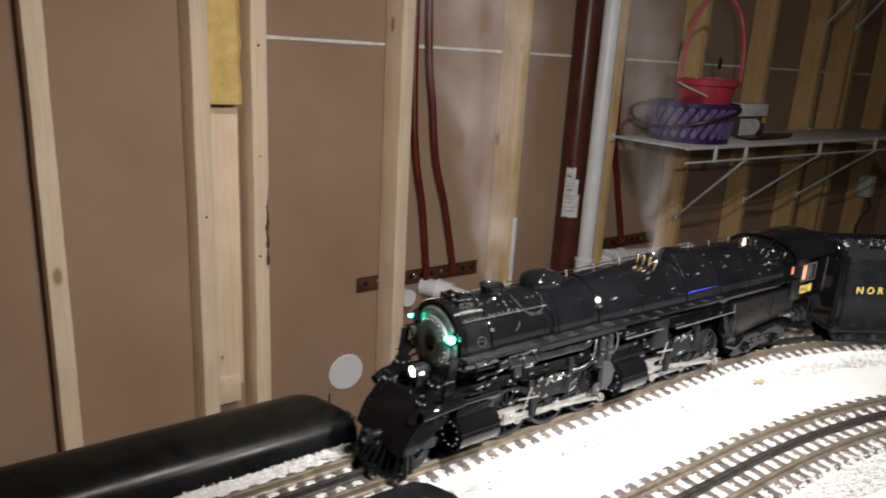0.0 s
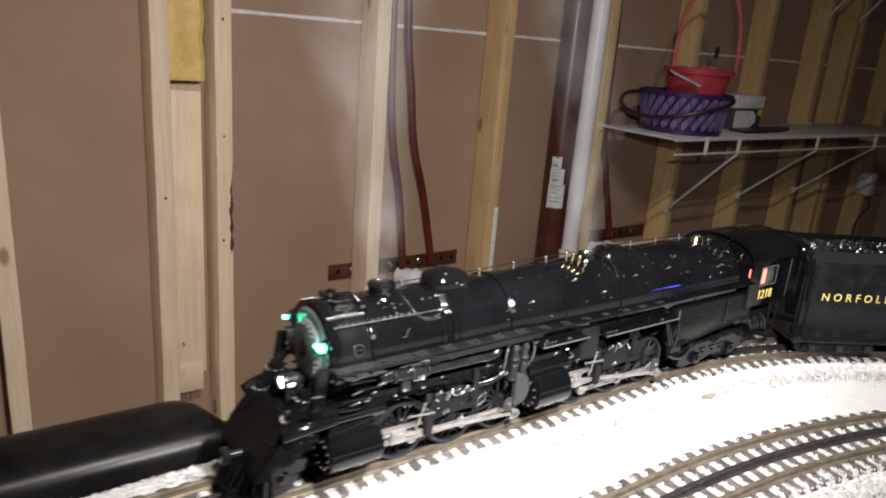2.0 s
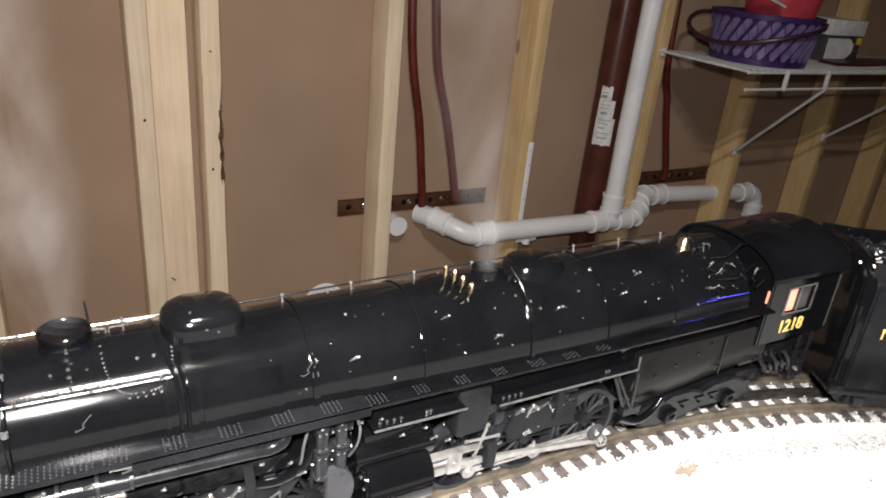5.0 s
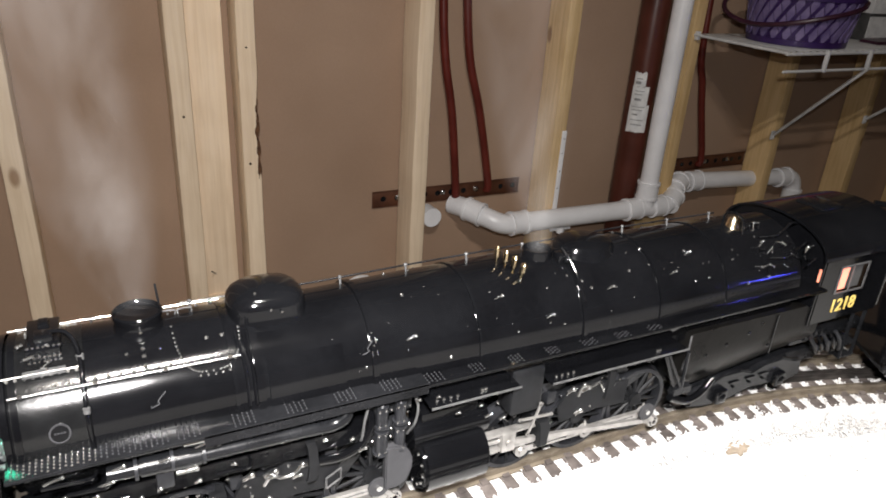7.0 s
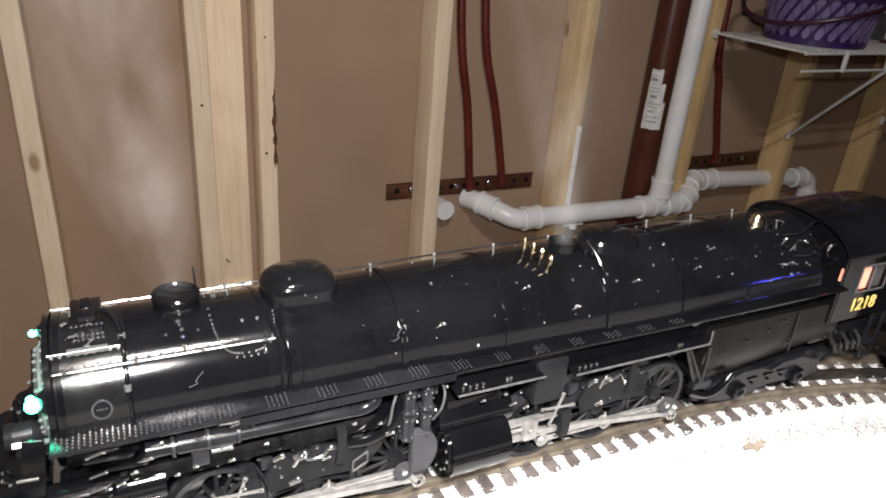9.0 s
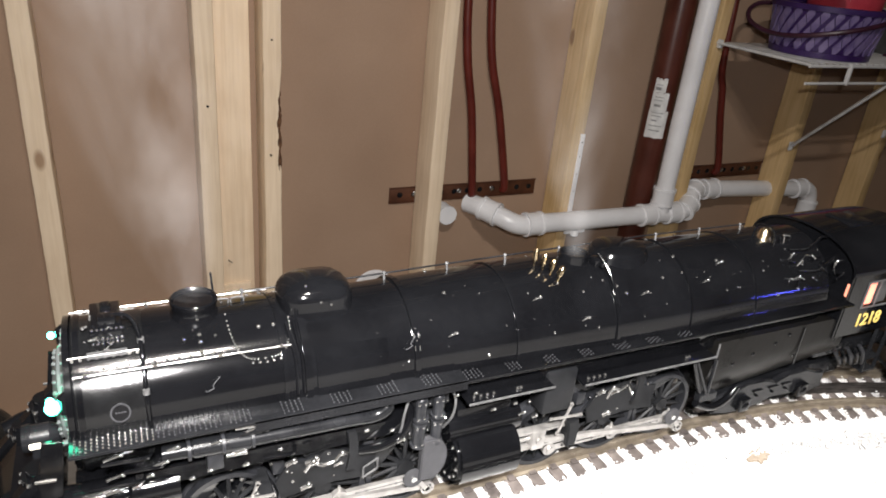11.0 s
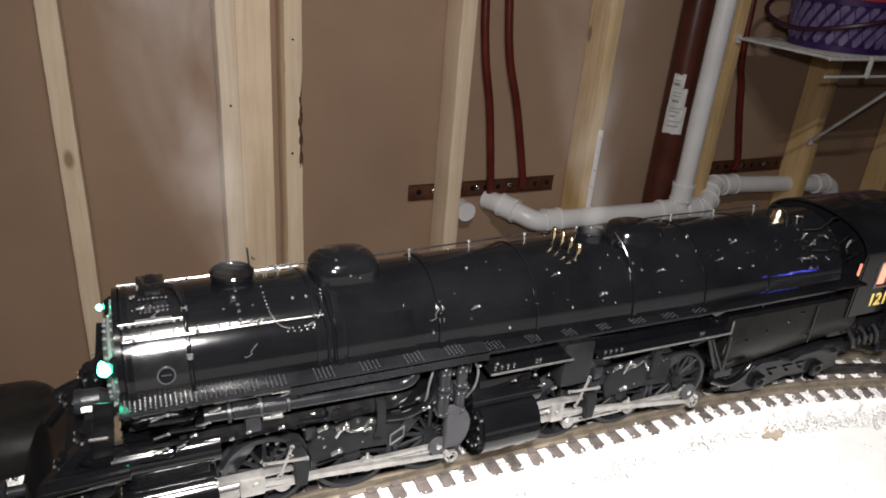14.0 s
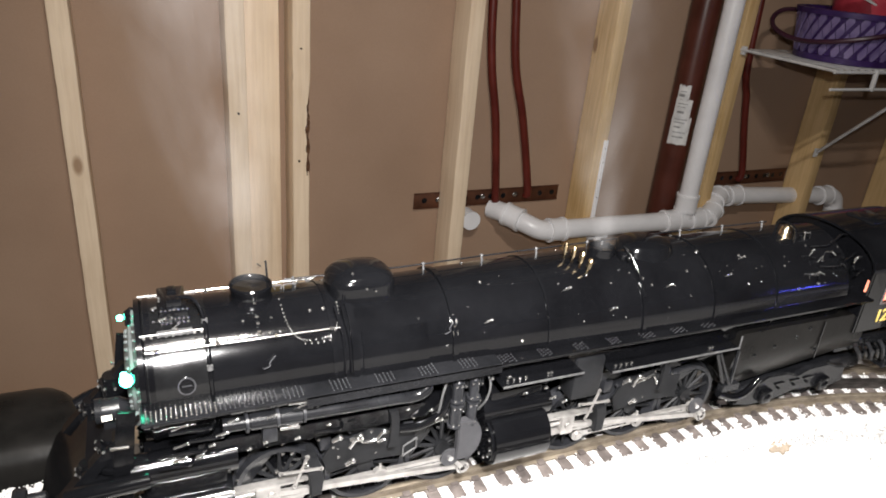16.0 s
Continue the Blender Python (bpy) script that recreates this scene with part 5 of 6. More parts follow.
for side in (-1, 1):
    bm = B()
    ya, yb = sorted((YC + side * (CH - 0.0020), YC + side * (CH - 0.0028)))
    box(bm, -0.3265, -0.3165, ya, yb, 0.9955, 1.0120)
    part("cab_window", bm, M_WARM, cab, "cab window lit warm red")
    bm = B()
    box(bm, -0.3160, -0.3035, ya, yb, 0.9955, 1.0120)
    part("cab_window", bm, M_INK, cab)
    bm = B()
    for x in (-0.3282, -0.3162, -0.3022):
        box(bm, x - 0.0006, x + 0.0006, *sorted((YC + side * CH, YC + side * (CH + 0.0006))), 0.9945, 1.0130)
    for z in (0.9948, 1.0127):
        box(bm, -0.3285, -0.3015, *sorted((YC + side * CH, YC + side * (CH + 0.0006))), z - 0.0005, z + 0.0005)
    part("window_frame", bm, M_WORN, cab)
    bm = B()
    rod(bm, (CX1 + 0.001, YC + side * CH, 0.978), (CX1 + 0.001, YC + side * CH, 1.016), 0.0006, n=6)
    part("grab_rail", bm, M_STEEL, cab)
    # front cab window seen along the boiler
    bm = B()
    box(bm, CX0 - 0.0004, CX0 + 0.0010, *sorted((YC + side * 0.0350, YC + side * 0.0364)), 1.0050, 1.0130)
    part("front_window", bm, M_DIM, cab)
rng = random.Random(11)
for k in range(16):
    x, ang = rng.uniform(-0.392, -0.352), rng.uniform(8, 62)
    p, q = on_boiler(x, ang, 0.0), on_boiler(x, ang + rng.uniform(-4, 4), rng.uniform(0.0025, 0.006))
    bm = B()
    rod(bm, p, q, 0.0005, n=7)
    ball(bm, q, rng.uniform(0.0006, 0.0011), 8)
    e = q + Vector((rng.uniform(-0.006, 0.006), rng.uniform(-0.002, 0.001), rng.uniform(-0.003, 0.001)))
    rod(bm, q, e, 0.0004, n=6)
    ball(bm, e, 0.0006, 6)
    part("turret_valve", bm, M_LOCO if k % 3 else M_STEEL, loco)
for ang in (30, 52):
    bm = B()
    tube(bm, [on_boiler(-0.385, ang, 0.0008), on_boiler(-0.370, ang + 2, 0.0022), on_boiler(-0.356, ang - 6, 0.0030), on_boiler(-0.347, ang - 8, 0.0008)], 0.0008, 7, 4)
    part("turret_pipe", bm, M_LOCO, loco)


def lettering(text, size, material, m, parent, name, wide=1.0, depth=0.0002, bold=0.0):
    """Raised letters in the built-in font, as one mesh."""
    cu = bpy.data.curves.new(name, "FONT")
    cu.body, cu.size, cu.extrude, cu.align_x, cu.align_y, cu.resolution_u = text, size, depth, "CENTER", "CENTER", 2
    cu.offset, cu.space_character = bold, wide
    ob = new(name, cu)
    me = bpy.data.meshes.new_from_object(ob.evaluated_get(bpy.context.evaluated_depsgraph_get()))
    bpy.data.objects.remove(ob)
    me.transform(m)
    me.materials.clear()
    me.materials.append(material)
    ob = new(name, me)
    ob.parent = parent
    ob.matrix_parent_inverse = parent.matrix_world.inverted()
    return ob


upright = Matrix.Rotation(radians(90), 4, "X")
lettering("1218", 0.0125, M_GOLD, Matrix.Translation((-0.3165, YC - CH - 0.0002, 0.9852)) @ upright, cab, "cab_number", 0.98, bold=0.0002)

# trailing truck
for side in (-1, 1):
    bm = B()
    out = [(-0.4240, 0.9300), (-0.4195, 0.9400), (-0.4080, 0.9430), (-0.3985, 0.9470), (-0.382, 0.9465), (-0.372, 0.9430), (-0.362, 0.9465), (-0.345, 0.9470), (-0.334, 0.9430), (-0.3265, 0.9420), (-0.3250, 0.9300), (-0.340, 0.9265), (-0.352, 0.9300), (-0.372, 0.9310), (-0.392, 0.9265), (-0.408, 0.9270)]
    prism(bm, out, "y", *sorted((YC + side * 0.0250, YC + side * 0.0295)), 0.0008)
    truck = part("trailing_truck", bm, M_LOCO_MATT, loco, "cast trailing truck side frame")
    for x in (-0.400, -0.348):
        bm = B()
        box(bm, x - 0.0042, x + 0.0042, *sorted((YC + side * 0.0290, YC + side * 0.0335)), 0.9290, 0.9385, 0.001)
        ball(bm, (x, YC + side * 0.0335, 0.9335), 0.0030, 10, (1, 0.5, 1))
        part("axle_box", bm, M_LOCO, truck)
        bm = B()
        spin(bm, [(0.0, -0.002), (0.0125, -0.002), (0.0125, 0.002), (0.0115, 0.003), (0.0, 0.002)], Matrix.Translation((x, YC + side * 0.0185, RAIL + 0.0125)) @ Matrix.Rotation(radians(90), 4, "X"), 30)
        part("truck_wheel", bm, M_LOCO_MATT, truck)
    for x in (-0.388, -0.374, -0.362):
        bm = B()
        box(bm, x - 0.004, x + 0.004, *sorted((YC + side * 0.0292, YC + side * 0.0306)), 0.9395, 0.9405)
        ball(bm, (x, YC + side * 0.0302, 0.9365), 0.0010, 6)
        part("spring_plank", bm, M_LOCO, truck)
bm = B()
box(bm, -0.42, -0.30, YC - 0.022, YC + 0.022, 0.932, 0.944, 0.002)
box(bm, -0.345, -0.276, YC - 0.030, YC + 0.030, 0.9560, 0.9640, 0.001)
box(bm, -0.300, -0.250, YC - 0.005, YC + 0.005, 0.9400, 0.9440, 0.001)
part("drawbar_casting", bm, M_LOCO_MATT, loco)
bm = B()
for z in (0.950, 0.940):
    box(bm, -0.297, -0.284, YC - 0.036, YC - 0.022, z - 0.0007, z + 0.0007)
for x in (-0.2968, -0.2845):
    box(bm, x - 0.0006, x + 0.0006, YC - 0.036, YC - 0.034, 0.939, 0.976)
part("cab_steps", bm, M_LOCO_MATT, loco)
for k in range(5):
    bm = B()
    tube(bm, [(-0.332 + 0.006 * k, YC - 0.034, 0.962), (-0.328 + 0.006 * k, YC - 0.036, 0.956), (-0.322 + 0.006 * k, YC - 0.034, 0.950 - 0.001 * k), (-0.314 + 0.005 * k, YC - 0.030, 0.953)], 0.0013, 7, 4)
    part("injector_pipe", bm, M_LOCO if k % 2 else M_GREY, loco)

# pilot, deck, headlight and leading truck
bm = B()
prism(bm, [(-0.772, 0.9700), (-0.790, 0.9700), (-0.806, 0.9520), (-0.812, 0.9380), (-0.800, 0.9380), (-0.772, 0.9560)], "y", YC - 0.031, YC + 0.031, 0.001)
part("pilot_deck", bm, M_LOCO, loco)
bm = B()
n = 11
tube(bm, [(-0.8075, YC - 0.0315, 0.9222), (-0.8165, YC - 0.018, 0.9215), (-0.8215, YC, 0.9215), (-0.8165, YC + 0.018, 0.9215), (-0.8075, YC + 0.0315, 0.9222)], 0.0018, 8, 4)
prism(bm, [(YC - 0.0305, 0.9235), (YC + 0.0305, 0.9235), (YC + 0.026, 0.9525), (YC - 0.026, 0.9525)], "x", -0.8045, -0.8010)
pilot = part("pilot", bm, M_LOCO, loco, "barred pilot at the nose")
for i in range(n):
    y = (i / (n - 1) - 0.5) * 2
    bm = B()
    rod(bm, (-0.803, YC + y * 0.026, 0.9520), (-0.8215 + 0.014 * abs(y) ** 1.5, YC + y * 0.031, 0.9225), 0.0016, n=8)
    part("bar", bm, M_LOCO, pilot)
bm = B()
rod(bm, (-0.806, YC, 0.9420), (-0.818, YC, 0.9420), 0.0028, n=12)
box(bm, -0.8225, -0.8165, YC - 0.0042, YC + 0.0042, 0.9375, 0.9470, 0.0014)
part("coupler", bm, M_LOCO_MATT, loco)
for side in (-1, 1):
    bm = B()
    prism(bm, [(-0.7665, 0.9960), (-0.7735, 0.9920), (-0.8020, 0.9590), (-0.7960, 0.9560)], "y", *sorted((YC + side * 0.0210, YC + side * 0.0285)), 0.0005)
    part("deck_ladder", bm, M_LOCO, loco)
    # pumps beside the smokebox
    for x, z0, z1, r in ((-0.7780, 0.962, 0.984, 0.0062), (-0.7885, 0.960, 0.972, 0.0046)):
        bm = B()
        rod(bm, (x, YC + side * 0.0225, z0), (x, YC + side * 0.0225, z1), r, n=20)
        rod(bm, (x, YC + side * 0.0225, z1), (x, YC + side * 0.0225, z1 + 0.003), r * 0.7, n=16)
        rod(bm, (x, YC + side * 0.0225, (z0 + z1) / 2 - 0.001), (x, YC + side * 0.0225, (z0 + z1) / 2 + 0.001), r * 1.2, n=20)
        pump = part("air_pump", bm, M_LOCO, loco)
        bm = B()
        rivets(bm, [Vector((x + r * 1.05 * math.cos(t), YC + side * 0.0225 + r * 1.05 * math.sin(t), z1 - 0.001)) for t in np.linspace(0, 6.28, 10)[:-1]], 0.0009)
        tagged(part("pump_bolts", bm, M_STEEL, pump), kind="stuff")
    bm = B()
    spin(bm, [(0.0, -0.002), (0.0030, -0.0028), (0.0125, -0.0020), (0.0138, -0.0014), (0.0138, 0.0), (0.0125, 0.002), (0.0, 0.002)], Matrix.Translation((-0.7935, YC + side * 0.0185, RAIL + 0.0125)) @ Matrix.Rotation(radians(90), 4, "X") @ Matrix.Diagonal((1, 1, -side, 1)), 32)
    part("leading_wheel", bm, M_GREY, loco, "small leading wheel")
    bm = B()
    prism(bm, [(-0.806, 0.9350), (-0.780, 0.9350), (-0.777, 0.9420), (-0.788, 0.9470), (-0.800, 0.9470), (-0.809, 0.9420)], "y", *sorted((YC + side * 0.0228, YC + side * 0.0258)), 0.0005)
    ball(bm, (-0.7935, YC + side * 0.0262, 0.9345), 0.0042, 10, (1, 0.6, 1))
    part("truck_frame", bm, M_LOCO, loco)
    bm = B()
    tube(bm, [(-0.765, YC + side * 0.0345, 0.9700), (-0.785, YC + side * 0.0345, 0.9690), (-0.796, YC + side * 0.0320, 0.9660)], 0.0040, 12, 4)
    part("air_reservoir", bm, M_LOCO, loco)
M_HEAD = glowing("lit_headlight", (1.0, 0.95, 0.82), 14.0)
bm = B()
rod(bm, (-0.7830, YC, 0.9835), (-0.7750, YC, 0.9835), 0.0054, n=24)
rod(bm, (-0.7750, YC, 0.9835), (-0.7700, YC, 0.9835), 0.0054, 0.0030, n=24)
box(bm, -0.782, -0.771, YC - 0.0030, YC + 0.0030, 0.9690, 0.9800)
spin(bm, [(0.0043, -0.0012), (0.0043, 0.0018), (0.0056, 0.0018), (0.0058, -0.0012)], Matrix.Translation((-0.7830, YC, 0.9835)) @ Matrix.Rotation(radians(-90), 4, "Y"), 28)
head = part("headlight", bm, M_LOCO_MATT, loco, "round headlight on a bracket, lit white")
bm = B()
rod(bm, (-0.7828, YC, 0.9835), (-0.7838, YC, 0.9835), 0.0038, n=20)
part("lens", bm, M_HEAD, head, "glowing white lens")
bm = B()
box(bm, -0.7822, -0.7782, YC - 0.0066, YC - 0.0056, 0.9825, 0.9845)
part("number_board", bm, glowing("lit_number_board", (1.0, 0.93, 0.8), 1.2), head, "small lit side board")
bm = B()
for x in (-0.7815, -0.7806, -0.7797, -0.7788):
    box(bm, x - 0.0003, x + 0.0002, YC - 0.0068, YC - 0.0066, 0.9829, 0.9843)
part("plate_bars", bm, M_INK, head)

# ---- tender ----
def bend(start, radius, y0):
    """A track's middle line: straight along x up to start, then an arc towards -y. Gives place and heading at a length s from start."""
    def at(s):
        if s <= 0:
            return Vector((start + s, y0, 0)), 0.0
        a = s / radius
        return Vector((start + radius * math.sin(a), y0 - radius * (1 - math.cos(a)), 0)), -a
    return at


MAIN = bend(-0.438, 0.56, -1.2176)
INNER = bend(-0.56, 0.85, -1.3563)
WIDE = 1.14  # the inner track is laid with a slightly wider track

t0, t1 = Vector((-0.242, -1.252, 0)), Vector((-0.034, -1.369, 0))
heading = math.atan2(t1.y - t0.y, t1.x - t0.x)
tender = thing("tender", (0, 0, 0), "black model tender lettered in gold, loaded with coal", "model tender")
TM = Matrix.Translation(((t0.x + t1.x) / 2, (t0.y + t1.y) / 2, RAIL)) @ Matrix.Rotation(heading, 4, "Z")
TL = 0.146
bm = B()
prof = [(-0.0375, 0.0240), (0.0375, 0.0240), (0.0375, 0.0960), (0.0345, 0.1010), (0.0300, 0.1025), (-0.0300, 0.1025), (-0.0345, 0.1010), (-0.0375, 0.0960)]
prism(bm, prof, "x", -TL + 0.010, TL, 0.0014)
part("tank", bm, M_LOCO_MATT, tender, "satin black tender tank")
bm = B()
prism(bm, [(-0.0375, 0.0240), (0.0375, 0.0240), (0.0375, 0.1000), (0.030, 0.1110), (0.0, 0.1150), (-0.030, 0.1110), (-0.0375, 0.1000)], "x", -TL, -TL + 0.009, 0.0012)
part("bulkhead", bm, M_LOCO, tender)
for sy in (-1, 1):
    bm = B()
    prism(bm, [(-TL + 0.005, 0.1000), (-TL + 0.005, 0.1130), (-TL + 0.030, 0.1110), (0.03, 0.1100), (0.05, 0.1000)], "y", sy * 0.0345 - 0.0008, sy * 0.0345 + 0.0008)
    part("coal_board", bm, M_LOCO, tender)
bm = B()
rng = random.Random(4)
for i in range(420):
    x, y = rng.uniform(-TL + 0.012, 0.040), rng.uniform(-0.031, 0.031)
    z = 0.1015 + 0.010 * (1 - (y / 0.034) ** 2) * (0.6 + 0.4 * noise.noise((x * 40, y * 40, 0)))
    bmesh.ops.create_icosphere(bm, subdivisions=1, radius=rng.uniform(0.0025, 0.0048), matrix=Matrix.LocRotScale((x, y, z), Euler((rng.random() * 6, rng.random() * 6, 0)), (1, rng.uniform(0.6, 1), rng.uniform(0.6, 1))))
tagged(part("coal_load", bm, M_LOCO_MATT, tender, "heaped black coal", smooth=0), kind="stuff")
bm = B()
box(bm, -TL + 0.004, TL, -0.036, 0.036, 0.0170, 0.0240, 0.001)
part("underframe", bm, M_LOCO_MATT, tender)
for side in (-1, 1):
    for x in (-TL + 0.004, -TL + 0.0005):
        bm = B()
        rod(bm, (x - 0.001, side * 0.0385, 0.030), (x - 0.001, side * 0.0385, 0.085), 0.0006, n=6)
        part("grab_rail", bm, M_LOCO, tender)
    for k in range(2):
        bm = B()
        rod(bm, (-TL - 0.0005 + 0.002 * k, side * (0.026 + 0.003 * k), 0.1095 - 0.0075 * k), (-TL + 0.010, side * (0.033 + 0.001 * k), 0.1085 - 0.0075 * k), 0.0009, n=8)
        part("gilt_grab_iron", bm, M_BRASS, tender)
    for c in (-0.088, 0.082):
        bm = B()
        prism(bm, [(c - 0.040, 0.008), (c - 0.036, 0.0155), (c - 0.012, 0.0185), (c + 0.012, 0.0185), (c + 0.036, 0.0155), (c + 0.040, 0.008), (c + 0.028, 0.0060), (c, 0.0085), (c - 0.028, 0.0060)], "y", *sorted((side * 0.0265, side * 0.0305)), 0.0006)
        bogie = part("bogie_frame", bm, M_LOCO_MATT, tender)
        for dx in (-0.030, 0.0, 0.030):
            bm = B()
            box(bm, c + dx - 0.0035, c + dx + 0.0035, *sorted((side * 0.0300, side * 0.0335)), 0.0075, 0.0145, 0.0008)
            part("axle_box", bm, M_GREY, bogie)
            bm = B()
            spin(bm, [(0.0, -0.002), (0.0115, -0.002), (0.0115, 0.002), (0.0, 0.002)], Matrix.Translation((c + dx, side * 0.0185, 0.0115)) @ Matrix.Rotation(radians(90), 4, "X"), 26)
            part("wheel", bm, M_LOCO_MATT, bogie)
    for z in (0.0300, 0.0965):
        bm = B()
        rivets(bm, [Vector((-TL + 0.014 + 0.0052 * i, side * 0.0376, z)) for i in range(54)], 0.0005)
        tagged(part("tank_rivets", bm, M_LOCO, tender), kind="stuff")
lettering("NORFOLK", 0.0112, M_GOLD, Matrix.Translation((-0.088, -0.0377, 0.0655)) @ upright, tender, "tender_lettering", 1.62, bold=0.0)
tender.matrix_world = TM

# ---- further cars ----
def long_car(name, x0, x1, y, width, z0, z1, label, material, deck):
    """A long car with a rounded roof and a domed end."""
    t = thing(name, ((x0 + x1) / 2, y, z0), label, "model train car")
    bm = B()
    rings, n = [], 22
    for i in range(26):
        d = i / 25
        x = x0 + (x1 - x0) * (1 - (1 - d) ** 2.2)
        e = min(1.0, (x1 - x) / 0.011)
        s = (1 - (1 - e) ** 2.6) ** 0.5 * 0.22 + 0.78
        ring = []
        for k in range(n + 1):
            a = math.pi * k / n
            c, sn = math.cos(a), math.sin(a)
            skew = 0.034 * max(0.0, (1 - c) / 2) ** 1.4 * min(1.0, d * 1.5)
            ring.append(bm.verts.new((x - skew, y - width / 2 * s * math.copysign(abs(c) ** 0.75, c), z0 + (z1 - z0) * (0.12 + 0.88 * s) * abs(sn) ** 0.75)))
        rings.append(ring)
    for r0, r1 in zip(rings, rings[1:]):
        for k in range(n):
            bm.faces.new((r0[k], r0[k + 1], r1[k + 1], r1[k]))
    bm.faces.new(rings[-1])
    bm.faces.new(list(reversed(rings[0])))
    part("body", bm, material, t, smooth=60)
    for dy in (-0.3, 0.3):
        bm = B()
        rod(bm, (x1 + 0.001, y + dy * width, z0 + 0.004), (x1 + 0.001, y + dy * width, z0 + (z1 - z0) * 0.6), 0.0007, n=6)
        part("end_rail", bm, M_LOCO, t)
    bm = B()
    box(bm, x1 - 0.004, x1 + 0.009, y - 0.004, y + 0.004, z0 + 0.001, z0 + 0.007, 0.001)
    part("coupler", bm, M_LOCO, t)
    if deck:
        bm = B()
        for k in range(9):
            box(bm, x0 + 0.03 + k * (x1 - x0 - 0.07) / 8, x0 + 0.036 + k * (x1 - x0 - 0.07) / 8, y - width * 0.18, y + width * 0.18, z0 + (z1 - z0) * 0.97, z1 + 0.002, 0.0006)
        part("roof_vents", bm, material, t)
    return t


long_car("streamlined_car", -1.42, -0.789, -1.1170, 0.074, 0.8960, 0.9222, "dull black round-roofed train car beside the outer track", M_CAR, False)
machine = thing("switch_machine", (-0.86, -1.285, 0.896), "low black track switch housing with a grey lid", "switch housing")
bm = B()
prism(bm, [(-0.97, -1.318), (-0.97, -1.2505), (-0.806, -1.2535), (-0.796, -1.262), (-0.7885, -1.280), (-0.7885, -1.318)], "z", 0.8955, 0.9245, 0.0025)
part("housing", bm, M_LOCO_MATT, machine)
bm = B()
prism(bm, [(-0.945, -1.312), (-0.945, -1.2700), (-0.826, -1.2715), (-0.810, -1.2780), (-0.800, -1.290), (-0.800, -1.312)], "z", 0.9246, 0.9268, 0.0006)
part("lid", bm, surface("grey_plastic", (0.035, 0.037, 0.04), (0.06, 0.063, 0.067), 0.35, scale=30), machine, "smooth pale grey plastic lid")

# ---- tracks ----
TIE = B()
box(TIE, -0.0037, 0.0037, -0.0296, 0.0296, -0.0052, 0.0018, 0.0007)
for sy in (-0.0172, 0.0172):
    box(TIE, -0.0022, 0.0022, sy - 0.0045, sy + 0.0045, 0.0018, 0.0030)
tie_mesh = mesh_of("tie", TIE, M_TIE, 30)


def track(name, line, s0, s1, label, wide=1.0):
    t = thing(name, line((s0 + s1) / 2)[0] + Vector((0, 0, 0.905)), label, "model railway track", "layout tracks")
    for off, mat, nm in ((0.0172, M_RAIL, "rail"), (0.0, M_RAIL_DARK, "centre_rail"), (-0.0172, M_RAIL, "rail")):
        bm = B()
        prev = None
        n = int((s1 - s0) / 0.02)
        for i in range(n + 1):
            p, a = line(s0 + (s1 - s0) * i / n)
            side = Vector((-math.sin(a), math.cos(a), 0))
            c = p + side * off * wide
            row = [bm.verts.new((*(c + side * w).xy, z)) for w, z in ((-0.0024, 0.9118), (-0.0024, 0.9126), (-0.0008, 0.9134), (-0.0008, 0.9160), (-0.0015, 0.9168), (-0.0015, 0.9182), (-0.0010, 0.9185), (0.0010, 0.9185), (0.0015, 0.9182), (0.0015, 0.9168), (0.0008, 0.9160), (0.0008, 0.9134), (0.0024, 0.9126), (0.0024, 0.9118))]
            if prev:
                for k in range(13):
                    bm.faces.new((prev[k], prev[k + 1], row[k + 1], row[k]))
            prev = row
        part(nm, bm, mat, t)
    n = int((s1 - s0) / 0.0139)
    rng = random.Random(len(name))
    for i in range(n):
        p, a = line(s0 + (i + 0.5) * 0.0139 + rng.uniform(-0.0006, 0.0006))
        ob = new("tie", tie_mesh)
        ob.parent = t
        ob.matrix_parent_inverse = t.matrix_world.inverted()
        ob.matrix_basis = Matrix.Translation((p.x, p.y + rng.uniform(-0.0008, 0.0008), 0.9102 + rng.uniform(-0.0004, 0.0003))) @ Matrix.Rotation(a + rng.uniform(-0.03, 0.03), 4, "Z") @ Matrix.Diagonal((1, wide, 1, 1))
    return t


track("outer_track", MAIN, -0.85, 0.75, "three-rail model railway track on brown sleepers")
track("inner_track", INNER, -0.75, 0.85, "curved three-rail model track on brown sleepers", WIDE)


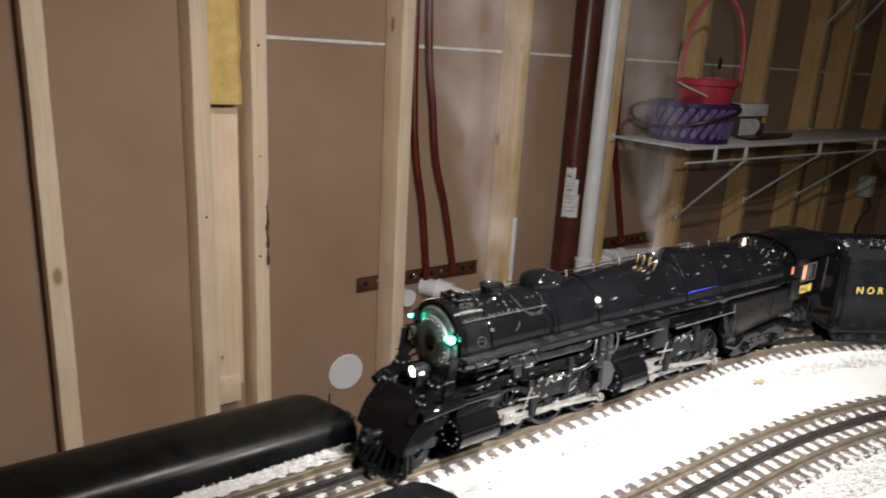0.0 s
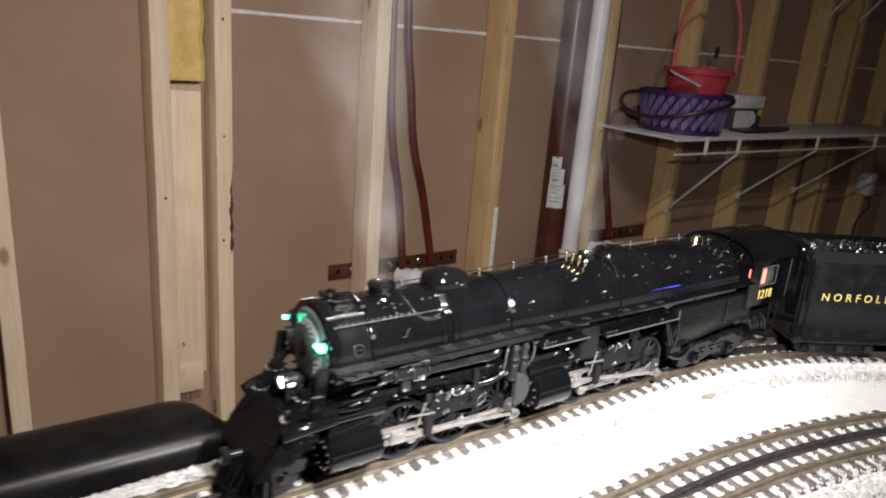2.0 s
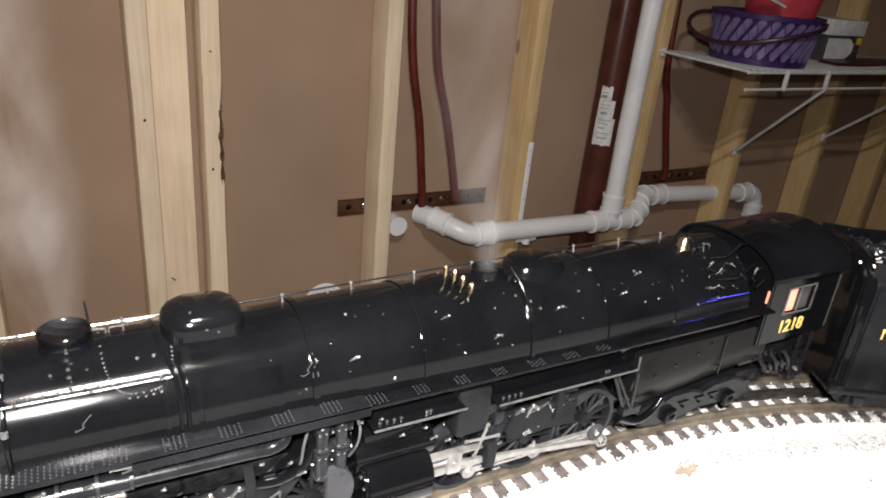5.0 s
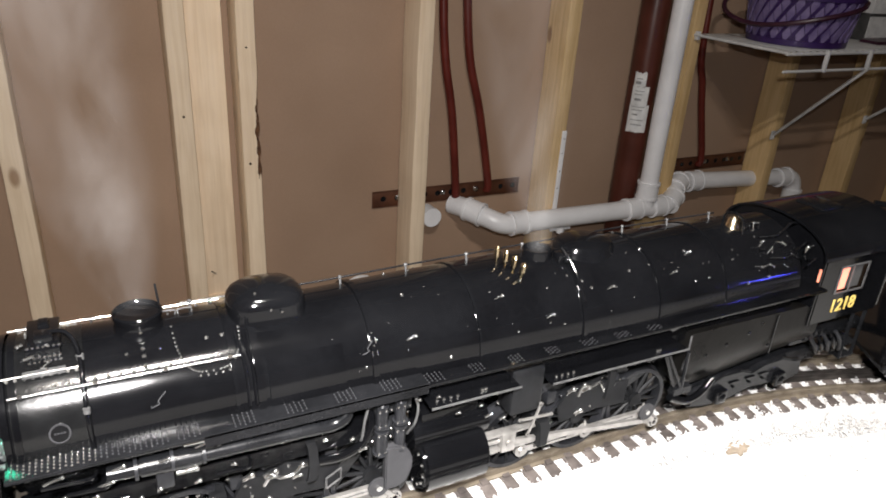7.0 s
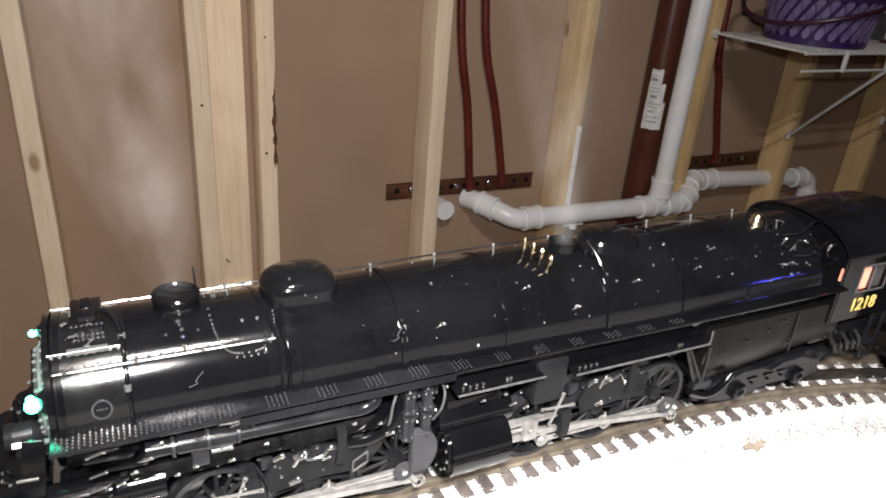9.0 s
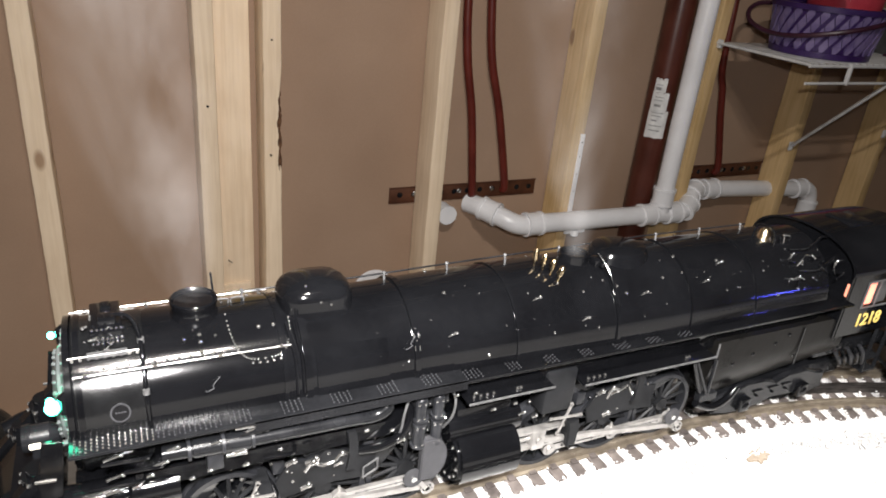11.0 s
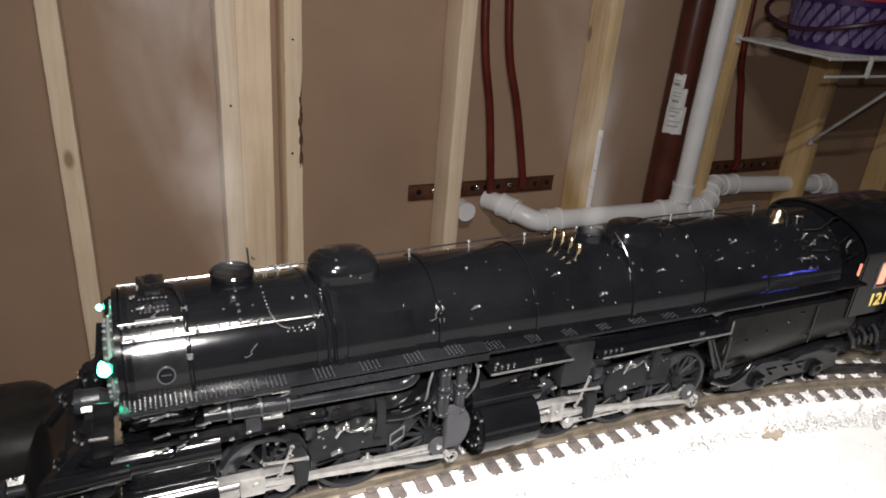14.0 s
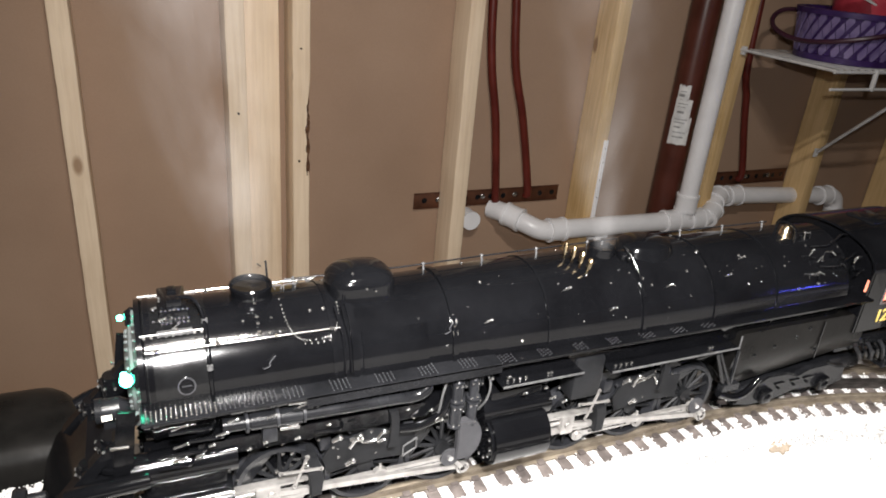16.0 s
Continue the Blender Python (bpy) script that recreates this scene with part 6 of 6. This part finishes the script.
# ---- ballast ----
def stones(name, spots, low, high, material, label, seed, ribbon=None):
    """Many small broken stones as one mesh."""
    rg = np.random.default_rng(seed)
    n = len(spots)
    base = np.array([(1, 0, 0), (-1, 0, 0), (0, 1, 0), (0, -1, 0), (0, 0, 1), (0, 0, -1)], float)
    faces = np.array([(0, 2, 4), (2, 1, 4), (1, 3, 4), (3, 0, 4), (2, 0, 5), (1, 2, 5), (3, 1, 5), (0, 3, 5)])
    size = rg.uniform(low, high, (n, 1, 1)) * rg.uniform(0.65, 1.2, (n, 6, 1))
    q = rg.normal(size=(n, 4))
    q /= np.linalg.norm(q, axis=1, keepdims=True)
    w, x, y, z = q.T
    rot = np.stack([np.stack([1 - 2 * (y * y + z * z), 2 * (x * y - w * z), 2 * (x * z + w * y)], 1),
                    np.stack([2 * (x * y + w * z), 1 - 2 * (x * x + z * z), 2 * (y * z - w * x)], 1),
                    np.stack([2 * (x * z - w * y), 2 * (y * z + w * x), 1 - 2 * (x * x + y * y)], 1)], 1)
    v = np.einsum("nij,nkj->nki", rot, base[None] * size) + spots[:, None, :]
    f = faces[None] + 6 * np.arange(n)[:, None, None]
    me = bpy.data.meshes.new(name)
    verts, polys = v.reshape(-1, 3).tolist(), f.reshape(-1, 3).tolist()
    if ribbon:
        # the packed bed that the loose stones lie on
        line, s0, s1, near, far = ribbon
        count, first = int((s1 - s0) / 0.004), len(verts)
        for i in range(count + 1):
            p, a = line(s0 + (s1 - s0) * i / count)
            for u, z in ((-near + 0.006, 0.8952), (-0.033, 0.9080), (-0.0295, 0.9105), (-0.009, 0.9109), (0.009, 0.9109), (0.0295, 0.9105), (0.033, 0.9080), (far - 0.008, 0.8952)):
                k = 0.003 * noise.noise((p.x * 130, u * 200, 3)) if abs(u) > 0.031 else 0
                verts.append((p.x - math.sin(a) * (u + k), p.y + math.cos(a) * (u + k), z + 0.0005 * noise.noise((p.x * 400, u * 300, 1))))
            if i:
                for k in range(7):
                    q = first + 8 * i + k
                    polys.append((q - 8, q - 7, q + 1, q))
    me.from_pydata(verts, [], polys)
    me.materials.append(material)
    return tagged(new(name, me), label, "ballast", kind="stuff")


def bed(line, s0, s1, near, far, count, seed, wide=1.0):
    """Places for stones: heaped between the sleepers, thinning down a ragged shoulder."""
    rg = np.random.default_rng(seed)
    out = []
    while len(out) < count:
        s = rg.uniform(s0, s1)
        p, a = line(s)
        edge_n = near + 0.009 * noise.noise((p.x * 22, p.y * 22, seed)) + 0.004 * noise.noise((p.x * 90, 1, seed))
        edge_f = far + 0.008 * noise.noise((p.x * 20, 9, seed))
        u = rg.uniform(-edge_n, edge_f)
        au = abs(u) / wide
        if au > 0.029:
            lim = (edge_n if u < 0 else edge_f) / wide
            k = (au - 0.029) / max(0.004, lim - 0.029)
            z = 0.9110 - 0.0145 * k ** 0.7
        else:
            z = 0.9112
            if abs(au - 0.0172) < 0.0028 or au < 0.0026:
                continue
        ph = ((s - s0) / 0.0139) % 1
        if au < 0.0315 and 0.22 < ph < 0.78:
            if rg.random() > (0.4 if au > 0.0292 else 0.003) or au < 0.012:
                continue
            z = max(z, 0.9114)
        out.append((p.x - math.sin(a) * u, p.y + math.cos(a) * u, z + rg.normal() * 0.0008))
    return np.array(out)


stones("ballast", bed(MAIN, -0.85, 0.75, 0.041, 0.066, 92000, 3), 0.0005, 0.0012, M_BALLAST, "white crushed-stone ballast round the outer track", 5, (MAIN, -0.85, 0.75, 0.041, 0.066))
stones("ballast", bed(INNER, -0.75, 0.85, 0.054, 0.040, 62000, 7, WIDE), 0.0005, 0.0012, M_BALLAST, "white crushed-stone ballast round the inner track", 8, (INNER, -0.75, 0.85, 0.054, 0.040))
rg = np.random.default_rng(2)
scatter = np.stack([rg.uniform(-0.8, 0.2, 260), rg.uniform(-1.335, -1.262, 260), np.full(260, 0.8965)], 1)
stones("stray_stones", scatter, 0.0004, 0.0011, M_BALLAST, "stray white stones on the sheet", 9)
M_TORN = surface("torn_brown_card", (0.23, 0.19, 0.145), (0.36, 0.30, 0.235), 0.9, scale=200, bump=0.6)
bm = B()
edge = []
for k in range(22):
    a, jag = 2 * math.pi * k / 22, 1 + 0.9 * noise.noise((k * 1.37, 0.4, 2.2)) + (0.28 if k in (4, 8, 21) else 0.0)
    edge.append((-0.385 + 0.0078 * jag * math.cos(a), -1.259 + 0.0058 * jag * math.sin(a)))
prism(bm, edge, "z", 0.8968, 0.8984)
tagged(part("brown_flake", bm, M_TORN), "torn flake of brown card on the white sheet", "scrap")

# ---- wire shelf and what stands on it ----
shelf = thing("wire_shelf", (1.5, -0.15, 0.968), "white coated wire shelf on diagonal braces", "wire shelf", "wire shelves")
SX0, SX1, SD, SZ = 0.812, 2.55, 0.300, 0.968
bm = B()
tube(bm, [(0, -0.006, 0), (0, -SD + 0.004, 0), (0, -SD, -0.004)], 0.0019, 6, 1)
wire_mesh = mesh_of("deck_wire", bm, M_WHITE)


def deck(parent, x0, x1, z):
    for i in range(int((x1 - x0) / 0.0254) + 1):
        ob = new("deck_wire", wire_mesh)
        ob.parent = parent
        ob.matrix_parent_inverse = parent.matrix_world.inverted()
        ob.matrix_basis = Matrix.Translation((x0 + i * 0.0254, 0, z))


deck(shelf, SX0, SX1, SZ)
for y, z, r in ((-0.008, SZ - 0.004, 0.0032), (-0.10, SZ - 0.004, 0.003), (-0.20, SZ - 0.004, 0.003), (-SD + 0.002, SZ - 0.004, 0.0042), (-SD, SZ - 0.046, 0.0036)):
    bm = B()
    rod(bm, (SX0 - 0.004, y, z), (SX1, y, z), r, n=8)
    part("cross_rail", bm, M_WHITE, shelf)
bm = B()
rod(bm, (SX0 - 0.012, 0.0, SZ), (SX0, -SD, SZ - 0.002), 0.004, n=8)
part("end_rail", bm, M_WHITE, shelf)
# added sheet: makes the wire deck look solid and cast a full shadow
bm = B()
box(bm, SX0 + 0.012, SX1, -SD + 0.012, -0.004, SZ + 0.0019, SZ + 0.0030, 0.0004)
part("shelf_liner", bm, M_WHITE, shelf, "thin white sheet added over the wire deck")
for x in (SX0 - 0.008, 1.24, 1.68, 2.09):
    bm = B()
    box(bm, x - 0.006, x + 0.006, -0.013, 0.0, SZ - 0.013, SZ + 0.010, 0.002)
    ball(bm, (x, -0.013, SZ - 0.004), 0.0035, 8)
    part("wall_clip", bm, M_WHITE, shelf)
for (xa, za), (xb, zb) in (((1.219, 0.657), (1.125, SZ - 0.05)), ((1.667, 0.683), (1.61, SZ - 0.05)), ((2.09, 0.68), (2.05, SZ - 0.05))):
    bm = B()
    tube(bm, [(xa, -0.004, za), (xb, -SD, zb), (xb, -SD - 0.004, SZ - 0.04)], 0.0052, 8, 1)
    box(bm, xa - 0.008, xa + 0.008, -0.006, 0.0, za - 0.014, za + 0.014, 0.002)
    ball(bm, (xa, -0.007, za - 0.005), 0.004, 8)
    part("brace", bm, M_WHITE, shelf)
for x in (0.955, 1.125, 1.61, 2.05):
    bm = B()
    box(bm, x - 0.004, x + 0.004, -SD - 0.006, -SD + 0.004, SZ - 0.05, SZ + 0.004, 0.001)
    part("lip_clip", bm, M_WHITE, shelf)

upper = thing("wire_shelf", (2.4, -0.15, 1.82), "white coated wire shelf high on the wall", "wire shelf", "wire shelves")
deck(upper, 1.95, 2.65, 1.82)
for y, z in ((-0.008, 1.816), (-SD, 1.816), (-SD, 1.775)):
    bm = B()
    rod(bm, (1.94, y, z), (2.65, y, z), 0.0036, n=8)
    part("cross_rail", bm, M_WHITE, upper)
for x in (2.07, 2.33):
    bm = B()
    rod(bm, (x, -0.004, 1.415), (x - 0.03, -SD, 1.775), 0.0052, n=8)
    box(bm, x - 0.008, x + 0.008, -0.006, 0.0, 1.40, 1.43, 0.002)
    part("brace", bm, M_WHITE, upper)

# woven basket
BX, BY, BZ = 0.995, -0.165, SZ + 0.0035
bk = thing("woven_basket", (BX, BY, BZ), "round purple woven plastic basket with lilac diamonds on the wire shelf", "basket")


def basket_r(z):
    return 0.120 + 0.019 * z / 0.125


bm = B()
spin(bm, [(0.0, 0.001), (0.116, 0.001), (0.120, 0.004)] + [(basket_r(0.125 * i / 8), 0.004 + 0.121 * i / 8) for i in range(9)] + [(basket_r(0.125) - 0.004, 0.125), (0.114, 0.006), (0.0, 0.005)], Matrix.Translation((BX, BY, BZ)), 48)
part("basket_wall", bm, M_PURPLE, bk)
bm = B()
spin(bm, [(0.136, 0.112), (0.1445, 0.113), (0.1455, 0.126), (0.137, 0.127)], Matrix.Translation((BX, BY, BZ)), 48)
part("rim", bm, M_PURPLE, bk)
bm = B()
spin(bm, [(0.118, 0.0), (0.1245, 0.001), (0.1265, 0.016), (0.120, 0.017)], Matrix.Translation((BX, BY, BZ)), 48)
part("base_band", bm, M_PURPLE, bk)
diamond = {}
for row in range(4):
    z = 0.030 + row * 0.0245
    for k in range(26):
        a = 2 * math.pi * (k + 0.5 * (row % 2)) / 26
        h, w = 0.0225, 0.0105
        if row not in diamond:
            bm = B()
            r = basket_r(z)
            top, bot = basket_r(z + h) - r, basket_r(z - h) - r
            out = [(-w, 0.0, 0.0015), (0.004, -h, bot + 0.0008), (w, 0.0, 0.0015), (-0.004, h, top + 0.0008)]
            f = [bm.verts.new((o, -u, s)) for u, s, o in ((p[0], p[1], p[2] + 0.0022) for p in out)]
            g = [bm.verts.new((o, -u, s)) for u, s, o in ((p[0], p[1], p[2] - 0.003) for p in out)]
            bm.faces.new(f)
            for i in range(4):
                bm.faces.new((f[i], g[i], g[(i + 1) % 4], f[(i + 1) % 4]))
            diamond[row] = mesh_of("weave_diamond", bm, M_LILAC, 0)
        ob = new("weave_diamond", diamond[row])
        ob.parent = bk
        ob.matrix_parent_inverse = bk.matrix_world.inverted()
        ob.matrix_basis = Matrix.Translation((BX, BY, BZ + z)) @ Matrix.Rotation(a, 4, "Z") @ Matrix.Translation((basket_r(z), 0, 0))
bm = B()
pts = []
for deg, r, z in ((112, 0.140, 0.112), (122, 0.175, 0.108), (130, 0.194, 0.090), (140, 0.190, 0.066), (152, 0.166, 0.050), (170, 0.146, 0.044), (190, 0.142, 0.048), (212, 0.143, 0.058), (235, 0.145, 0.072), (260, 0.147, 0.088), (285, 0.148, 0.102), (305, 0.146, 0.112)):
    pts.append(Vector((BX + r * math.cos(radians(deg)), BY + r * math.sin(radians(deg)), BZ + z)))
tube(bm, pts, 0.0062, 8, 3)
part("folded_handle", bm, M_MAROON, bk, "dark maroon folded-down handle")
# red pail inside
pail = thing("red_pail", (BX + 0.055, BY + 0.03, BZ + 0.006), "red plastic pail with a pink bail standing in the basket", "pail")
px, py, pz = BX + 0.06, BY + 0.01, BZ + 0.008
bm = B()
spin(bm, [(0.0, 0.0), (0.075, 0.0), (0.098, 0.172), (0.108, 0.173), (0.110, 0.190), (0.104, 0.192), (0.098, 0.182), (0.0, 0.176)], Matrix.Translation((px, py, pz)), 44)
part("pail_body", bm, M_RED, pail)
bm = B()
pts = [Vector((px - 0.100 * math.cos(t), py - 0.02 + 0.045 * math.cos(t), pz + 0.185 + 0.27 * math.sin(t) ** 0.8)) for t in np.linspace(0, math.pi, 17)]
tube(bm, pts, 0.0055, 8, 3)
part("bail", bm, M_PINK, pail)
bm = B()
rgn = random.Random(3)
for k in range(30):
    a, r = rgn.uniform(0, 6.28), rgn.uniform(0, 0.085)
    bmesh.ops.create_icosphere(bm, subdivisions=1, radius=rgn.uniform(0.008, 0.016), matrix=Matrix.LocRotScale((px + r * math.cos(a), py + r * math.sin(a), pz + 0.184), Euler((a, r * 50, 0)), (1.2, 0.8, 0.5)))
tagged(part("pail_contents", bm, M_PINK, pail), kind="stuff")
bm = B()
prism(bm, [(-0.055, -0.014), (0.055, -0.018), (0.060, 0.014), (-0.05, 0.018)], "z", -0.002, 0.002)
card = part("white_card", bm, M_CARD)
card.matrix_world = Matrix.Translation((BX - 0.085, BY - 0.05, BZ + 0.168)) @ Euler((radians(18), radians(17), radians(-12))).to_matrix().to_4x4()
tagged(card, "white plastic strip lying across the basket rim", "strip")
# carton behind the basket
carton = thing("carton", (1.40, -0.10, SZ), "small black and white carton with a yellow patch on the shelf", "carton")
bm = B()
box(bm, 1.30, 1.46, -0.155, -0.055, SZ + 0.003, SZ + 0.078, 0.002)
part("lower_box", bm, M_INK, carton)
bm = B()
box(bm, 1.30, 1.464, -0.158, -0.052, SZ + 0.0785, SZ + 0.122, 0.002)
part("lid", bm, M_CARD, carton)
bm = B()
prism(bm, [(1.30, SZ + 0.012), (1.40, SZ + 0.012), (1.425, SZ + 0.03), (1.425, SZ + 0.055), (1.40, SZ + 0.07), (1.30, SZ + 0.07)], "y", -0.1572, -0.1552)
part("white_panel", bm, M_CARD, carton)
bm = B()
box(bm, 1.437, 1.459, -0.1570, -0.1552, SZ + 0.054, SZ + 0.074)
part("yellow_patch", bm, M_YELLOW, carton)
bm = B()
prev = None
for k in range(15):
    f = k / 14
    w = 0.052 * math.sin(math.pi * min(1, 0.12 + f * 0.95)) ** 0.5
    x, y = 1.26 + 0.42 * f, -0.20 + 0.05 * f
    row = [bm.verts.new((x, y - w, SZ + 0.0035)), bm.verts.new((x, y - w * 0.8, SZ + 0.011)), bm.verts.new((x, y + w * 0.8, SZ + 0.012)), bm.verts.new((x, y + w, SZ + 0.0035))]
    if prev:
        for i in range(4):
            bm.faces.new((prev[i], prev[(i + 1) % 4], row[(i + 1) % 4], row[i]))
    else:
        bm.faces.new(list(reversed(row)))
    prev = row
bm.faces.new(prev)
tagged(part("dark_bag", bm, M_MAROON), "flat dark cloth pouch lying on the wire shelf", "pouch")
bm = B()
box(bm, 1.345, 1.365, -0.004, 0.0, 1.205, 1.245, 0.001)
tagged(part("black_clip", bm, M_INK), "small black clip on the wall", "clip")

# ---- steam ----
def steam_material(dense, top, steep):
    """Thin white vapour: mostly clear, scattering where the cloud is dense, fading sideways and upwards."""
    mat, nt, b = nodes_of("steam")
    link = nt.links.new
    nt.nodes.remove(b)
    out = nt.nodes["Material Output"]
    clear = nt.nodes.new("ShaderNodeBsdfTransparent")
    white = nt.nodes.new("ShaderNodeBsdfDiffuse")
    white.inputs[0].default_value = (0.85, 0.85, 0.86, 1)
    through_light = nt.nodes.new("ShaderNodeBsdfTranslucent")
    through_light.inputs[0].default_value = (0.85, 0.85, 0.86, 1)
    both = nt.nodes.new("ShaderNodeAddShader")
    link(white.outputs[0], both.inputs[0])
    link(through_light.outputs[0], both.inputs[1])
    mix = nt.nodes.new("ShaderNodeMixShader")
    link(clear.outputs[0], mix.inputs[1])
    link(both.outputs[0], mix.inputs[2])
    tc = nt.nodes.new("ShaderNodeTexCoord")
    uv = nt.nodes.new("ShaderNodeSeparateXYZ")
    link(tc.outputs["UV"], uv.inputs[0])
    mp = nt.nodes.new("ShaderNodeMapping")
    mp.inputs["Scale"].default_value = (1, 1, 0.55)
    link(tc.outputs["Object"], mp.inputs[0])
    n1 = nt.nodes.new("ShaderNodeTexNoise")
    n1.inputs["Scale"].default_value, n1.inputs["Detail"].default_value, n1.inputs["Distortion"].default_value = 26.0, 4.0, 0.7
    link(mp.outputs[0], n1.inputs["Vector"])
    nr = nt.nodes.new("ShaderNodeMapRange")
    nr.inputs["From Min"].default_value, nr.inputs["From Max"].default_value = 0.36, 0.72
    link(n1.outputs["Fac"], nr.inputs["Value"])
    side = nt.nodes.new("ShaderNodeMath")
    side.operation = "MULTIPLY_ADD"
    side.inputs[1].default_value, side.inputs[2].default_value = 2.0, -1.0
    link(uv.outputs[0], side.inputs[0])
    sq = nt.nodes.new("ShaderNodeMath")
    sq.operation = "MULTIPLY"
    link(side.outputs[0], sq.inputs[0])
    link(side.outputs[0], sq.inputs[1])
    fall = nt.nodes.new("ShaderNodeMapRange")
    fall.interpolation_type = "SMOOTHSTEP"
    fall.inputs["From Min"].default_value, fall.inputs["From Max"].default_value = 1.0, 0.0
    link(sq.outputs[0], fall.inputs["Value"])
    rise = nt.nodes.new("ShaderNodeMapRange")
    rise.inputs["From Min"].default_value, rise.inputs["From Max"].default_value = 1.0, 0.0
    rise.inputs["To Min"].default_value, rise.inputs["To Max"].default_value = top, 1.0
    link(uv.outputs[1], rise.inputs["Value"])
    fade = nt.nodes.new("ShaderNodeMath")
    fade.operation = "POWER"
    fade.inputs[1].default_value = steep
    link(rise.outputs[0], fade.inputs[0])
    m1 = nt.nodes.new("ShaderNodeMath")
    m1.operation = "MULTIPLY"
    link(fall.outputs[0], m1.inputs[0])
    link(nr.outputs[0], m1.inputs[1])
    m2 = nt.nodes.new("ShaderNodeMath")
    m2.operation = "MULTIPLY"
    link(m1.outputs[0], m2.inputs[0])
    link(fade.outputs[0], m2.inputs[1])
    m3 = nt.nodes.new("ShaderNodeMath")
    m3.operation = "MULTIPLY"
    m3.inputs[1].default_value = dense
    link(m2.outputs[0], m3.inputs[0])
    link(m3.outputs[0], mix.inputs[0])
    link(mix.outputs[0], out.inputs["Surface"])
    return mat


def plume(foot, lean, height, w0, w1, seed, label, material):
    """A rising plume of three soft drifting veils, one behind another, wider and thinner with height."""
    t = thing("steam_plume", foot, label, "steam", "steam plumes")
    rows, cols = 40, 12
    ax, ay = 0.88, -0.47
    for k in range(3):
        verts, uvs, faces = [], [], []
        for i in range(rows + 1):
            f = i / rows
            z = foot[2] + height * f
            w = (w0 + (w1 - w0) * f ** 0.8) * (1.0 - 0.14 * k)
            deep = (k - 1) * 0.55 * w
            cx = foot[0] + lean[0] * f ** 1.25 + 0.016 * f * noise.noise((seed + k, f * 4, 0)) - ay * deep
            cy = foot[1] + lean[1] * f + 0.010 * f * noise.noise((seed + 5, f * 4, 0)) + ax * deep
            for j in range(cols + 1):
                u = j / cols * 2 - 1
                bulge = 0.25 * w * (1 - u * u) + 0.05 * w * noise.noise((u * 1.5 + seed, f * 5, k * 3.1))
                verts.append((cx + ax * u * w + ay * bulge, cy + ay * u * w - ax * bulge, z))
                uvs.append((j / cols, f))
        for i in range(rows):
            for j in range(cols):
                p = i * (cols + 1) + j
                faces.append((p, p + 1, p + cols + 2, p + cols + 1))
        me = bpy.data.meshes.new("steam_veil")
        me.from_pydata(verts, [], faces)
        layer = me.uv_layers.new(name="along")
        for loop in me.loops:
            layer.data[loop.index].uv = uvs[loop.vertex_index]
        me.materials.append(material)
        me.shade_smooth()
        ob = new("steam_veil", me)
        ob.parent = t
        ob.matrix_parent_inverse = t.matrix_world.inverted()


plume((-0.7165, YC, ZB + 0.0385), (-0.055, 0.02), 0.30, 0.009, 0.070, 3.3, "thin white steam drifting up from the chimney", steam_material(0.025, 0.3, 1.0))
plume((-0.5275, YC, ZB + 0.035), (-0.060, 0.03), 0.30, 0.006, 0.058, 8.1, "thin white steam drifting up from the second chimney", steam_material(0.021, 0.42, 2.6))
